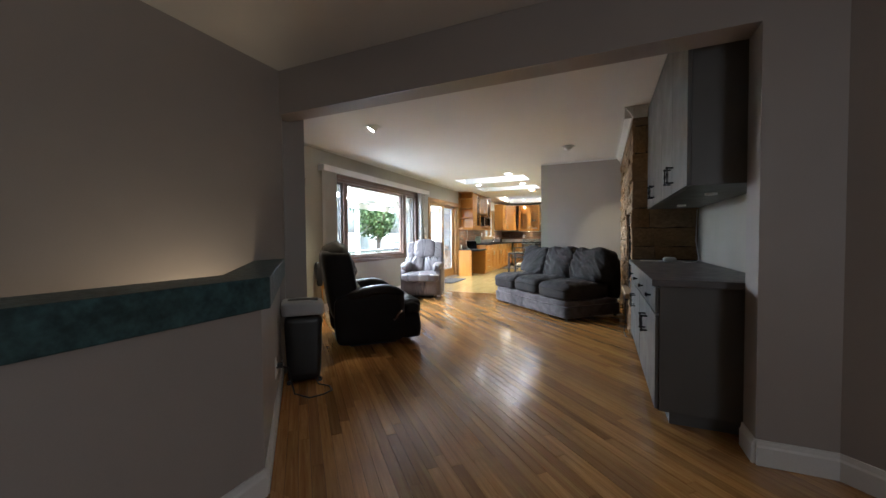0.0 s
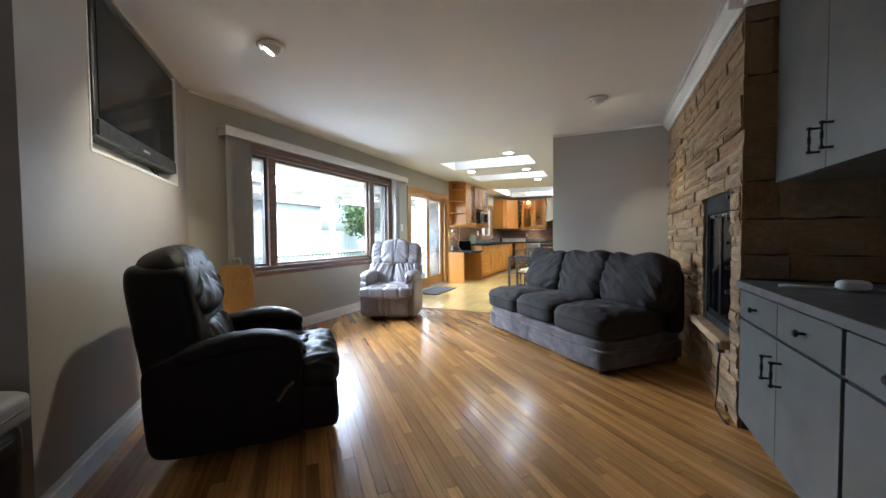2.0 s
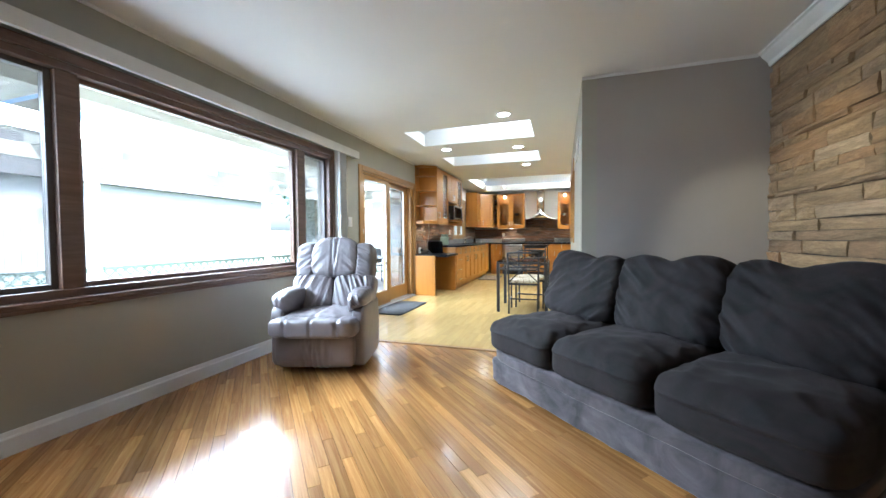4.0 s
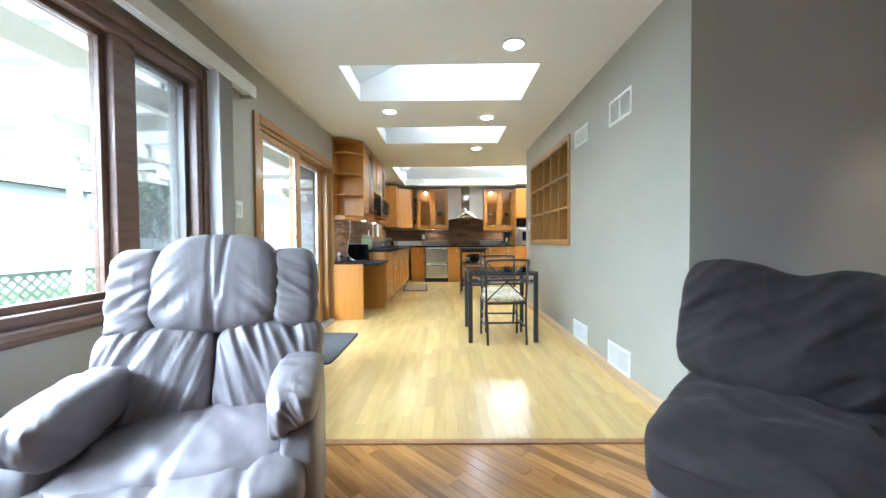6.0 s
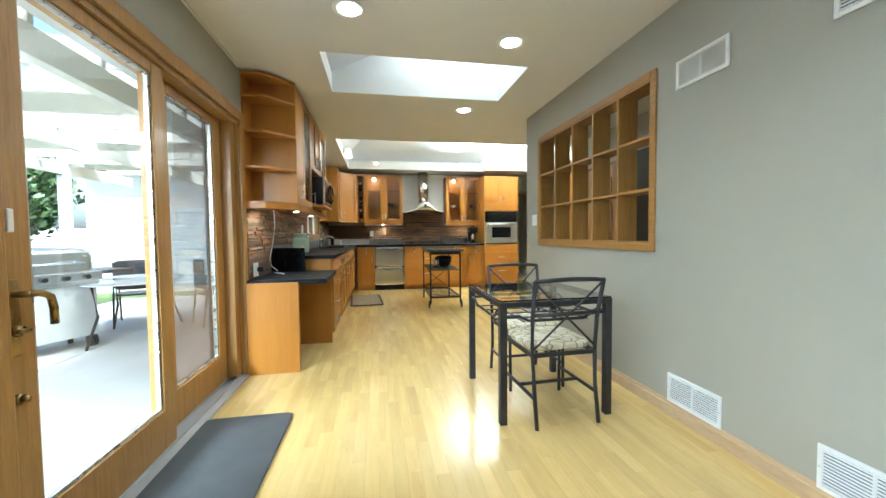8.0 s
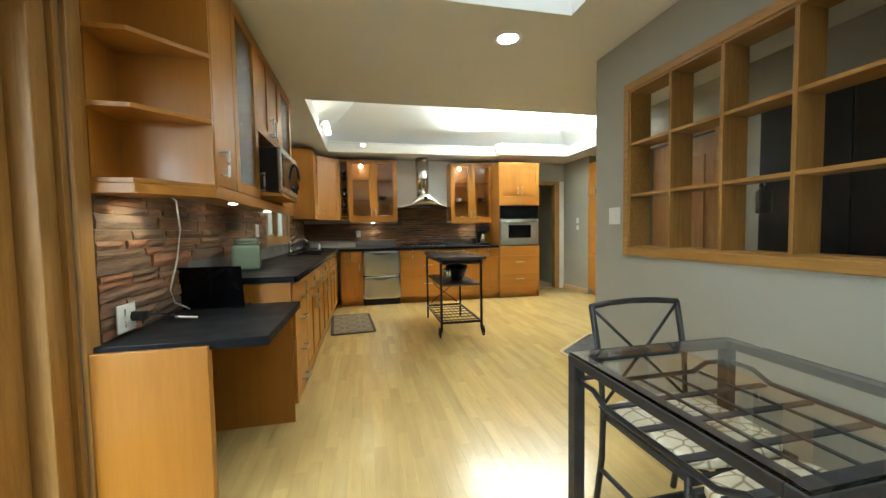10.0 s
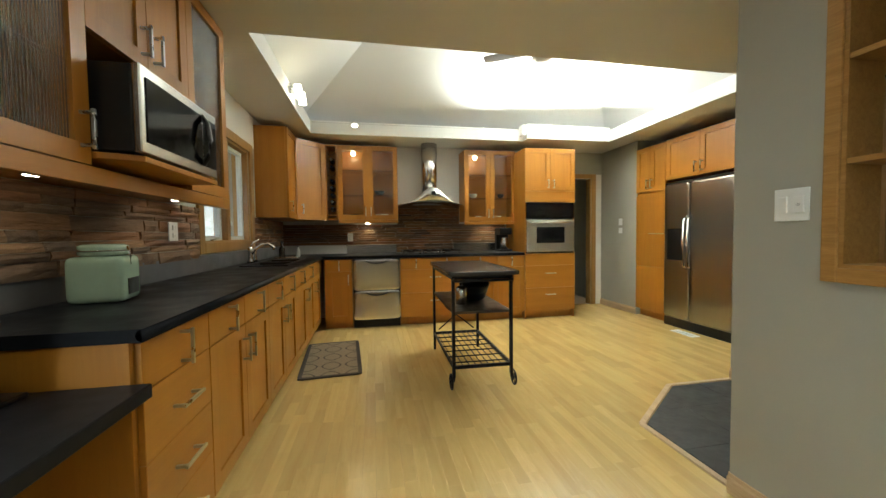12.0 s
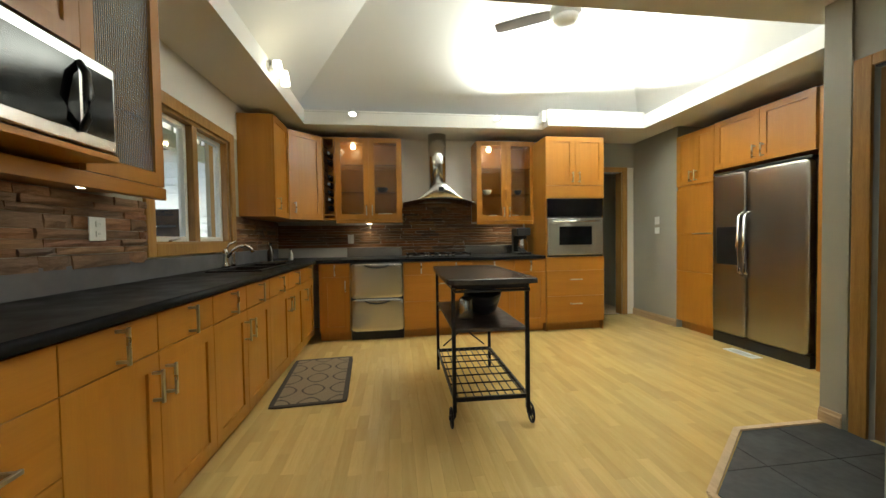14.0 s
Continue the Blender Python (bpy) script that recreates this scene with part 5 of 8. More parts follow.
# fireplace insert
fp = thing("fireplace_insert", "black fireplace insert with dark glass doors", "fireplace")
fr = bmesh.new()
add_box(fr, 0.66, 0.72, 5.325, 5.36, 0.465, 1.385, 0.003)
add_box(fr, 0.66, 0.72, 5.94, 5.975, 0.465, 1.385, 0.003)
add_box(fr, 0.66, 0.72, 5.36, 5.94, 1.25, 1.385, 0.003)
add_box(fr, 0.66, 0.72, 5.36, 5.94, 0.465, 0.52, 0.003)
part("frame", fr, M_FIREBLACK, fp)
for a, b in ((5.362, 5.648), (5.652, 5.938)):
    d = part("door", join(box(0.672, 0.69, a, b, 0.522, 0.55), box(0.672, 0.69, a, b, 1.22, 1.248), box(0.672, 0.69, a, a + 0.02, 0.55, 1.22), box(0.672, 0.69, b - 0.02, b, 0.55, 1.22)), M_BLACK, fp)
    part("pane", box(0.678, 0.684, a + 0.02, b - 0.02, 0.55, 1.22), M_SCREEN, d)
    part("handle", box(0.655, 0.672, (a + b) / 2 - 0.05, (a + b) / 2 + 0.05, 1.225, 1.237, 0.003), M_NICKEL, d)
for z in (0.6, 0.75, 0.9, 1.05, 1.2, 1.33):
    part("hinge_knob", rod((0.625, 5.335, z), (0.66, 5.335, z), 0.012, 8), M_BLACK, fp)
led = thing("hearth_ledge", "pale stone ledge under the fireplace opening", "ledge")
part("slab", box(0.585, 0.667, 5.27, 6.08, 0.405, 0.462, 0.008), M_FPSTONE, led)
cd = thing("power_cord", "black cord running down the stone to the floor", "cord")
part("wire", tube([(0.6, 5.3, 0.44), (0.59, 5.31, 0.3), (0.6, 5.36, 0.15), (0.58, 5.32, 0.03), (0.59, 5.2, 0.01), (0.6, 5.14, 0.012)], 0.006), M_BLACK, cd, "", True)
part("plug_box", box(0.58, 0.615, 5.275, 5.325, 0.385, 0.44, 0.004), M_GUNMETAL, cd)


def eyeball(at, aim, label, watts, cone):
    ob = thing("ceiling_spotlight", label, "spotlight", pose(*at), group="eyeball spotlights")
    part("trim_ring", lathe([(0.07, 0), (0.095, 0), (0.095, -0.006), (0.07, -0.016), (0.062, -0.012)], 28, False), M_WHITEPL, ob, "", True)
    d = (Vector(aim) - Vector(at)).normalized()
    q = d.to_track_quat("-Z", "Y").to_matrix().to_4x4()
    part("eyeball", turned(lathe([(0.03, 0.05), (0.058, 0.03), (0.062, 0), (0.056, -0.03), (0.045, -0.045), (0.042, -0.03)], 24, False), q), M_WHITEPL, ob, "", True)
    part("lens", turned(lathe([(0.04, -0.034), (0.02, -0.036)], 20), q), M_BULB, ob, "glowing halogen lens", True)
    p = Vector(at) + d * 0.06
    lamp("ceiling_spot_light", "SPOT", look(p, aim), watts, WARM, cone=cone, blend=0.7, soft=0.03)


eyeball((-2.166, 4.464, H - 0.012), (-2.75, 3.95, 1.2), "white eyeball spotlight aimed at the television wall", 21, 85)
eyeball((-0.12, 6.49, H - 0.012), (0.62, 7.35, 0.9), "white eyeball spotlight aimed at the stone fireplace", 9, 60)
lamp("stair_lamp_light", "POINT", pose(-1.7, 2.25, 0.5), 1.6, (1, 0.72, 0.42), soft=0.08)


# ---- dining area ----
def downlight(x, y, watts=3.2):
    ob = thing("recessed_light", "white recessed ceiling downlight, switched on", "downlight", pose(x, y, H), group="recessed ceiling downlights")
    part("trim_ring", lathe([(0.066, -0.001), (0.095, -0.001), (0.096, -0.005), (0.085, -0.009), (0.068, -0.007)], 28, False), M_WHITEPL, ob, "", True)
    part("lens", lathe([(0.066, -0.002), (0.02, -0.0035)], 24), M_BULB_W, ob, "glowing lens", True)
    lamp("downlight_light", "SPOT", look((x, y, H - 0.02), (x, y, 0)), watts, WHITE, cone=125, blend=0.8, soft=0.06)


for x, y in ((-1.475, 8.41), (-2.56, 9.74), (-1.487, 9.95), (-1.487, 11.35)):
    downlight(x, y)

# gridded opening in the dining wall
gr = thing("grid_shelf", "golden oak grid of open cubbies through the wall", "shelf", kind="structure")
cs = bmesh.new()
xa, xb = XE - 0.016, XE
for a, b, c, d in ((9.52, 9.565, 0.985, 2.13), (11.175, 11.22, 0.985, 2.13), (9.565, 11.175, 0.985, 1.035), (9.565, 11.175, 2.08, 2.13)):
    add_box(cs, xa, xb, a, b, c, d, 0.004)
part("casing", cs, M_OAK_Y, gr)
bx = bmesh.new()
x0, x1 = XE - 0.006, XE + 0.15
add_box(bx, x0, x1, 9.562, 9.578, 1.032, 2.083)
add_box(bx, x0, x1, 11.162, 11.178, 1.032, 2.083)
add_box(bx, x0, x1, 9.578, 11.162, 1.032, 1.048)
add_box(bx, x0, x1, 9.578, 11.162, 2.067, 2.083)
part("liner", bx, M_OAK_Y, gr)
ys = [9.578 + (11.162 - 9.578) * k / 5 for k in range(1, 5)]
for y in ys:
    part("divider", box(x0 + 0.002, x1, y - 0.009, y + 0.009, 1.048, 2.067, 0.001), M_OAK, gr)
for k in (1, 2):
    z = 1.048 + (2.067 - 1.048) * k / 3
    edges = [9.578] + ys + [11.162]
    for a, b in zip(edges, edges[1:]):
        part("cross_shelf", box(x0 + 0.004, x1, a + (0.009 if a > 9.6 else 0), b - (0.009 if b < 11.1 else 0), z - 0.009, z + 0.009), M_OAK_Y, gr)


def grille(label, y0, y1, z0, z1, upward):
    ob = thing("wall_vent", label, "vent", pose(XE, (y0 + y1) / 2, (z0 + z1) / 2, 0, 0, -90), group="wall vents of the dining wall")
    w, h = y1 - y0, z1 - z0
    f = 0.018
    bm = bmesh.new()
    for a, b, c, d in ((-w / 2, -w / 2 + f, -h / 2, h / 2), (w / 2 - f, w / 2, -h / 2, h / 2), (-w / 2 + f, w / 2 - f, -h / 2, -h / 2 + f), (-w / 2 + f, w / 2 - f, h / 2 - f, h / 2), (-0.005, 0.005, -h / 2 + f, h / 2 - f)):
        add_box(bm, a, b, -0.01, -0.0005, c, d, 0.0015)
    part("frame", bm, M_WHITEPL, ob)
    # no duct is cut: a dark sheet gives the shade between the slats
    part("backing", box(-w / 2 + f, w / 2 - f, -0.0025, -0.0006, -h / 2 + f, h / 2 - f), M_GUNMETAL, ob, "flat dark sheet for the shade behind the louvres")
    k = 11
    for i in range(k):
        z = -h / 2 + f + (h - 2 * f) * (i + 0.5) / k
        for a, b in ((-w / 2 + f, -0.005), (0.005, w / 2 - f)):
            part("slat", bar((a, -0.006, z), (b, -0.006, z), 0.0085, 0.003, (0, -0.6 if upward else 0.6, 1)), M_WHITEPL, ob)
    for x in (-w / 2 + 0.009, w / 2 - 0.009):
        part("screw", rod((x, -0.012, 0), (x, -0.0095, 0), 0.004, 8), M_NICKEL, ob)


grille("white metal return vent high on the grey wall", 8.29, 8.625, 1.91, 2.095, False)
grille("white metal return vent high on the grey wall", 9.045, 9.37, 1.93, 2.09, False)
grille("white metal floor-level vent on the grey wall", 8.29, 8.632, 0.08, 0.262, True)
grille("white metal floor-level vent on the grey wall", 9.05, 9.4, 0.088, 0.26, True)

mt = thing("door_mat", "grey rubber mat lying before the patio door", "mat")
part("pad", puff(0.5, 1.02, 0.016, 22, 14, (-3.2, 9.34, 0.009)), M_RUBBER, mt, "", True)


def dining_table():
    ob = thing("dining_table", "dark grey steel dining table with a glass top", "table", pose(-1.385, 9.83, 0))
    w, d = 0.71, 0.74
    x, y = w / 2 - 0.022, d / 2 - 0.022
    for sx in (-1, 1):
        for sy in (-1, 1):
            part("leg", box(sx * x - 0.021, sx * x + 0.021, sy * y - 0.021, sy * y + 0.021, 0, 0.715, 0.003), M_GUNMETAL, ob)
    bm = bmesh.new()
    for sx in (-1, 1):
        add_box(bm, sx * x - 0.021, sx * x + 0.021, -y + 0.021, y - 0.021, 0.685, 0.715, 0.002)
    for sy in (-1, 1):
        add_box(bm, -x + 0.021, x - 0.021, sy * y - 0.021, sy * y + 0.021, 0.685, 0.715, 0.002)
    part("apron", bm, M_GUNMETAL, ob)
    gl = part("tabletop", box(-w / 2 + 0.004, w / 2 - 0.004, -d / 2 + 0.004, d / 2 - 0.004, 0.716, 0.726, 0.003), M_GLASS, ob, "clear glass top")
    gl.visible_shadow = False
    for sx in (-1, 1):
        part("side_rail", tube([(sx * x, -y, 0.63), (sx * x, -y + 0.1, 0.63), (sx * x, -y + 0.16, 0.6), (sx * x, y - 0.16, 0.6), (sx * x, y - 0.1, 0.63), (sx * x, y, 0.63)], 0.009), M_GUNMETAL, ob, "", True)
    for sy in (-1, 1):
        part("end_rail", tube([(-x, sy * y, 0.63), (-x + 0.1, sy * y, 0.63), (-x + 0.16, sy * y, 0.6), (x - 0.16, sy * y, 0.6), (x - 0.1, sy * y, 0.63), (x, sy * y, 0.63)], 0.009), M_GUNMETAL, ob, "", True)
    for k in range(1, 5):
        yy = -y + 2 * y * k / 5
        part("lattice_bar", box(-x, x, yy - 0.012, yy + 0.012, 0.585, 0.591), M_GUNMETAL, ob)
    for k in range(1, 5):
        xx = -x + 2 * x * k / 5
        part("lattice_bar", box(xx - 0.006, xx + 0.006, -y, y, 0.592, 0.598), M_GUNMETAL, ob)
    return ob


dining_table()


def seat_cloth():
    m, n, l, b = mat("cream_leaf_cushion")
    v = coords(n, l)
    w = n.new("ShaderNodeTexVoronoi")
    w.feature = "DISTANCE_TO_EDGE"
    w.inputs["Scale"].default_value = 14
    w.inputs["Randomness"].default_value = 0.85
    l.new(coords(n, l, (1.0, 1.5, 1.0)), w.inputs["Vector"])
    c = ramp(n, l, w.outputs["Distance"], [(0.02, (0.28, 0.22, 0.14)), (0.09, (0.62, 0.57, 0.45))])
    g = ramp(n, l, tex(n, l, v, 9, 4), [(0.35, (0.8, 0.76, 0.66)), (0.65, (1.1, 1.08, 1.04))])
    l.new(mixc(n, l, 1.0, c, g, "MULTIPLY"), b.inputs["Base Color"])
    b.inputs["Roughness"].default_value = 0.85
    bump(n, l, b, tex(n, l, v, 220, 2), 0.2, 0.002)
    return m


M_CLOTH = seat_cloth()


def dining_chair(at):
    """Steel tube chair that faces local +y, with its back at y = 0."""
    ob = thing("dining_chair", "dark grey steel chair with cross back and cream cushion", "chair", at, group="chairs at the dining table")
    x = 0.2
    for s in (-1, 1):
        part("back_leg", tube([(s * (x - 0.005), -0.035, 0), (s * (x - 0.005), 0.0, 0.22), (s * x, 0.015, 0.42), (s * (x + 0.005), 0.0, 0.62), (s * (x + 0.012), -0.05, 0.845)], 0.0125), M_GUNMETAL, ob, "", True)
        part("front_leg", tube([(s * x, 0.42, 0), (s * x, 0.415, 0.42)], 0.0115), M_GUNMETAL, ob, "", True)
        part("side_stretcher", bar((s * x, -0.012, 0.17), (s * x, 0.42, 0.17), 0.012, 0.018), M_GUNMETAL, ob)
        part("side_rail", bar((s * x, 0.01, 0.41), (s * x, 0.43, 0.41), 0.014, 0.024), M_GUNMETAL, ob)
    part("cross_stretcher", bar((-x, 0.2, 0.17), (x, 0.2, 0.17), 0.012, 0.018), M_GUNMETAL, ob)
    for y in (0.012, 0.425):
        part("cross_rail", bar((-x, y, 0.41), (x, y, 0.41), 0.014, 0.024), M_GUNMETAL, ob)
    part("top_rail", tube([(-x - 0.014, -0.05, 0.842), (-0.12, -0.065, 0.85), (0, -0.07, 0.853), (0.12, -0.065, 0.85), (x + 0.014, -0.05, 0.842)], 0.013), M_GUNMETAL, ob, "", True)
    part("mid_rail", tube([(-x - 0.005, -0.005, 0.645), (0, -0.02, 0.65), (x + 0.005, -0.005, 0.645)], 0.011), M_GUNMETAL, ob, "", True)
    for s in (-1, 1):
        part("cross_bar", tube([(s * x, 0.008, 0.44), (0, -0.015, 0.63), (-s * (x + 0.005), -0.047, 0.83)], 0.0065), M_GUNMETAL, ob, "", True)
    part("cushion", puff(0.41, 0.41, 0.05, 5, 14, (0, 0.225, 0.447), 0.004, 9), M_CLOTH, ob, "cream patterned seat cushion", True)
    return ob


dining_chair(pose(-1.36, 9.42, 0, 0, 0, 2))
dining_chair(pose(-1.315, 10.32, 0, 0, 0, 180))

# hall seen through the grid
hd = thing("door_2", "brown wooden panel door of the hall closet", "door", kind="structure")
part("leaf", box(0.55, 0.585, 11.63, 12.35, 0.01, 1.985, 0.003), M_DOORWOOD, hd)
for z0, z1 in ((0.18, 0.85), (0.98, 1.82)):
    part("panel", box(0.54, 0.551, 11.74, 12.24, z0, z1, 0.004), M_DOORWOOD, hd)
part("track", box(0.515, 0.545, 11.63, 12.35, 1.986, 1.998), M_BLACK, hd)
hc = bmesh.new()
add_box(hc, 0.51, 0.53, 11.55, 11.62, 0, 2.06, 0.004)
add_box(hc, 0.51, 0.53, 12.36, 12.44, 0, 2.06, 0.004)
add_box(hc, 0.51, 0.53, 11.62, 12.36, 2.0, 2.06, 0.004)
part("casing", hc, M_OAK, hd)
hs = thing("hall_cabinet", "tall black cabinet standing in the hall", "cabinet", pose(0.3, 10.55, 0))
part("body", box(-0.05, 0.22, -0.5, 0.5, 0.02, 1.96, 0.006), M_BLACK, hs)
part("door", box(-0.068, -0.052, -0.49, -0.004, 0.05, 1.94, 0.003), M_BLACK, hs)
part("door", box(-0.068, -0.052, 0.004, 0.49, 0.05, 1.94, 0.003), M_BLACK, hs)
part("plinth", box(-0.04, 0.22, -0.48, 0.48, 0, 0.02), M_BLACK, hs)
ln = thing("wall_lantern", "small clear glass lantern on the black cabinet front", "lantern", pose(0.2, 10.98, 1.35))
part("glass", lathe([(0.04, -0.1), (0.045, -0.09), (0.045, 0.05), (0.02, 0.08)], 16), M_GLASS, ln, "", True)
part("hook", tube([(0, 0, 0.08), (0, 0, 0.14), (0.03, 0, 0.15)], 0.005), M_NICKEL, ln, "", True)
dc = thing("door_3", "pale wooden casing round the kitchen doorway", "door", kind="structure")
cs = bmesh.new()
add_box(cs, 1.235, 1.31, 15.555, 15.573, 0, 2.1, 0.004)
add_box(cs, 0.6, 1.235, 15.555, 15.573, 2.03, 2.1, 0.004)
part("casing", cs, M_OAK, dc)
part("jamb", box(1.222, 1.235, 15.575, 15.7, 0, 2.03), M_OAK, dc)
board("baseboard_beyond", [(0.4, 17.2), (1.5, 17.2)][::-1], 0.1, 0.014, M_TRIM, "white baseboard beyond the doorway")


# ---- kitchen: west run ----
CZ = 0.87
XB = -2.9


def west(y):
    return pose(XB, y, 0, 0, 0, 90)


ob = thing("base_cabinet", "honey maple drawer base with four drawers", "cabinet", west(11.39), group="kitchen base cabinets")
carcass(ob, 0.43, 0.56, 0, CZ, M_CAB, toe=0.1)
for z0, z1, hz in ((0.72, 0.865, 0.792), (0.505, 0.72, 0.61), (0.305, 0.505, 0.405), (0.105, 0.305, 0.205)):
    front(ob, "slab", 0, 0.43, z0, z1, (0.215, hz, "v" if hz > 0.75 else "h"), M_CAB, flat=M_CAB_X)
part("side_panel", box(-0.018, -0.001, 0.0, 0.56, 0.0, CZ, 0.001), M_CAB, ob)
for y0, y1, ym in ((11.82, 12.65, 12.23), (12.65, 13.46, 13.055), (13.46, 14.38, 13.92)):
    ob = thing("base_cabinet", "honey maple base cabinet with drawers above paired doors", "cabinet", west(y0), group="kitchen base cabinets")
    w, m = y1 - y0, ym - y0
    carcass(ob, w, 0.56, 0, CZ, M_CAB, toe=0.1)
    for a, b, hx in ((0, m, m - 0.04), (m, w, m + 0.04)):
        front(ob, "slab", a, b, 0.72, 0.865, ((a + b) / 2, 0.795, "v"), M_CAB, flat=M_CAB_X)
        front(ob, "shaker", a, b, 0.105, 0.72, (hx, 0.6, "v"), M_CAB)
ob = thing("base_cabinet", "honey maple corner base cabinet with one door", "cabinet", west(14.38), group="kitchen base cabinets")
carcass(ob, 0.5, 0.56, 0, CZ, M_CAB, toe=0.1)
front(ob, "slab", 0, 0.46, 0.72, 0.865, (0.28, 0.8, "v"), M_CAB, flat=M_CAB_X)
front(ob, "shaker", 0, 0.46, 0.105, 0.72, (0.06, 0.6, "v"), M_CAB)

ct = thing("countertop", "charcoal laminate kitchen countertop with a sink cut-out", "countertop")
part("slab", join(pierced([-3.47, -2.862], [11.365, 15.58], [(-3.3, -2.98, 13.55, 14.35)], CZ + 0.002, 0.91, lambda u, v, w: (u, v, w)), box(-2.862, -0.222, 14.845, 15.58, CZ + 0.002, 0.91, 0.003)), M_LAM, ct)
part("nosing", tube([(-2.862, 11.365, 0.891), (-2.862, 14.85, 0.891)], 0.0185), M_LAM, ct, "", True)
part("upstand", box(-3.468, -3.45, 11.37, 15.57, 0.911, 1.03, 0.002), M_LAM_GREY, ct, "grey laminate upstand")
for a, b in ((-2.6, -1.9), (-1.05, -0.25)):
    part("steel_upstand", box(a, b, 15.54, 15.555, 0.911, 1.03, 0.002), M_STEEL_H, ct, "brushed steel upstand")

desk = thing("desk", "charcoal laminate desk on a honey maple end panel", "desk")
part("desktop", box(-3.466, -2.845, 10.602, 11.372, 0.715, 0.755, 0.004), M_LAM, desk)
part("end_panel", box(-3.466, -3.06, 10.6, 10.62, 0, 0.714, 0.002), M_CAB, desk, "honey maple end panel")
part("end_cap", box(-3.466, -3.06, 10.578, 10.599, 0, 0.735, 0.002), M_CAB, desk)

lp = thing("laptop", "black laptop screen standing open on the desk", "laptop", pose(-3.3, 11.26, 0.755, 0, 0, -6))
part("screen", box(-0.15, 0.18, 0.0, 0.016, 0.005, 0.24, 0.004, Matrix.Rotation(radians(8), 4, "X")), M_SCREEN, lp)
part("base", box(-0.15, 0.18, 0.0, 0.1, 0, 0.014, 0.004), M_BLACK, lp)
ot = wall_plate("wall_outlet", "white wall outlet on the ledger stone above the desk", pose(XW + 0.035, 10.77, 0.83, 0, 0, 90), 0.12, 0.115, OUTLET)
wall_plate("wall_outlet", "white switch plate on the ledger stone above the counter", pose(XW + 0.035, 12.73, 1.2, 0, 0, 90), 0.1, 0.115, OUTLET)
wall_plate("wall_outlet", "white outlet on the stone backsplash", pose(-2.55, 15.545, 1.14), 0.075, 0.115, OUTLET)
wire = thing("charging_cord", "white cord hanging from the cabinet to the desk", "cord")
part("wire", tube([(-3.36, 11.0, 1.36), (-3.35, 11.05, 1.34), (-3.36, 11.1, 1.2), (-3.38, 11.1, 1.05), (-3.4, 11.06, 0.9), (-3.39, 11.08, 0.83), (-3.37, 11.13, 0.8), (-3.36, 11.16, 0.78)], 0.004), M_WHITEPL, wire, "", True)
plug = thing("adapter_cord", "black adapter with a white tip plugged into the outlet", "cord")
part("tip", rod((-3.335, 10.955, 0.785), (-3.27, 11.02, 0.764), 0.006, 8), M_WHITEPL, plug, "white plug tip")
part("adapter", box(-3.43, -3.38, 10.79, 10.83, 0.81, 0.85, 0.004), M_BLACK, plug)
part("wire", tube([(-3.39, 10.82, 0.83), (-3.36, 10.88, 0.82), (-3.33, 10.95, 0.79), (-3.32, 10.98, 0.765)], 0.003), M_BLACK, plug, "", True)


jar = thing("storage_jar", "mint green square ceramic jar with wire clamp lid", "jar", pose(-3.3, 11.93, 0.91, 0, 0, 12) @ Matrix.Scale(0.92, 4))
part("body", puff(0.2, 0.2, 0.2, 9, 12, (0, 0, 0.1)), plain("mint_glaze", (0.36, 0.47, 0.36), 0.15, vary=0.05, grain=30, blot=5, relief=0.02), jar, "", True)
part("lid", lathe([(0.07, 0.2), (0.085, 0.205), (0.085, 0.22), (0.075, 0.225), (0.085, 0.23), (0.085, 0.243), (0.07, 0.25), (0.02, 0.252)], 28), plain("mint_glaze_lid", (0.42, 0.53, 0.42), 0.12, vary=0.05, relief=0.02), jar, "", True)
part("clamp", join(tube([(0.088, -0.02, 0.24), (0.1, -0.02, 0.2), (0.098, -0.02, 0.16)], 0.004), tube([(0.088 * math.cos(a), 0.088 * math.sin(a), 0.222) for a in [k * math.tau / 24 for k in range(25)]], 0.003)), M_CHROME, jar, "wire clamp", True)
part("chalk_label", box(0.1, 0.1025, -0.06, 0.055, 0.03, 0.1), M_BLACK, jar, "blank black label")

sk = thing("sink", "black composite sink set into the counter", "sink")
part("rim", pierced([-3.33, -2.95], [13.52, 14.38], [(-3.29, -2.99, 13.56, 13.93), (-3.29, -2.99, 13.97, 14.34)], 0.9105, 0.92, lambda u, v, w: (u, v, w)), M_BLACK, sk)
for a, b in ((13.56, 13.93), (13.97, 14.34)):
    part("bowl", join(box(-3.29, -2.99, a, b, 0.74, 0.745), box(-3.295, -3.29, a, b, 0.74, 0.9105), box(-2.99, -2.985, a, b, 0.74, 0.9105), box(-3.29, -2.99, a - 0.005, a, 0.74, 0.9105), box(-3.29, -2.99, b, b + 0.005, 0.74, 0.9105)), M_BLACK, sk)
fc = thing("faucet", "chrome kitchen faucet with a curved spout", "faucet", pose(-3.375, 13.95, 0.92))
part("base", lathe([(0.032, 0), (0.03, 0.012), (0.022, 0.03), (0.02, 0.1), (0.024, 0.13), (0.012, 0.15)], 20), M_CHROME, fc, "", True)
part("spout", tube([(0.01, 0, 0.08), (0.05, 0, 0.13), (0.1, 0.0, 0.165), (0.16, 0, 0.175), (0.2, 0, 0.15), (0.215, 0, 0.12)], 0.014, 12), M_CHROME, fc, "", True)
part("lever", tube([(0, 0, 0.14), (0.02, 0.03, 0.19), (0.06, 0.06, 0.215)], 0.008), M_CHROME, fc, "", True)
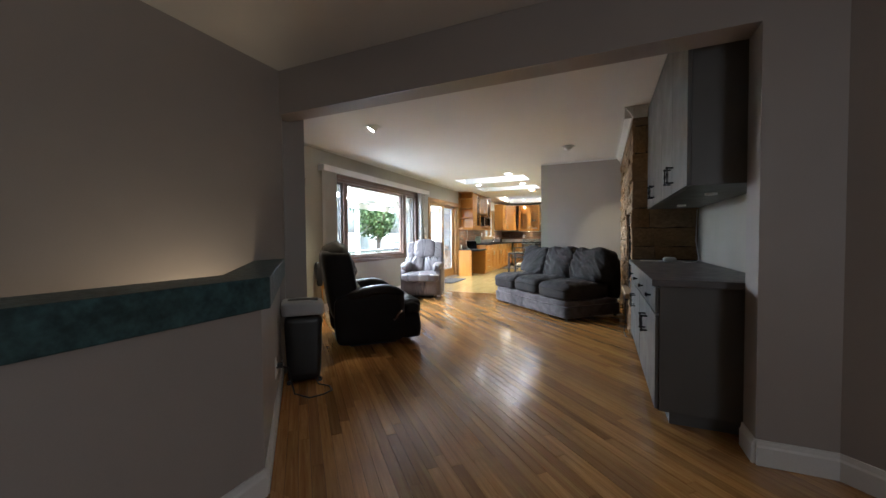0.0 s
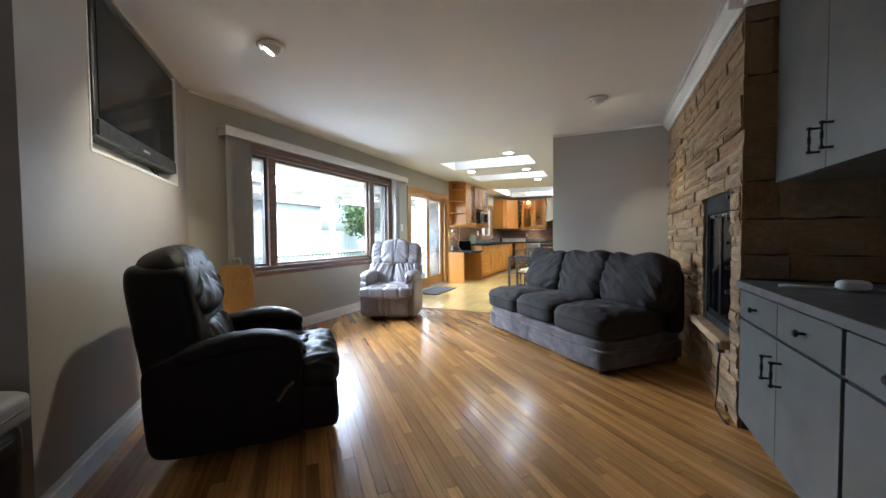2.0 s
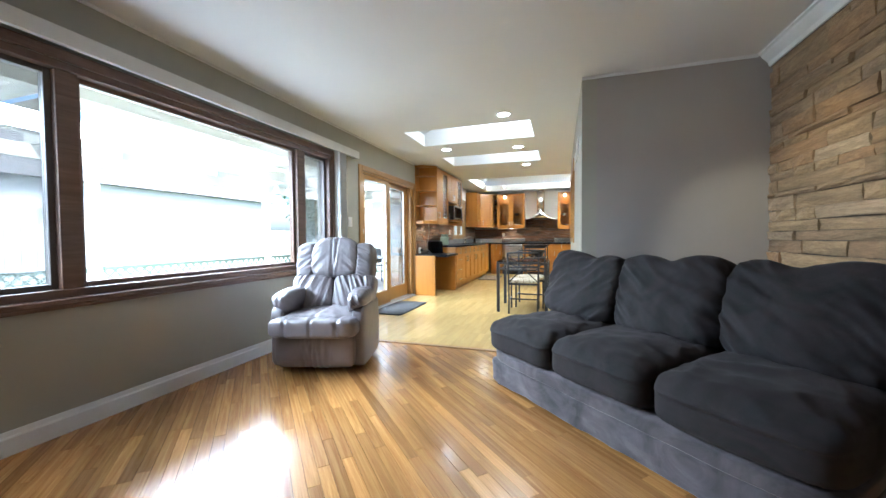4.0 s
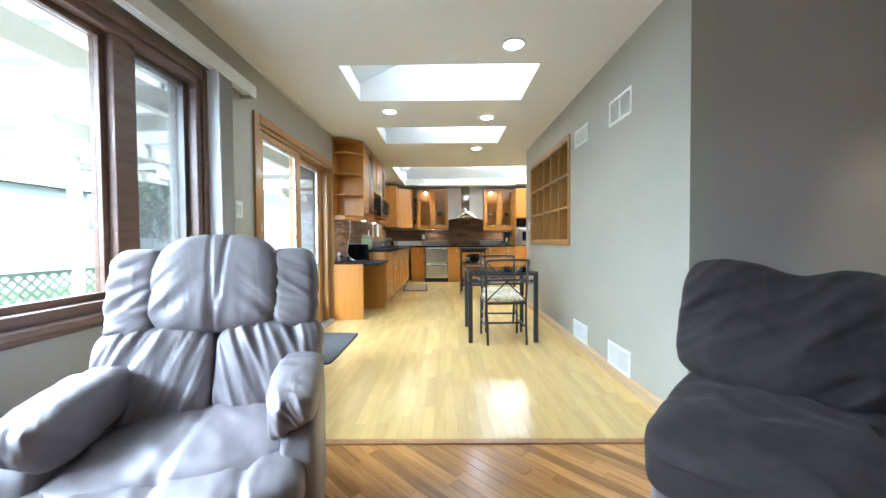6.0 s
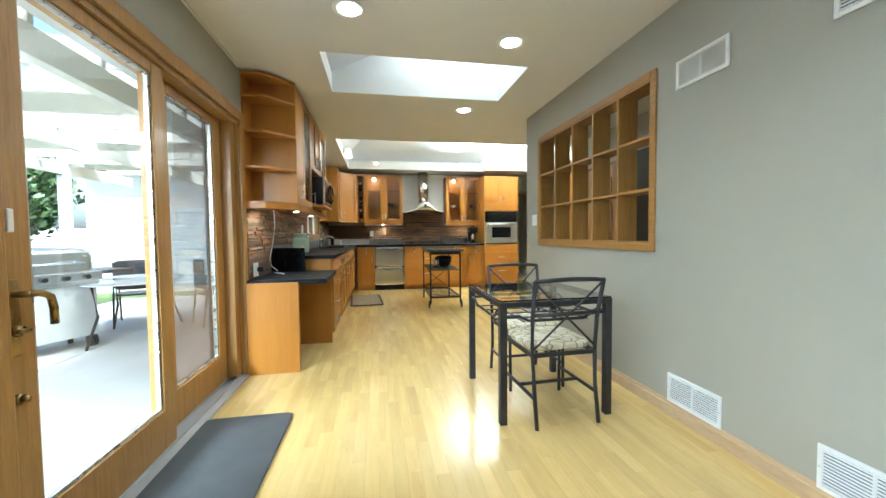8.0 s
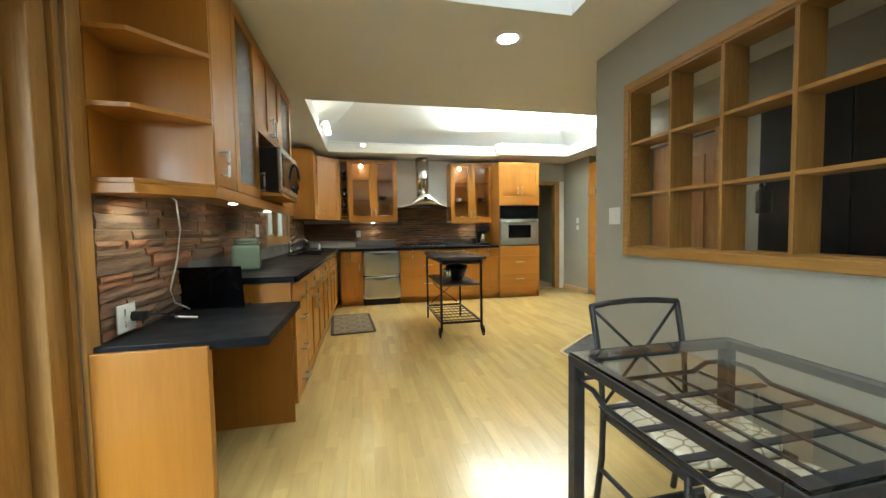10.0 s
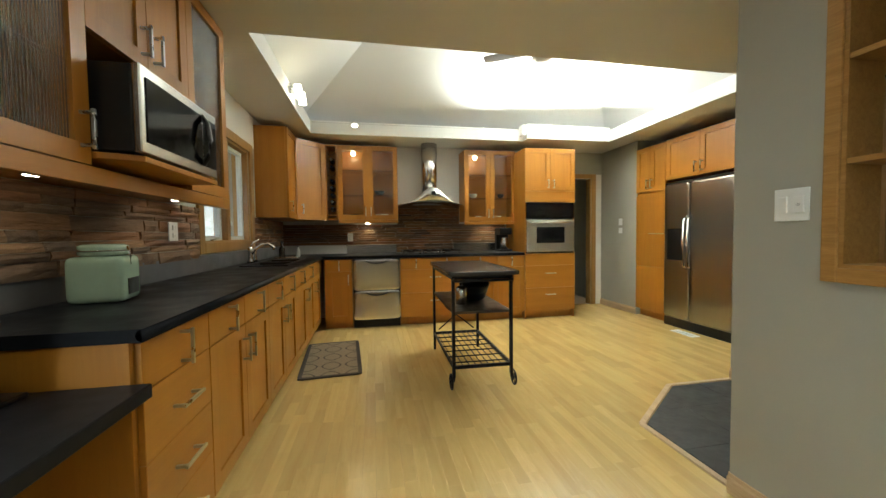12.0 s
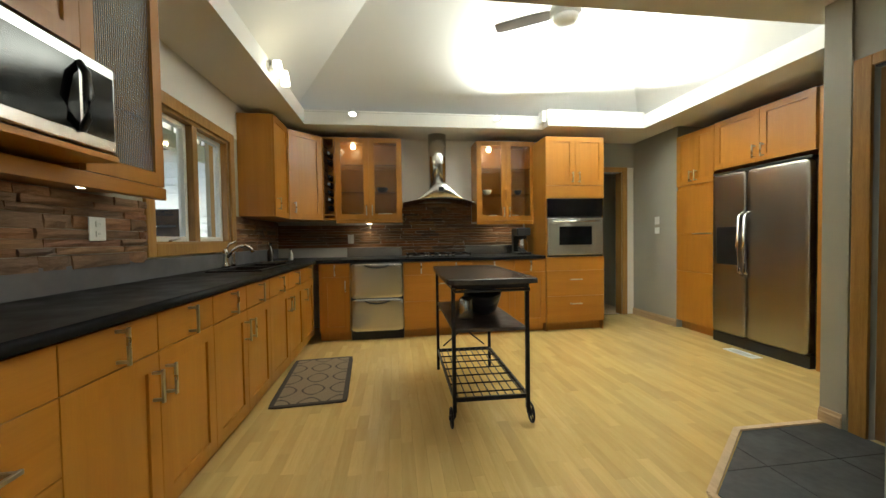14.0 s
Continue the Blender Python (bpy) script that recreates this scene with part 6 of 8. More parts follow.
part("sprayer", lathe([(0.02, 0), (0.018, 0.02), (0.012, 0.06), (0.016, 0.11), (0.006, 0.13)], 14), M_CHROME, fc, "", True, at=pose(0.0, 0.14, 0))


def bottle(x, y, r, h, material, label, name="bottle"):
    ob = thing(name, label, name, pose(x, y, 0.91))
    part("body", lathe([(r * 0.95, 0), (r, 0.01), (r, h * 0.55), (r * 0.4, h * 0.72), (r * 0.35, h * 0.9)], 18), material, ob, "", True)
    part("cap", lathe([(r * 0.42, h * 0.9), (r * 0.42, h), (r * 0.3, h)], 14), M_BLACK, ob, "", True)


bottle(-3.28, 14.75, 0.032, 0.2, plain("brown_bottle_glass", (0.03, 0.018, 0.012), 0.12, vary=0.1, relief=0), "dark brown bottle beside the sink")
bottle(-3.16, 15.05, 0.025, 0.13, M_WHITEPL, "small white soap bottle in the corner")
tr = thing("dish_tray", "flat steel tray in the counter corner", "tray", pose(-3.2, 14.62, 0.91))
part("plate", puff(0.24, 0.18, 0.016, 8, 8, (0, 0, 0.009)), M_STEEL_H, tr, "", True)

# ---- west wall cabinets ----
XU = -3.12


def westu(y):
    return pose(XU, y, 0, 0, 0, 90)


ZU0, ZU1 = 1.395, 2.405
ob = thing("corner_shelf", "honey maple open corner shelf unit at the cabinet end", "shelf")
plan = [(XW, 10.645), (XW + 0.16, 10.645), (XU + 0.02, 10.84), (XU + 0.02, 10.858), (XW, 10.858)]
for z in (1.375, 1.66, 1.945, 2.225, 2.4):
    part("shelf", prism(plan, z, z + 0.02, 0.002), M_CAB_H, ob)
part("back_panel", box(XW + 0.001, XW + 0.014, 10.66, 10.858, 1.395, 2.4), M_CAB, ob)
part("side_panel", box(XW + 0.014, XU + 0.018, 10.846, 10.858, 1.395, 2.4), M_CAB, ob)
part("apron", prism([(XW, 10.64), (XW + 0.165, 10.64), (XU + 0.026, 10.838), (XU + 0.026, 10.858), (XW, 10.858)], 1.335, 1.374, 0.002), M_CAB_H, ob)
ob = thing("wall_cabinet", "narrow honey maple wall cabinet with one door", "cabinet", westu(10.86), group="kitchen wall cabinets")
carcass(ob, 0.28, 0.345, ZU0, ZU1, M_CAB)
front(ob, "slab", 0, 0.28, ZU0, ZU1, (0.06, 1.5, "v"), M_CAB)
ob = thing("wall_cabinet", "honey maple wall cabinet with a textured glass door", "cabinet", westu(11.14), group="kitchen wall cabinets")
carcass(ob, 0.44, 0.345, ZU0, ZU1, M_CAB, "glass", shelves=(1.7, 2.05))
front(ob, "glass", 0, 0.44, ZU0, ZU1, (0.4, 1.5, "v"), M_CAB)
ob = thing("wall_cabinet", "short honey maple wall cabinet above the microwave", "cabinet", westu(11.58), group="kitchen wall cabinets")
carcass(ob, 0.65, 0.345, 1.83, ZU1, M_CAB)
front(ob, "shaker", 0, 0.325, 1.83, ZU1, (0.285, 1.93, "v"), M_CAB)
front(ob, "shaker", 0.325, 0.65, 1.83, ZU1, (0.365, 1.93, "v"), M_CAB)
ob = thing("wall_cabinet", "honey maple wall cabinet with a textured glass door", "cabinet", westu(12.23), group="kitchen wall cabinets")
carcass(ob, 0.46, 0.345, ZU0, ZU1, M_CAB, "glass", shelves=(1.7, 2.05))
front(ob, "glass", 0, 0.46, ZU0, ZU1, None, M_CAB)
ob = thing("cabinet_light_rail", "honey maple light rail under the wall cabinets", "trim")
part("rail", box(XU - 0.012, XU + 0.022, 10.86, 12.7, 1.335, 1.393, 0.003), M_CAB_H, ob)
part("bottom_board", box(XW + 0.001, XU - 0.013, 10.86, 12.7, 1.377, 1.393), M_CAB_H, ob)
ob = thing("microwave_shelf", "honey maple shelf board under the microwave", "shelf")
part("board", prism([(XW + 0.01, 11.585), (XU + 0.03, 11.585), (-2.98, 11.64), (-2.98, 12.22), (XU + 0.03, 12.227), (XW + 0.01, 12.227)], 1.42, 1.442, 0.003), M_CAB_H, ob)
part("back_panel", box(XW + 0.002, XW + 0.015, 11.6, 12.22, 1.443, 1.828), M_CAB, ob)
ob = thing("end_shelves", "small honey maple corner shelves beside the kitchen window", "shelf")
for z in (1.39, 1.66, 1.94, 2.21):
    part("shelf", prism([(XW, 12.692), (XU - 0.05, 12.692), (XU - 0.2, 12.83), (XW, 12.85)], z, z + 0.018, 0.002), M_CAB_H, ob)
mw = thing("microwave", "stainless steel microwave with a black door window", "microwave", pose(-2.985, 11.61, 1.443, 0, 0, 90))
part("case", box(0, 0.59, 0.012, 0.42, 0.008, 0.296, 0.004), M_BLACK, mw)
dm = part("door", box(0.0, 0.59, -0.012, 0.011, 0.004, 0.3, 0.005), M_STEEL_H, mw, "brushed steel door frame")
part("window", box(0.03, 0.435, -0.016, -0.0125, 0.045, 0.262), M_SCREEN, dm, "black glass door window")
part("control_panel", box(0.455, 0.575, -0.016, -0.0125, 0.045, 0.262), M_SCREEN, mw, "black control panel")
part("handle", tube([(0.44, -0.014, 0.045), (0.43, -0.04, 0.08), (0.425, -0.052, 0.152), (0.43, -0.04, 0.225), (0.44, -0.014, 0.262)], 0.011, 10), M_BLACK, mw, "", True)
for x in (0.05, 0.54):
    for y in (0.05, 0.37):
        part("foot", rod((x, y, 0), (x, y, 0.008), 0.012, 10), M_BLACK, mw)
for y in (10.98, 11.6, 12.45):
    pk = thing("puck_light", "small round lamp under the wall cabinet, switched on", "lamp", pose(-3.27, y, 1.366), group="lamps under the cabinets")
    part("housing", rod((0, 0, 0.0), (0, 0, 0.011), 0.035, 18), M_BLACK, pk)
    part("lens", rod((0, 0, -0.003), (0, 0, 0), 0.025, 16), M_BULB, pk, "glowing lens")
lamp("puck_light_glow", "SPOT", look((-3.3, 10.82, 1.335), (-3.5, 10.8, 0.95)), 3.5, WARM, cone=120, soft=0.02)
for y in (11.6, 12.45):
    lamp("puck_light_glow", "SPOT", look((-3.27, y, 1.36), (-3.35, y, 0.9)), 0.13, WARM, cone=130, soft=0.02)

# ---- kitchen: north run ----
YB = 14.88


def north(x, y=YB):
    return pose(x, y, 0)


ob = thing("base_cabinet", "narrow honey maple base cabinet with a drawer and a door", "cabinet", north(-2.83), group="kitchen base cabinets")
carcass(ob, 0.335, 0.6, 0, CZ, M_CAB, toe=0.1)
front(ob, "slab", 0.03, 0.335, 0.72, 0.865, (0.18, 0.795, "v"), M_CAB, flat=M_CAB_X)
front(ob, "shaker", 0.03, 0.335, 0.105, 0.72, (0.29, 0.62, "v"), M_CAB)
dw = thing("drawer_dishwasher", "stainless steel dishwasher with two drawers", "dishwasher", north(-2.49))
part("body", box(0.002, 0.586, 0.01, 0.6, 0.1, CZ - 0.003), M_BLACK, dw)
for z0, z1 in ((0.105, 0.465), (0.475, 0.865)):
    d = part("drawer", puff(0.58, 0.04, z1 - z0, 14, 10, (0.294, -0.008, (z0 + z1) / 2)), M_STEEL, dw, "brushed steel drawer front", True)
    part("grip", tube([(0.16, -0.03, z1 - 0.02), (0.22, -0.032, z1 - 0.045), (0.294, -0.033, z1 - 0.052), (0.37, -0.032, z1 - 0.045), (0.43, -0.03, z1 - 0.02)], 0.008), M_BLACK, d, "dark recessed grip", True)
part("kick_plate", box(0.002, 0.586, 0.03, 0.05, 0.0, 0.1), M_BLACK, dw)
ob = thing("base_cabinet", "honey maple cooktop base with wide drawers", "cabinet", north(-1.9), group="kitchen base cabinets")
carcass(ob, 0.8, 0.6, 0, CZ, M_CAB, toe=0.1)
for z0, z1, hz in ((0.72, 0.865, 0.8), (0.42, 0.72, 0.62), (0.105, 0.42, 0.32)):
    front(ob, "slab", 0, 0.4 if hz > 0.75 else 0.8, z0, z1, (0.2 if hz > 0.75 else 0.45, hz, "v" if hz > 0.75 else "h"), M_CAB, flat=M_CAB_X)
front(ob, "slab", 0.4, 0.8, 0.72, 0.865, (0.6, 0.795, "v"), M_CAB, flat=M_CAB_X)
for x, w in ((-1.1, 0.5), (-0.6, 0.38)):
    ob = thing("base_cabinet", "honey maple base cabinet with a drawer and a door", "cabinet", north(x), group="kitchen base cabinets")
    carcass(ob, w, 0.6, 0, CZ, M_CAB, toe=0.1)
    front(ob, "slab", 0, w, 0.72, 0.865, (w / 2, 0.795, "v"), M_CAB, flat=M_CAB_X)
    front(ob, "shaker", 0, w, 0.105, 0.72, (0.06, 0.6, "v"), M_CAB)

ob = thing("oven_cabinet", "tall honey maple cabinet with a built-in oven", "cabinet", north(-0.217, 14.86))
part("body", join(box(0, 0.018, 0, 0.7, 0, 2.31), box(0.714, 0.732, 0, 0.7, 0, 2.31), box(0.018, 0.714, 0, 0.7, 1.585, 2.31), box(0.018, 0.714, 0, 0.7, 0.1, 0.885), box(0.018, 0.714, 0.06, 0.7, 0, 0.1)), M_CAB, ob)
front(ob, "shaker", 0, 0.366, 1.735, 2.31, (0.326, 1.83, "v"), M_CAB)
front(ob, "shaker", 0.366, 0.732, 1.735, 2.31, (0.406, 1.83, "v"), M_CAB)
front(ob, "slab", 0, 0.732, 1.585, 1.735, None, M_CAB, flat=M_CAB_X)
front(ob, "slab", 0, 0.732, 0.725, 0.885, None, M_CAB, flat=M_CAB_X)
front(ob, "slab", 0, 0.732, 0.42, 0.725, (0.36, 0.62, "h"), M_CAB, flat=M_CAB_X)
front(ob, "slab", 0, 0.732, 0.105, 0.42, (0.36, 0.33, "h"), M_CAB, flat=M_CAB_X)
ov = thing("wall_oven", "stainless steel built-in oven with a black control panel", "oven", north(-0.197, 14.86))
part("case", box(0.0, 0.692, 0.0, 0.55, 0.89, 1.58), M_BLACK, ov)
part("control_panel", box(-0.004, 0.696, -0.025, -0.001, 1.37, 1.58, 0.004), M_SCREEN, ov, "black glass control panel")
d = part("door", box(-0.004, 0.696, -0.03, -0.001, 0.91, 1.35, 0.006), M_STEEL_H, ov, "brushed steel oven door")
part("window", box(0.14, 0.55, -0.033, -0.0305, 1.03, 1.25, 0.001), M_SCREEN, d, "dark oven window")
part("handle", tube([(0.06, -0.03, 1.31), (0.07, -0.065, 1.31), (0.35, -0.07, 1.31), (0.62, -0.065, 1.31), (0.63, -0.03, 1.31)], 0.011, 10), M_STEEL_H, d, "", True)
part("vent_strip", box(-0.004, 0.696, -0.02, -0.001, 0.89, 0.905), M_BLACK, ov)

ob = thing("wall_cabinet", "honey maple wall cabinet beside the kitchen window", "cabinet", pose(-3.15, 14.465, 0, 0, 0, 90), group="kitchen wall cabinets")
carcass(ob, 0.48, 0.318, 1.37, 2.36, M_CAB)
front(ob, "shaker", 0, 0.48, 1.37, 2.36, (0.06, 1.5, "v"), M_CAB)
ob = thing("wall_cabinet", "diagonal honey maple corner wall cabinet", "cabinet", pose(-3.145, 14.955, 0, 0, 0, 45), group="kitchen wall cabinets")
part("body", prism([(0, 0), (0.42, 0), (0.62, 0.23), (0.21, 0.63), (-0.22, 0.22)], 1.37, 2.36), M_CAB, ob)
front(ob, "shaker", 0, 0.42, 1.37, 2.36, (0.06, 1.5, "v"), M_CAB)
ob = thing("wine_rack", "tall narrow maple wine rack with dark bottles", "wine rack", north(-2.835, 15.255))
carcass(ob, 0.15, 0.3, 1.375, 2.36, M_CAB, True)
part("cubby_shelf", box(0.018, 0.132, 0.0, 0.288, 1.43, 1.442), M_CAB, ob)
for k in range(9):
    z = 1.5 + k * 0.093
    part("wire_cradle", tube([(0.02, 0.01, z + 0.03), (0.045, 0.01, z - 0.01), (0.075, 0.01, z - 0.018), (0.105, 0.01, z - 0.01), (0.13, 0.01, z + 0.03)], 0.003, 6), M_BLACKMETAL, ob, "", True)
M_WINE = plain("dark_wine_glass", (0.012, 0.014, 0.012), 0.1, vary=0.1, relief=0)
for k in (0, 1, 2, 3, 4, 6, 7):
    z = 1.525 + k * 0.093
    wb = thing("wine_bottle", "dark wine bottle lying in the rack", "bottle", pose(-2.76, 15.28, z, -90, 0, 0), group="bottles in the wine rack")
    part("glass", lathe([(0.014, -0.02), (0.014, 0.06), (0.036, 0.11), (0.036, 0.25), (0.03, 0.26)], 16), M_WINE, wb, "", True)
    part("foil", lathe([(0.016, -0.025), (0.0165, 0.02), (0.012, 0.02)], 14), M_SILVERPL if k % 2 else M_BLACK, wb, "", True)


def glass_cabinet(x, w, z0, z1, label):
    ob = thing("wall_cabinet", label, "cabinet", north(x, 15.26), group="glass-fronted wall cabinets")
    carcass(ob, w, 0.3, z0, z1, M_CAB, "glass", shelves=(z0 + 0.33, z0 + 0.66))
    front(ob, "glass", 0, w / 2, z0, z1, (w / 2 - 0.035, z0 + 0.11, "v"), M_CAB, glazing=M_FROST)
    front(ob, "glass", w / 2, w, z0, z1, (w / 2 + 0.035, z0 + 0.11, "v"), M_CAB, glazing=M_FROST)
    part("light_rail", box(0, w, -0.015, 0.01, z0 - 0.045, z0 - 0.001, 0.003), M_CAB_X, ob)
    # unlit disc added as a holder for the interior fill
    part("fill_disc", rod((w / 4, 0.15, z1 - 0.03), (w / 4, 0.15, z1 - 0.019), 0.03, 16), M_WHITEPL, ob)
    return ob


glass_cabinet(-2.68, 0.79, 1.375, 2.36, "honey maple wall cabinet with two glass doors")
glass_cabinet(-0.955, 0.765, 1.345, 2.35, "honey maple wall cabinet with two glass doors beside the hood")
for x, z, r, c in ((-2.13, 1.717, 0.075, M_BLACK), (-2.1, 1.394, 0.09, M_WHITEPL), (-2.48, 1.394, 0.07, M_GUNMETAL), (-0.78, 1.687, 0.06, M_WHITEPL), (-0.36, 1.687, 0.05, M_GUNMETAL), (-0.7, 1.364, 0.05, M_WHITEPL), (-0.4, 1.364, 0.045, M_WHITEPL)):
    bw = thing("bowl", "small stacked bowl behind the cabinet glass", "bowl", pose(x, 15.41, z), group="dishes in the glass cabinets")
    part("dish", lathe([(r * 0.45, 0), (r * 0.8, 0.025), (r, 0.06), (r * 0.95, 0.062), (r * 0.7, 0.03), (r * 0.2, 0.012)], 22), c, bw, "", True)
# fill added inside both glass cabinets to brighten their shelves
lamp("cabinet_fill_light", "POINT", pose(-2.48, 15.38, 2.28), 0.6, WARM, soft=0.03)
lamp("cabinet_fill_light", "POINT", pose(-0.76, 15.38, 2.27), 0.6, WARM, soft=0.03)
for x in (-2.3, -0.57):
    pk = thing("puck_light", "small round lamp under the glass cabinet, switched on", "lamp", pose(x, 15.42, 1.328), group="lamps under the cabinets")
    part("housing", rod((0, 0, 0.004), (0, 0, 0.016), 0.035, 18), M_BLACK, pk)
    part("lens", rod((0, 0, 0), (0, 0, 0.004), 0.025, 16), M_BULB, pk, "glowing lens")
    lamp("puck_light_glow", "SPOT", look((x, 15.42, 1.32), (x, 15.47, 0.9)), 1.1, WARM, cone=130, soft=0.02)

hood = thing("range_hood", "stainless steel chimney range hood with curved canopy", "range hood", pose(-1.435, 15.57, 0))


def canopy():
    bm = bmesh.new()
    k = 20
    rows = []
    for i in range(k + 1):
        u = i / k * 2 - 1
        x = u * 0.435
        top = 1.575 + 0.2 * math.exp(-(u / 0.42) ** 2) + 0.03 * (1 - u * u)
        under = 1.555 + 0.06 * (1 - u * u)
        yf = -0.5 - 0.06 * (1 - u * u)
        rows.append([bm.verts.new(p) for p in ((x, -0.02, top + 0.02), (x, yf * 0.55, top + 0.012), (x, yf, top - 0.012), (x, yf + 0.004, under), (x, -0.02, under))])
    for a, b in zip(rows, rows[1:]):
        for j in range(5):
            bm.faces.new((a[j], a[(j + 1) % 5], b[(j + 1) % 5], b[j]))
    bm.faces.new(rows[0])
    bm.faces.new(rows[-1][::-1])
    bmesh.ops.recalc_face_normals(bm, faces=bm.faces)
    return bm


part("canopy", canopy(), M_STEEL_H, hood, "", True)
part("chimney", rod((0, -0.2, 1.74), (0, -0.2, 2.438), 0.112, 32), M_STEEL, hood, "round brushed steel chimney", True)
part("control_badge", box(-0.03, 0.03, -0.57, -0.55, 1.69, 1.74, 0.003), M_BLACK, hood, "black control badge")
ck = thing("cooktop", "black gas cooktop with iron grates", "cooktop", pose(-1.47, 15.2, 0.91))
part("plate", box(-0.4, 0.4, -0.25, 0.25, 0.001, 0.012, 0.004), M_BLACK, ck)
for x in (-0.26, 0, 0.26):
    g = bmesh.new()
    for y in (-0.2, 0, 0.2):
        add_box(g, x - 0.12, x + 0.12, y - 0.006, y + 0.006, 0.035, 0.047)
    for dx in (-0.11, 0, 0.11):
        add_box(g, x + dx - 0.006, x + dx + 0.006, -0.22, 0.22, 0.037, 0.05)
    for dx in (-0.11, 0.11):
        for y in (-0.2, 0.2):
            add_box(g, x + dx - 0.006, x + dx + 0.006, y - 0.006, y + 0.006, 0.012, 0.036)
    part("grate", g, M_BLACKMETAL, ck)
    part("burner", lathe([(0.05, 0.012), (0.05, 0.022), (0.035, 0.03), (0.01, 0.032)], 20), M_GUNMETAL, ck, "", True, at=pose(x, 0, 0))
for k in range(5):
    part("knob", lathe([(0.018, 0.012), (0.016, 0.03), (0.01, 0.032)], 14), M_STEEL, ck, "", True, at=pose(-0.16 + k * 0.08, -0.225, 0))
cm = thing("coffee_maker", "black coffee maker with a steel carafe", "coffee maker", pose(-0.36, 15.3, 0.91))
part("base", box(-0.09, 0.09, -0.13, 0.12, 0, 0.03, 0.008), M_BLACK, cm)
part("tower", box(-0.09, 0.09, 0.03, 0.12, 0.03, 0.33, 0.01), M_BLACK, cm)
part("head", box(-0.09, 0.09, -0.11, 0.12, 0.24, 0.34, 0.012), M_BLACK, cm)
part("carafe", lathe([(0.05, 0.03), (0.062, 0.06), (0.062, 0.13), (0.045, 0.18), (0.045, 0.2)], 20), M_STEEL, cm, "steel carafe", True, at=pose(0, -0.04, 0))

# ---- kitchen: east side ----
def east(x, y):
    return pose(x, y, 0, 0, 0, -90)


ob = thing("pantry_cabinet", "tall honey maple pantry cabinet beside the refrigerator", "cabinet", east(1.42, 14.75))
carcass(ob, 0.52, 0.66, 0, 2.3, M_CAB, toe=0.1)
front(ob, "shaker", 0, 0.26, 1.7, 2.3, (0.225, 1.8, "v"), M_CAB)
front(ob, "shaker", 0.26, 0.52, 1.7, 2.3, (0.295, 1.8, "v"), M_CAB)
for z0, z1 in ((1.14, 1.66), (0.7, 1.14), (0.105, 0.7)):
    front(ob, "slab", 0, 0.52, z0, z1, None, M_CAB)
part("grip_rail", box(0.25, 0.5, -0.03, -0.021, 1.135, 1.145), M_NICKEL, ob)
ob = thing("wall_cabinet", "honey maple cabinet above the refrigerator", "cabinet", east(1.4, 14.225), group="kitchen wall cabinets")
carcass(ob, 0.96, 0.68, 1.8, 2.3, M_CAB)
front(ob, "shaker", 0.02, 0.5, 1.8, 2.3, (0.46, 1.9, "v"), M_CAB)
front(ob, "shaker", 0.5, 0.96, 1.8, 2.3, (0.54, 1.9, "v"), M_CAB)
ob = thing("filler_cabinet", "narrow tall honey maple filler beside the refrigerator", "cabinet", east(1.4, 13.26))
part("board", box(0, 0.08, 0, 0.68, 0, 2.3, 0.002), M_CAB, ob)
fg = thing("refrigerator", "stainless steel side-by-side refrigerator with ice dispenser", "refrigerator", east(1.44, 14.215))
part("case", box(0.005, 0.925, 0.0, 0.64, 0.02, 1.74, 0.005), M_BLACK, fg)
for x0, x1, hx in ((0.008, 0.37, 0.345), (0.378, 0.922, 0.405)):
    d = part("door", puff(x1 - x0, 0.07, 1.63, 24, 12, ((x0 + x1) / 2, -0.037, 0.925)), M_STEEL_FR, fg, "brushed steel door", True)
    part("handle", tube([(hx, -0.07, 0.72), (hx, -0.115, 0.76), (hx, -0.135, 1.02), (hx, -0.115, 1.3), (hx, -0.07, 1.34)], 0.013, 10), M_CHROME, d, "", True)
    if x0 < 0.1:
        part("dispenser", box(0.06, 0.29, -0.076, -0.071, 0.82, 1.2, 0.004), M_BLACK, d, "black ice and water dispenser")
part("kick_grille", box(0.005, 0.925, -0.06, -0.002, 0.0, 0.105, 0.004), M_BLACK, fg)
part("hinge_cover", box(0.005, 0.925, -0.06, 0.1, 1.741, 1.765, 0.004), M_BLACK, fg)
rg = thing("floor_register", "white metal floor register before the refrigerator", "vent", pose(1.24, 13.75, 0, 0, 0, 90))
part("frame", pierced([-0.15, 0.15], [-0.055, 0.055], [(-0.13, 0.13, -0.04, 0.04)], 0.0005, 0.005, lambda u, v, w: (u, v, w)), M_WHITEPL, rg)
# dark sheet in place of the shaded hollow under the register
part("backing", box(-0.13, 0.13, -0.04, 0.04, 0.0005, 0.0012), M_GUNMETAL, rg)
for k in range(16):
    x = -0.122 + k * 0.0163
    part("slat", box(x - 0.003, x + 0.003, -0.04, 0.04, 0.001, 0.0045), M_WHITEPL, rg)


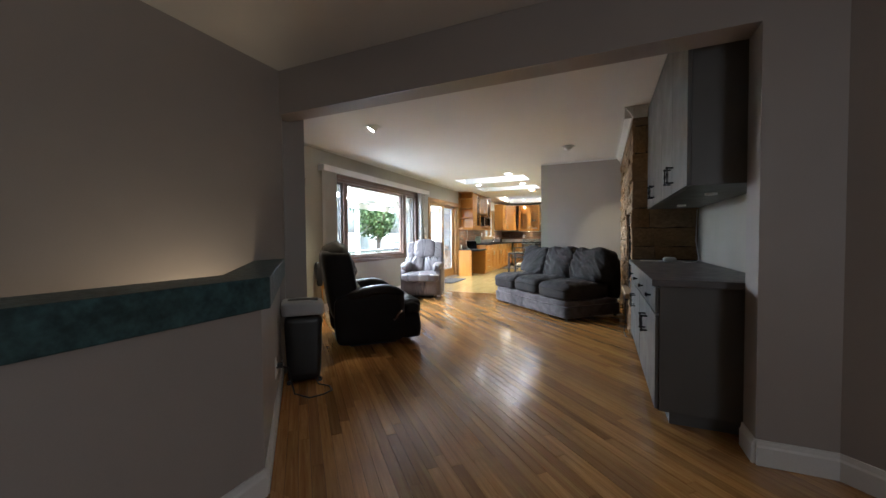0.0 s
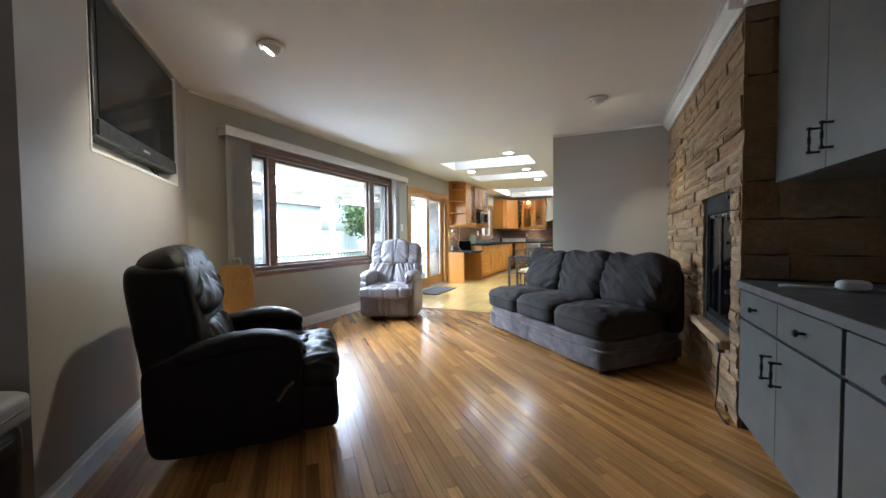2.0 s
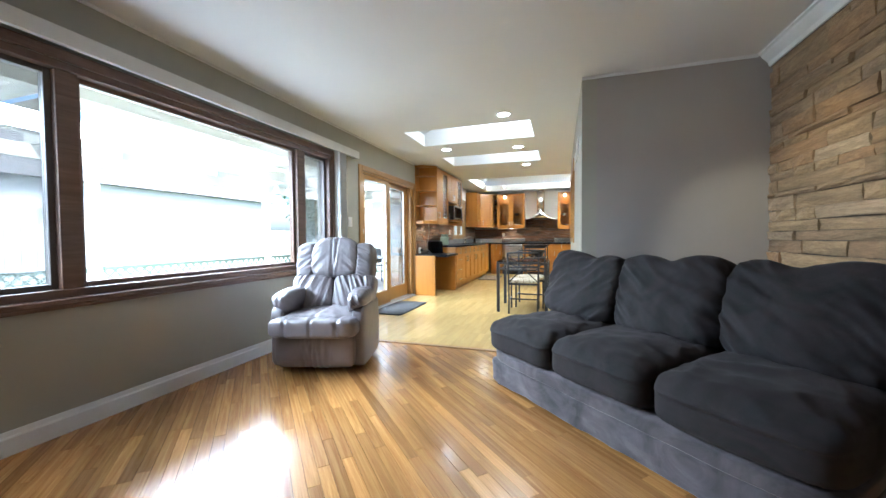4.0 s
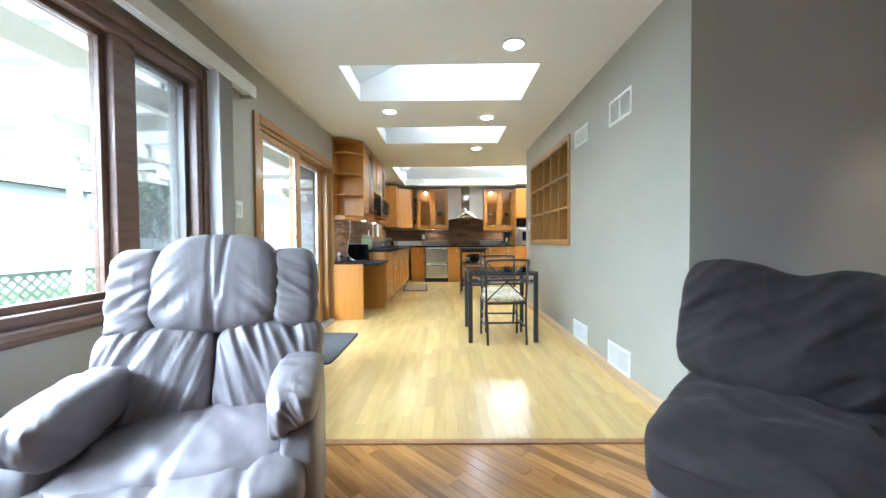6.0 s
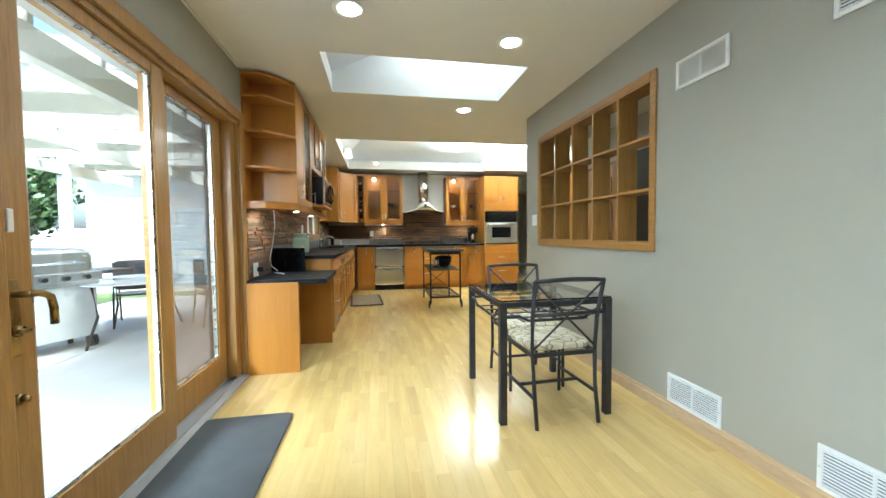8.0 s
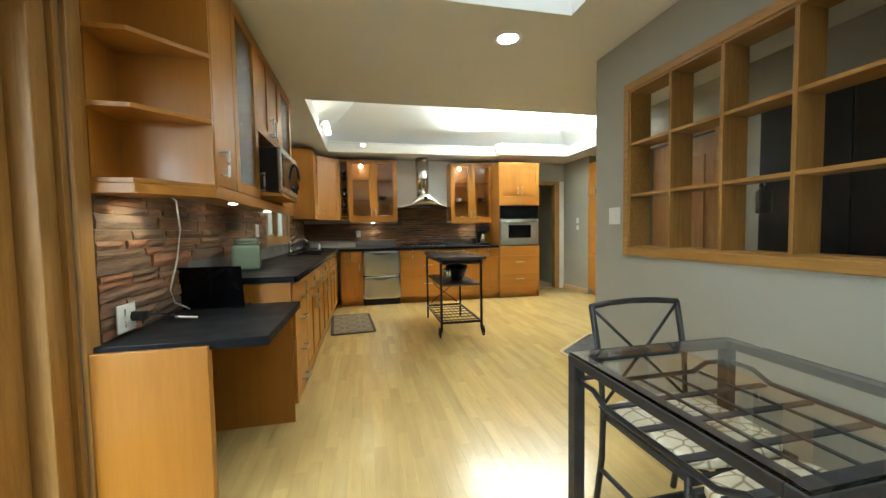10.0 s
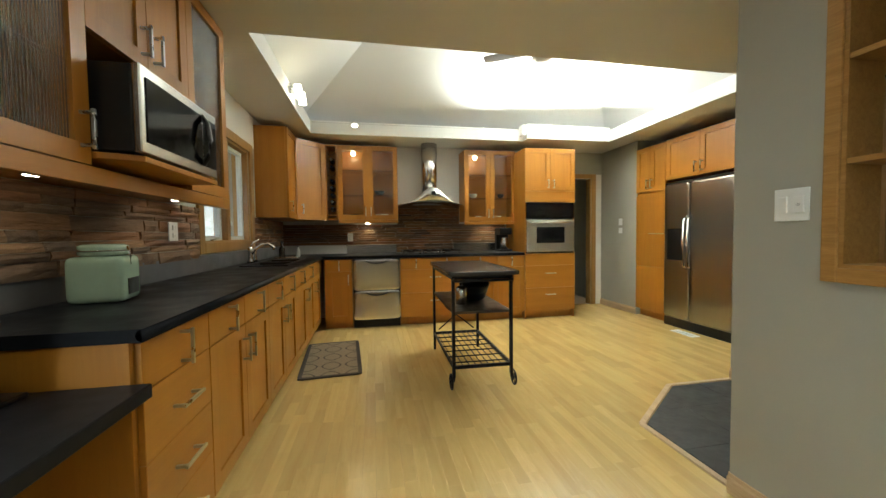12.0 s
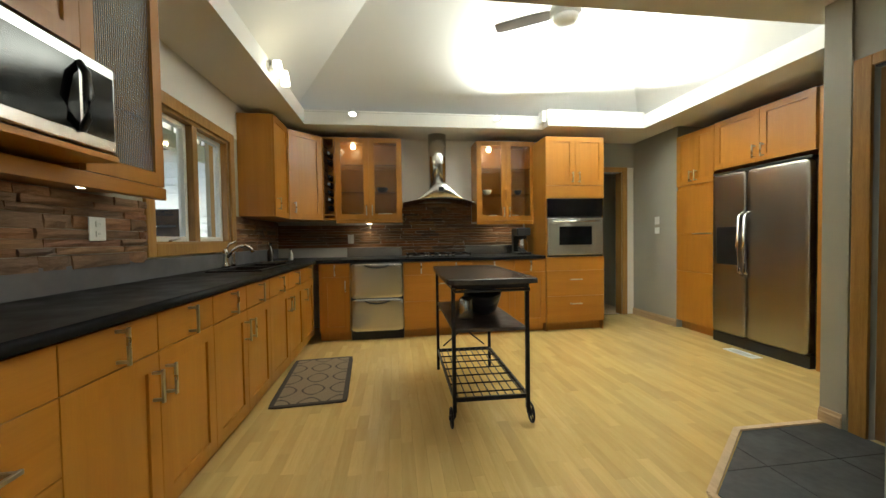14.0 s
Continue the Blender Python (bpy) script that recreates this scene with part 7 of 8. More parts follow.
# ---- kitchen: middle ----
def rug_material():
    m, n, l, b = mat("trellis_rug")
    tcn, sep = n.new("ShaderNodeTexCoord"), n.new("ShaderNodeSeparateXYZ")
    l.new(tcn.outputs["Object"], sep.inputs[0])

    def op(kind, a, b_=None):
        q = n.new("ShaderNodeMath")
        q.operation = kind
        for i, v in enumerate((a, b_)):
            if isinstance(v, (int, float)):
                q.inputs[i].default_value = v
            elif v is not None:
                l.new(v, q.inputs[i])
        return q.outputs[0]

    cx = op("COSINE", op("MULTIPLY", sep.outputs["X"], math.tau / 0.2))
    cy = op("COSINE", op("MULTIPLY", sep.outputs["Y"], math.tau / 0.24))
    s = op("ADD", op("ADD", cx, cy), op("MULTIPLY", op("MULTIPLY", cx, cy), 0.35))
    line = op("LESS_THAN", op("ABSOLUTE", op("ADD", s, 0.0)), 0.22)
    ex = op("GREATER_THAN", op("ABSOLUTE", sep.outputs["X"]), 0.225)
    ey = op("GREATER_THAN", op("ABSOLUTE", sep.outputs["Y"]), 0.465)
    edge_ = op("MAXIMUM", ex, ey)
    base = mixc(n, l, line, (0.25, 0.19, 0.12), (0.085, 0.06, 0.042))
    base = mixc(n, l, edge_, base, (0.06, 0.045, 0.035))
    g = ramp(n, l, tex(n, l, coords(n, l), 260, 2), [(0.3, (0.7,) * 3), (0.7, (1.15,) * 3)])
    l.new(mixc(n, l, 1.0, base, g, "MULTIPLY"), b.inputs["Base Color"])
    b.inputs["Roughness"].default_value = 0.95
    bump(n, l, b, tex(n, l, coords(n, l), 260, 2), 0.5, 0.003)
    return m


rug = thing("kitchen_rug", "brown trellis-patterned rug before the sink", "rug", pose(-2.632, 13.785, 0.001, 0, 0, 4))
part("carpet", puff(0.52, 1.0, 0.011, 30, 10, (0, 0, 0.006)), rug_material(), rug, "", True)

cart = thing("kitchen_cart", "black iron kitchen cart with a dark top and spoked wheels", "cart", pose(-1.42, 13.34, 0, 0, 0, -1))
cx, cy = 0.225, 0.49
part("top", puff(0.54, 1.12, 0.035, 26, 10, (0.01, 0, 0.872)), plain("dark_stone_top", (0.06, 0.05, 0.043), 0.2, vary=0.25, grain=90, blot=6, relief=0.03), cart, "dark polished top", True)
for sx in (-1, 1):
    for sy in (-1, 1):
        part("leg", bar((sx * cx, sy * cy, 0.09 if sy < 0 else 0.0), (sx * cx, sy * cy, 0.855), 0.022, 0.022), M_BLACKMETAL, cart)
for z, h in ((0.84, 0.03), (0.165, 0.025)):
    bm = bmesh.new()
    for sx in (-1, 1):
        add_bar(bm, (sx * cx, -cy, z), (sx * cx, cy, z), 0.014, h)
    for sy in (-1, 1):
        add_bar(bm, (-cx, sy * cy, z), (cx, sy * cy, z), 0.014, h)
    part("frame_rail", bm, M_BLACKMETAL, cart)
part("middle_shelf", box(-cx, cx, -cy, cy, 0.565, 0.585, 0.003), plain("dark_wood_shelf", (0.07, 0.052, 0.042), 0.35, vary=0.25, grain=50, blot=5), cart, "dark wooden shelf")
for k in range(9):
    x = -cx + 2 * cx * (k + 0.5) / 9
    part("shelf_wire", rod((x, -cy, 0.168), (x, cy, 0.168), 0.004, 6), M_BLACKMETAL, cart)
for k in range(7):
    y = -cy + 2 * cy * (k + 0.5) / 7
    part("shelf_wire", rod((-cx, y, 0.176), (cx, y, 0.176), 0.005, 6), M_BLACKMETAL, cart)
part("towel_bar", tube([(-cx, -cy - 0.01, 0.83), (-cx, -cy - 0.05, 0.82), (cx, -cy - 0.05, 0.82), (cx, -cy - 0.01, 0.83)], 0.009), M_BLACKMETAL, cart, "", True)
for s in (-1, 1):
    part("scroll_brace", tube([(s * 0.18, cy, 0.2), (s * 0.06, cy, 0.3), (-s * 0.1, cy, 0.42), (-s * 0.18, cy, 0.55)], 0.006), M_BLACKMETAL, cart, "", True)
for sx in (-1, 1):
    wl = part("wheel", join(*[tube([(sx * (cx + 0.02), -cy - 0.0 + 0.055 * math.cos(a + b_), 0.06 + 0.055 * math.sin(a + b_)) for b_ in (0, 0.27)], 0.007, 6) for a in [k * math.tau / 24 for k in range(24)]]), M_BLACKMETAL, cart, "spoked iron wheel", True)
    sp = bmesh.new()
    for k in range(6):
        a = k * math.tau / 6
        add_rod(sp, (sx * (cx + 0.02), -cy, 0.06), (sx * (cx + 0.02), -cy + 0.052 * math.cos(a), 0.06 + 0.052 * math.sin(a)), 0.004, 6)
    add_rod(sp, (sx * (cx + 0.002), -cy, 0.06), (sx * (cx + 0.036), -cy, 0.06), 0.013, 10)
    part("spokes", sp, M_BLACKMETAL, wl)
    part("fork", bar((sx * (cx + 0.004), -cy, 0.06), (sx * cx, -cy, 0.12), 0.012, 0.02), M_BLACKMETAL, cart)
for k, (r, z, tilt) in enumerate(((0.125, 0.586, 0), (0.13, 0.628, 9))):
    pot = thing("mixing_bowl", "black bowl stacked on the cart's middle shelf", "bowl", pose(-1.37, 13.3, z, tilt, 0, 0), group="bowls on the cart")
    part("bowl", lathe([(r * 0.5, 0), (r * 0.8, 0.03), (r, 0.1), (r * 1.02, 0.115), (r * 0.96, 0.113), (r * 0.75, 0.04), (r * 0.2, 0.012)], 28), M_BLACK, pot, "", True)
can = thing("steel_canister", "small steel canister on the cart shelf", "canister", pose(-1.52, 13.15, 0.586))
part("body", lathe([(0.045, 0), (0.048, 0.004), (0.048, 0.13), (0.04, 0.14), (0.02, 0.15)], 20), M_STEEL, can, "", True)
part("knob", lathe([(0.012, 0.15), (0.016, 0.165), (0.008, 0.175)], 12), M_BLACK, can, "", True)

# ---- kitchen: lamps over the rim ----
M_BULB_S = glow("small_spot_glow", (1.0, 0.92, 0.8), 2.0)
sp = thing("track_spotlight", "nickel wall spotlight with two frosted glass shades", "spotlight", pose(-2.97, 13.84, 2.53, 0, 0, 90))
part("canopy", rod((0, 0, 0), (0, -0.025, 0), 0.045, 20), M_NICKEL, sp)
for k, x in enumerate((-0.06, 0.12)):
    part("arm", tube([(0, -0.02, 0), (x * 0.6, -0.06, 0.01), (x, -0.09, 0.0)], 0.008), M_NICKEL, sp, "", True)
    part("shade", rod((x, -0.09, 0.01), (x + 0.01, -0.1, -0.1), 0.032, 18, 0.036), glow("frosted_shade_glow", (1, 0.9, 0.72), 3), sp, "glowing frosted glass shade")
lamp("track_spot_light", "POINT", pose(-2.82, 13.82, 2.52), 0.35, WARM, soft=0.05)
lamp("track_spot_light", "POINT", pose(-2.82, 13.99, 2.5), 0.35, WARM, soft=0.05)
for x, y in ((-2.43, 15.0), (-0.77, 15.0)):
    pk = thing("rim_spotlight", "small nickel spotlight on the ceiling rim", "spotlight", pose(x, y, 2.55), group="spotlights on the ceiling rim")
    part("bracket", box(-0.012, 0.012, -0.02, 0.018, -0.03, 0.0, 0.002), M_NICKEL, pk)
    part("cup", turned(lathe([(0.02, 0.03), (0.04, 0.0), (0.05, -0.02), (0.044, -0.02)], 20, False), pose(0, -0.05, 0.0, -25, 0, 0)), M_NICKEL, pk, "", True)
    part("lens", turned(lathe([(0.042, -0.016), (0.01, -0.018)], 18), pose(0, -0.05, 0.0, -25, 0, 0)), M_BULB_S, pk, "glowing lens", True)
    lamp("rim_spot_light", "SPOT", look((x, y - 0.07, 2.52), (x + 0.1, y - 0.7, 0)), 6.0, WARM, cone=100, soft=0.03)
cb = thing("light_cable", "thin steel cable strung along the ceiling rim", "cable")
part("wire", rod((-2.96, 15.005, 2.575), (-0.19, 15.005, 2.575), 0.0025, 6), M_NICKEL, cb)

fan = thing("ceiling_fan", "white ceiling fan with grey blades under the vault", "ceiling fan", pose(-0.62, 13.5, 2.88))
part("motor", lathe([(0.02, 0.12), (0.09, 0.1), (0.12, 0.06), (0.12, 0.0), (0.09, -0.03)], 26), M_WHITEPL, fan, "", True)
part("downrod", rod((0, 0, 0.1), (0, 0, 0.64), 0.012, 12), M_WHITEPL, fan)
part("light_bowl", lathe([(0.1, -0.03), (0.095, -0.06), (0.06, -0.085), (0.01, -0.092)], 24), M_WHITEPL, fan, "", True)
# lighting is in the blade colours: first one as lit, the rest as shaded
for k, a in enumerate((148, 58, 238, 328)):
    m = Matrix.Rotation(radians(a), 4, "Z") @ Matrix.Rotation(radians(12), 4, "X")
    part("blade", turned(puff(0.46, 0.11, 0.012, 8, 8, (0.34, 0, 0.03)), m), M_GUNMETAL if k else M_SILVERPL, fan, "", True)


# ---- outdoors: covered patio, yard, neighbours ----
XO = XW - 0.2
setting("patio", join(*[box(a + 0.006, b - 0.006, c + 0.006, d - 0.006, -0.3, -0.14) for a, b in ((-7.6, -5.6), (-5.6, XO + 0.01)) for c, d in ((0.5, 3.7), (3.7, 6.9), (6.9, 10.1), (10.1, 13.0), (13.0, 16.0))]), M_CONCRETE, "pale concrete patio slabs", "patio")
setting("patio_bed", box(-7.58, XO, 0.52, 15.98, -0.35, -0.15), M_MORTAR, "dark joints between the patio slabs", "patio")
roof = thing("patio_roof", "cream painted patio roof of beams and open skylight gaps", "roof")
for k in range(27):
    y = 1.0 + k * 0.56
    part("rafter", box(-7.5, -4.32, y - 0.02, y + 0.02, 2.32, 2.52, 0.004), M_PERGOLA, roof)
for x in (-7.4, -5.9, -4.37):
    part("beam", box(x - 0.045, x + 0.045, 0.6, 16.0, 2.14, 2.318, 0.004), M_PERGOLA, roof)
for x in (-6.7, -5.2):
    part("purlin", box(x - 0.02, x + 0.02, 0.6, 16.0, 2.522, 2.56, 0.004), M_PERGOLA, roof)
M_PANEL = plain("white_roof_panel", (0.75, 0.74, 0.7), 0.6, vary=0.05, grain=30, blot=2, relief=0.05)
for k in range(9):
    y = 1.0 + k * 1.68
    part("roof_panel", box(-7.5, -4.4, y + 0.02, y + 0.54, 2.562, 2.58), M_PANEL, roof)
for k in range(7):
    x = -4.3 + k * 0.09
    part("soffit_board", box(x, x + 0.086, 0.6, 16.0, 2.36, 2.375), M_PANEL, roof)
part("soffit_deck", box(-4.32, XO, 0.6, 16.0, 2.376, 2.39), M_PERGOLA, roof)
for y in (1.2, 4.5, 7.8, 11.1, 14.4):
    ps = thing("patio_post", "white painted patio roof post", "post", pose(-7.4, y, -0.14), group="posts of the patio roof")
    part("shaft", box(-0.06, 0.06, -0.06, 0.06, 0, 2.26, 0.006), M_SIDING, ps)
    part("foot", box(-0.08, 0.08, -0.08, 0.08, 0, 0.12, 0.006), M_SIDING, ps)


def lattice(y0, y1, x):
    ob = thing("lattice_rail", "green lattice railing along the patio edge", "railing", pose(x, y0, -0.14), group="lattice railings")
    L, h = y1 - y0, 0.8
    for z in (0.02, h - 0.04):
        part("rail", box(-0.03, 0.03, 0, L, z, z + 0.05, 0.004), M_LATT, ob)
    part("cap", box(-0.06, 0.06, 0, L, h + 0.011, h + 0.04, 0.004), M_SIDING, ob)
    bm = bmesh.new()
    step = 0.14
    k = int((L + h) / step)
    for i in range(k):
        s = -h + i * step
        a0, a1 = max(0, s), min(L, s + h - 0.1)
        if a1 - a0 > 0.03:
            add_bar(bm, (0.006, a0, 0.07 + (a0 - s)), (0.006, a1, 0.07 + (a1 - s)), 0.03, 0.008, (1, 0, 0))
            add_bar(bm, (-0.006, L - a0, 0.07 + (a0 - s)), (-0.006, L - a1, 0.07 + (a1 - s)), 0.03, 0.008, (1, 0, 0))
    lt_ = part("lattice", bm, M_LATT, ob)
    lt_["kind"] = "stuff"


M_LATT = plain("weathered_green_lattice", (0.12, 0.16, 0.11), 0.7, vary=0.15, grain=40, blot=4, relief=0.1)
for a, b in ((1.3, 4.4), (4.6, 7.7), (7.9, 11.0), (11.2, 14.3)):
    lattice(a, b, -7.4)

gl = thing("gas_grill", "stainless steel gas grill on wheels on the patio", "grill", pose(-6.05, 12.1, -0.14, 0, 0, 62))
part("cabinet", box(-0.4, 0.4, -0.25, 0.25, 0.14, 0.72, 0.01), plain("grill_grey", (0.5, 0.5, 0.48), 0.4, 0.3, 0.05, 90, 5, 0.03), gl)
part("firebox", box(-0.42, 0.42, -0.28, 0.28, 0.72, 0.88, 0.02), M_STEEL_H, gl)
part("lid", puff(0.84, 0.54, 0.4, 5, 12, (0, 0, 0.95)), M_STEEL_H, gl, "domed steel lid", True)
part("lid_handle", tube([(-0.25, -0.29, 0.98), (-0.25, -0.33, 0.98), (0.25, -0.33, 0.98), (0.25, -0.29, 0.98)], 0.012), M_CHROME, gl, "", True)
part("front_panel", box(-0.42, 0.42, -0.33, -0.28, 0.77, 0.87, 0.006), M_STEEL_H, gl)
for s in (-1, 1):
    part("side_table", box(s * 0.44 - (0.34 if s < 0 else 0), s * 0.44 + (0.34 if s > 0 else 0), -0.26, 0.24, 0.83, 0.87, 0.01), M_GUNMETAL, gl)
    part("wheel", rod((s * 0.36 - 0.025, -0.2, 0.075), (s * 0.36 + 0.025, -0.2, 0.075), 0.075, 20), M_BLACK, gl)
    part("foot", rod((s * 0.36, 0.2, 0), (s * 0.36, 0.2, 0.14), 0.025, 10), M_BLACK, gl)
for k in range(4):
    part("knob", rod((-0.27 + k * 0.18, -0.36, 0.82), (-0.27 + k * 0.18, -0.33, 0.82), 0.026, 14), M_BLACK, gl)
tb = thing("patio_table", "oval glass patio table on thin metal legs", "table", pose(-5.45, 12.75, -0.14, 0, 0, 20))
part("tabletop", puff(0.95, 1.5, 0.03, 3, 12, (0, 0, 0.72)), plain("frosted_table_glass", (0.45, 0.46, 0.45), 0.2, vary=0.05), tb, "", True)
for sx in (-1, 1):
    for sy in (-1, 1):
        part("leg", tube([(sx * 0.38, sy * 0.55, 0), (sx * 0.3, sy * 0.42, 0.35), (sx * 0.33, sy * 0.48, 0.7)], 0.014), M_GUNMETAL, tb, "", True)
for x, y, r in ((-5.95, 13.6, 200), (-4.75, 13.35, 130)):
    pc = thing("patio_chair", "grey metal patio chair with an open back", "chair", pose(x, y, -0.14, 0, 0, r), group="patio chairs")
    part("seat", puff(0.48, 0.46, 0.03, 6, 8, (0, 0, 0.43)), M_GUNMETAL, pc, "", True)
    part("backrest", puff(0.46, 0.03, 0.42, 6, 8, (0, 0.24, 0.72)), M_GUNMETAL, pc, "", True)
    for sx in (-1, 1):
        part("arm", tube([(sx * 0.25, 0.22, 0.62), (sx * 0.27, 0, 0.65), (sx * 0.26, -0.2, 0.62), (sx * 0.25, -0.24, 0)], 0.013), M_GUNMETAL, pc, "", True)
        part("back_leg", tube([(sx * 0.23, 0.28, 0), (sx * 0.23, 0.23, 0.45), (sx * 0.22, 0.25, 0.9)], 0.013), M_GUNMETAL, pc, "", True)
for x, y in ((-5.9, 10.9), (-5.9, 11.7), (-5.9, 9.8)):
    fl = thing("patio_lamp", "white floodlight under the patio roof", "lamp", pose(x, y, 2.142), group="floodlights of the patio")
    part("stem", rod((0, 0, 0), (0, 0, -0.1), 0.012, 10), M_SIDING, fl)
    part("shade", rod((0, 0, -0.22), (0, 0, -0.08), 0.08, 20, 0.03), M_SIDING, fl)

# siding of the neighbouring wing seen from the kitchen window
def sided(name, label, x0, x1, y0, y1, h, roof_h, axis):
    ob = thing(name, label, "house")
    part("wall", box(x0, x1, y0, y1, -0.25, h), M_SIDING, ob)
    bm = bmesh.new()
    z = -0.1
    while z < h - 0.1:
        add_box(bm, x0 - 0.015, x1 + 0.015, y0 - 0.015, y1 + 0.015, z, z + 0.1)
        z += 0.13
    part("siding", bm, M_SIDING, ob)["kind"] = "stuff"
    rf = bmesh.new()
    e = 0.35
    if axis == "x":
        ym = (y0 + y1) / 2
        pts = [(x0 - e, y0 - e, h), (x1 + e, y0 - e, h), (x1 + e, y1 + e, h), (x0 - e, y1 + e, h), (x0 - e, ym, h + roof_h), (x1 + e, ym, h + roof_h)]
        fs = ((0, 1, 5, 4), (3, 4, 5, 2), (0, 4, 3), (1, 2, 5), (0, 3, 2, 1))
    else:
        xm = (x0 + x1) / 2
        pts = [(x0 - e, y0 - e, h), (x1 + e, y0 - e, h), (x1 + e, y1 + e, h), (x0 - e, y1 + e, h), (xm, y0 - e, h + roof_h), (xm, y1 + e, h + roof_h)]
        fs = ((0, 4, 5, 3), (1, 2, 5, 4), (0, 1, 4), (3, 5, 2), (0, 3, 2, 1))
    v = [rf.verts.new(p) for p in pts]
    for f in fs:
        rf.faces.new([v[i] for i in f])
    bmesh.ops.recalc_face_normals(rf, faces=rf.faces)
    part("roof", rf, plain("grey_shingles", (0.16, 0.15, 0.14), 0.9, vary=0.2, grain=30, blot=3, relief=0.4), ob)
    return ob


hs1 = sided("garage", "white sided garage beyond the patio", -9.2, -4.2, 17.5, 22.0, 2.7, 1.3, "x")
dg = part("door", box(-6.2, -5.3, 17.47, 17.484, -0.2, 1.95, 0.004), M_WHITEPL, hs1, "white garage side door")
part("pane", box(-6.0, -5.5, 17.46, 17.469, 1.1, 1.7), M_SCREEN, dg)
hs2 = sided("house", "white neighbouring house with dark windows behind the fence", -22, -16, 6.0, 20.0, 3.0, 2.2, "y")
for y in (8, 11.5, 15, 18):
    wn = part("window", box(-15.984, -15.95, y - 0.6, y + 0.6, 0.9, 2.2, 0.01), M_SIDING, hs2)
    part("pane", box(-15.948, -15.94, y - 0.52, y + 0.52, 0.98, 2.12), M_SILVERPL, wn)
fence = thing("picket_fence", "white board fence at the back of the yard", "fence")
for k in range(110):
    y = -6 + k * 0.28
    part("board", box(-13.05, -13.02, y, y + 0.25, -0.22, 1.45), M_SIDING, fence)
for z in (0.1, 1.2):
    part("rail", box(-13.1, -13.05, -6, 24.8, z, z + 0.09), M_SIDING, fence)


def tree(x, y, h, r, seed):
    ob = thing("tree", "leafy green tree behind the fence", "tree", pose(x, y, -0.25), group="trees of the yard")
    rg_ = random.Random(seed)
    part("trunk", rod((0, 0, 0), (0.1, 0, h * 0.55), 0.16, 10, 0.09), M_BARK, ob, "", True)
    for k in range(6):
        a = rg_.random() * math.tau
        part("limb", rod((0.05, 0, h * rg_.uniform(0.3, 0.5)), (r * 0.6 * math.cos(a), r * 0.6 * math.sin(a), h * rg_.uniform(0.6, 0.85)), 0.06, 7, 0.02), M_BARK, ob, "", True)
    bm = bmesh.new()
    for _ in range(2600):
        a, b, c = rg_.random() * math.tau, rg_.uniform(-1, 1), rg_.random() ** 0.4
        q = math.sqrt(1 - b * b)
        bulge = 0.75 + 0.4 * noise.noise(Vector((math.cos(a) * 1.7 + seed, math.sin(a) * 1.7, b * 1.7)))
        p = Vector((r * c * q * math.cos(a) * bulge, r * c * q * math.sin(a) * bulge, h * 0.68 + r * 0.95 * c * b * bulge))
        d = Vector((rg_.uniform(-1, 1), rg_.uniform(-1, 1), rg_.uniform(-1, 1))).normalized()
        e = d.orthogonal().normalized()
        f = d.cross(e)
        s = rg_.uniform(0.07, 0.13)
        bm.faces.new([bm.verts.new(p + e * s), bm.verts.new(p + f * s * 0.6), bm.verts.new(p - e * s), bm.verts.new(p - f * s * 0.6)])
    part("crown", bm, M_LEAF, ob)["kind"] = "stuff"


for k, (x, y, h, r) in enumerate(((-15, 22.5, 6.5, 2.4), (-11.5, 18.5, 3.6, 1.5), (-26, 12, 9, 3.6), (-12, 27, 7, 2.6))):
    tree(x, y, h, r, k + 3)


# ---- stone facings, piece by piece ----
def rough_units(count, seed, material):
    """Split-faced unit blocks, 1 x 1 x 1: x along the wall, z up, the face towards -y."""
    out = []
    r = random.Random(seed)
    for _ in range(count):
        bm = bmesh.new()
        g = [[bm.verts.new(((i / 3 - 0.5) * 0.985 + (r.uniform(-0.012, 0.012)), -0.5 + (0.28 if i in (0, 3) or j in (0, 2) else 0) + r.uniform(-0.16, 0.16), (j / 2 - 0.5) * 0.95 + r.uniform(-0.035, 0.035))) for j in range(3)] for i in range(4)]
        for i in range(3):
            for j in range(2):
                bm.faces.new((g[i][j], g[i + 1][j], g[i + 1][j + 1], g[i][j + 1]))
        rim_ = [g[i][0] for i in range(4)] + [g[3][1]] + [g[i][2] for i in (3, 2, 1, 0)] + [g[0][1]]
        backs = [bm.verts.new((v.co.x, 0.5, v.co.z)) for v in rim_]
        for i in range(len(rim_)):
            j = (i + 1) % len(rim_)
            bm.faces.new((rim_[j], rim_[i], backs[i], backs[j]))
        bmesh.ops.recalc_face_normals(bm, faces=bm.faces)
        me = bpy.data.meshes.new("stone")
        bm.to_mesh(me)
        bm.free()
        me.materials.append(material)
        out.append(me)
    return out


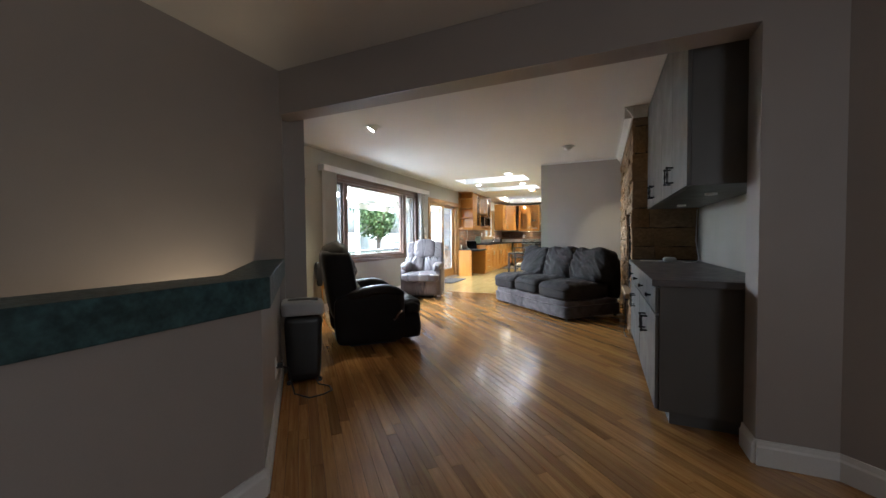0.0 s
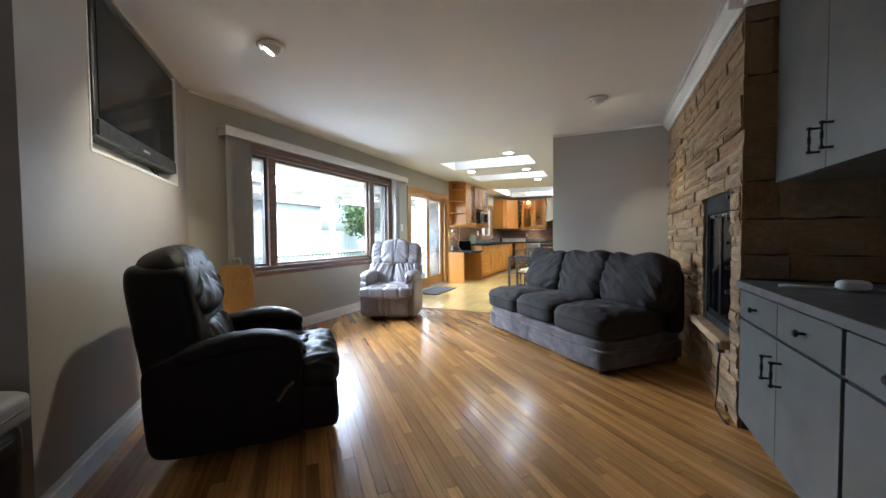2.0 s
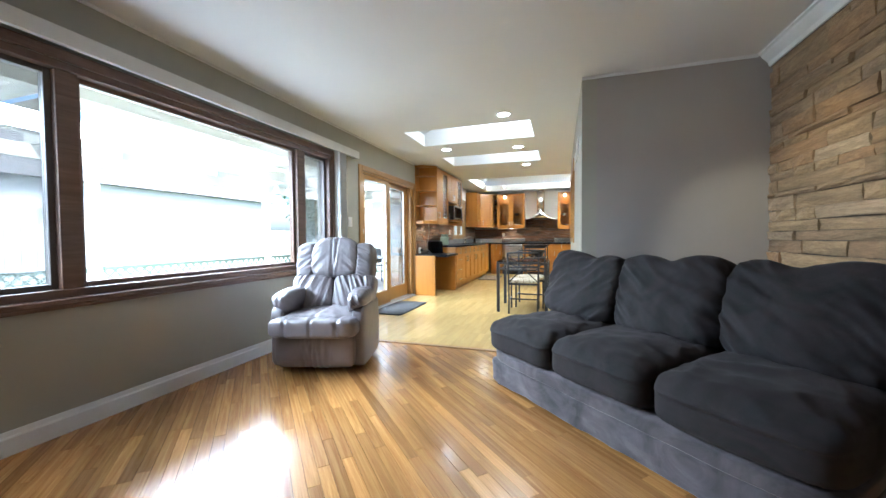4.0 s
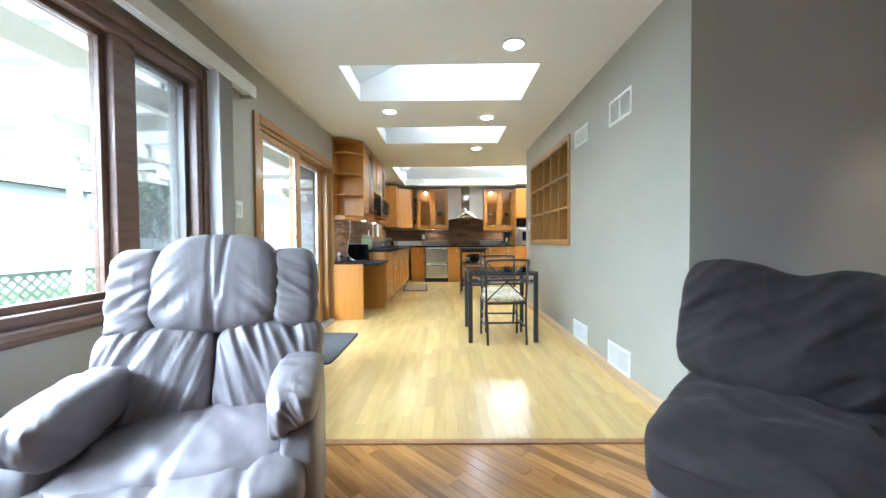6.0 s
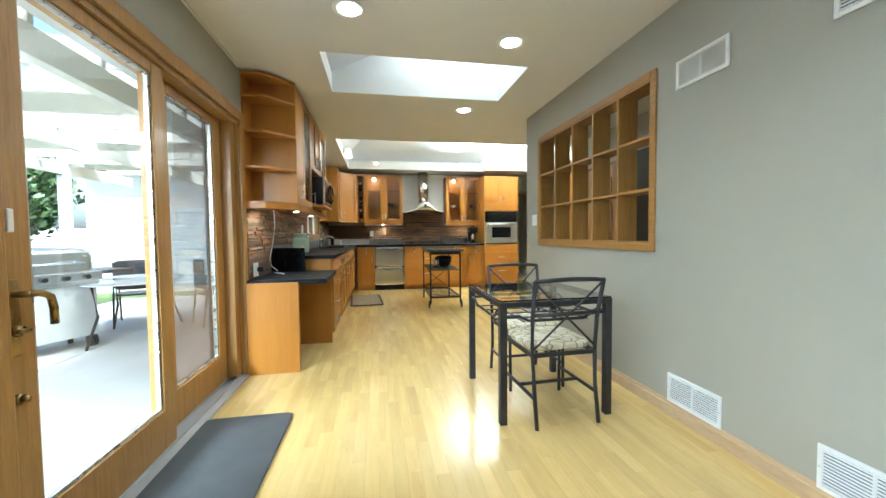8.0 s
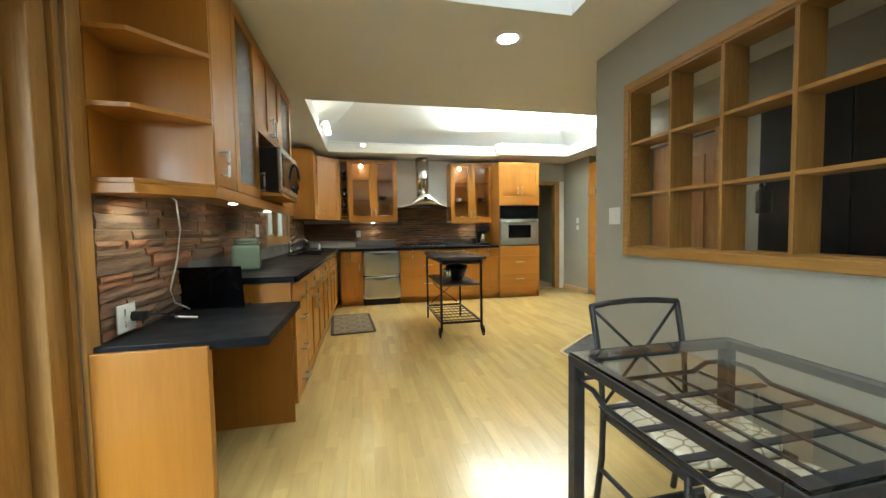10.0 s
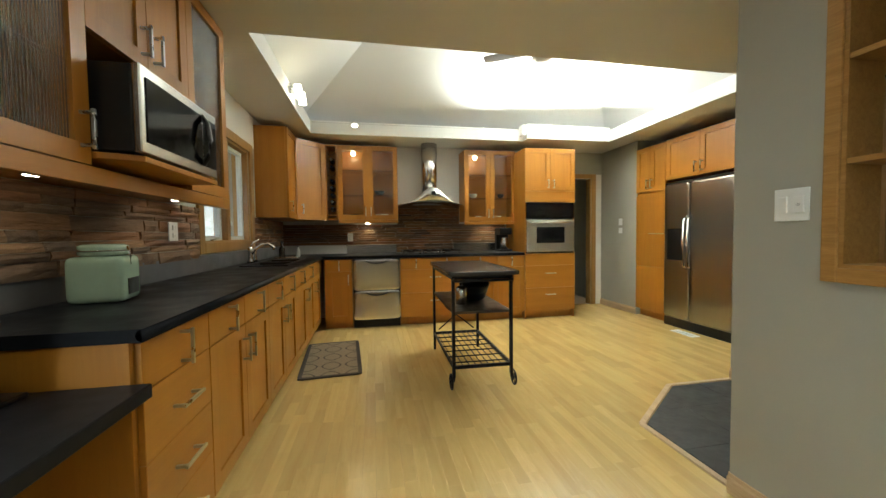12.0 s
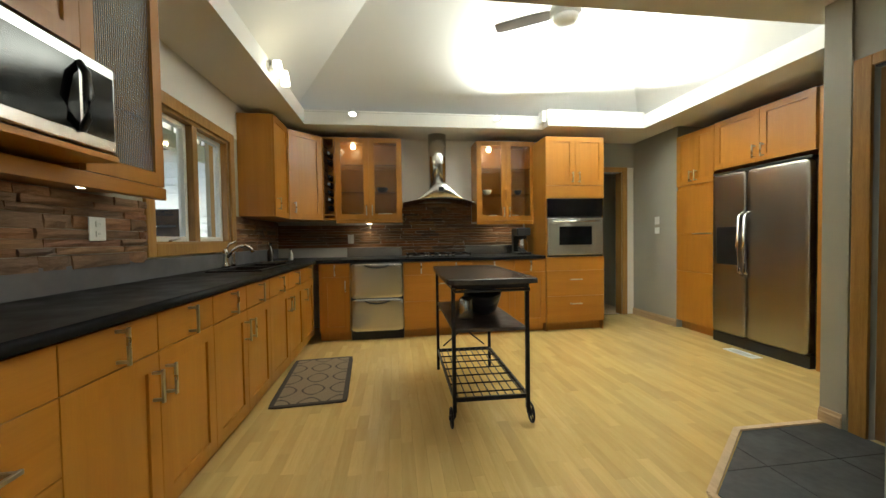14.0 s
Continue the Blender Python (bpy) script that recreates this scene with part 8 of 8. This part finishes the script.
def course_wall(parent, name, meshes, at, length, z0, z1, heights, lengths, depth, jitter, seed, skip=(), limit=300):
    """Lays courses of stones on a face; local x along the wall, -y out of it. skip: rectangles left open."""
    r = random.Random(seed)
    z, n = z0, 0
    while z < z1 - 0.006:
        h = min(r.choice(heights) * r.uniform(0.85, 1.15), z1 - z)
        if z1 - z - h < heights[0] * 0.5:
            h = z1 - z
        x = -r.random() * lengths[0]
        while x < length - 0.005:
            ln = r.choice(lengths) * r.uniform(0.8, 1.2)
            a, b = max(0, x), min(length, x + ln)
            x += ln
            spans = [(a, b)]
            for s0, s1, t0, t1 in skip:
                if t0 < z + h / 2 < t1:
                    spans = [q for p, e in spans for q in ((p, min(e, s0)), (max(p, s1), e)) if q[1] - q[0] > 0.02]
            for p, e in spans:
                if e - p < 0.02:
                    continue
                ob = new(name, r.choice(meshes))
                ob.parent = parent
                d = depth + r.uniform(-jitter, jitter)
                ob.matrix_basis = at @ Matrix.Translation(((p + e) / 2, -d / 2, z + h / 2)) @ Matrix.Diagonal((e - p, d, h, 1))
                n += 1
        z += h
    return n


FP_UNITS = rough_units(10, 5, M_FPSTONE)
LG_UNITS = rough_units(10, 9, M_LEDGER)
fw = thing("fireplace_wall", "tan split sandstone fireplace wall in long courses", "fireplace", kind="structure")
# local x runs from the back wall towards the entry
face = pose(0.664, 7.7, 0, 0, 0, -90)
course_wall(fw, "stone", FP_UNITS, face, 2.56, 0.0, 2.335, (0.04, 0.055, 0.07, 0.1), (0.22, 0.35, 0.5, 0.7), 0.032, 0.010, 3, [(7.7 - 5.985, 7.7 - 5.315, 0.46, 1.39), (7.7 - 6.085, 7.7 - 5.265, 0.4, 0.465)])
ret = pose(0.64, 5.139, 0)
course_wall(fw, "stone", FP_UNITS, ret, 0.586, 0.855, 2.335, (0.14, 0.2, 0.26), (0.3, 0.45, 0.6), 0.022, 0.004, 8)
bs = thing("backsplash_west", "rough brown ledger stone backsplash above the desk and counter", "backsplash", kind="structure")
side = pose(XW + 0.004, 10.648, 0, 0, 0, 90)
course_wall(bs, "stone", LG_UNITS, side, 2.47, 0.757, 1.372, (0.032, 0.04, 0.05, 0.058), (0.14, 0.22, 0.32, 0.42), 0.026, 0.005, 4, [(0.72, 2.47, 0.5, 1.032)])
course_wall(bs, "stone", LG_UNITS, pose(XW + 0.004, 14.365, 0, 0, 0, 90), 1.2, 1.032, 1.366, (0.036, 0.045, 0.055), (0.14, 0.22, 0.32), 0.022, 0.006, 6)
bn = thing("backsplash_north", "rough grey-brown ledger stone backsplash behind the cooktop", "backsplash", kind="structure")
course_wall(bn, "stone", LG_UNITS, pose(-3.45, 15.578, 0), 3.22, 1.032, 1.32, (0.028, 0.036, 0.045), (0.14, 0.22, 0.32, 0.4), 0.022, 0.006, 7)
course_wall(bn, "stone", LG_UNITS, pose(-1.885, 15.578, 0), 0.925, 1.32, 1.6, (0.028, 0.036, 0.045), (0.14, 0.22, 0.32), 0.022, 0.006, 11)
course_wall(bn, "stone", LG_UNITS, pose(-1.9, 15.578, 0), 0.85, 0.912, 1.032, (0.03, 0.04), (0.14, 0.22, 0.32), 0.02, 0.005, 12)

# slate tiles of the hall
ht = thing("hall_tiles", "dark grey slate floor tiles of the hall", "floor", kind="structure")
x0, y0, T = -0.63, 7.84, 0.4
for i in range(3):
    for j in range(12):
        a = clip([(x0 + i * T + 0.002, y0 + j * T + 0.002), (x0 + (i + 1) * T - 0.002, y0 + j * T + 0.002), (x0 + (i + 1) * T - 0.002, y0 + (j + 1) * T - 0.002), (x0 + i * T + 0.002, y0 + (j + 1) * T - 0.002)], [(1, 0, -0.56 if j < 9 else -0.628), (-1, 0, -0.52), (0, -1, -12.538), (0.43, -0.58, 0.43 * -0.63 - 0.58 * 12.11)])
        if len(a) > 2:
            part("tile", prism(a, 0.003, 0.0085), M_SLATE, ht)
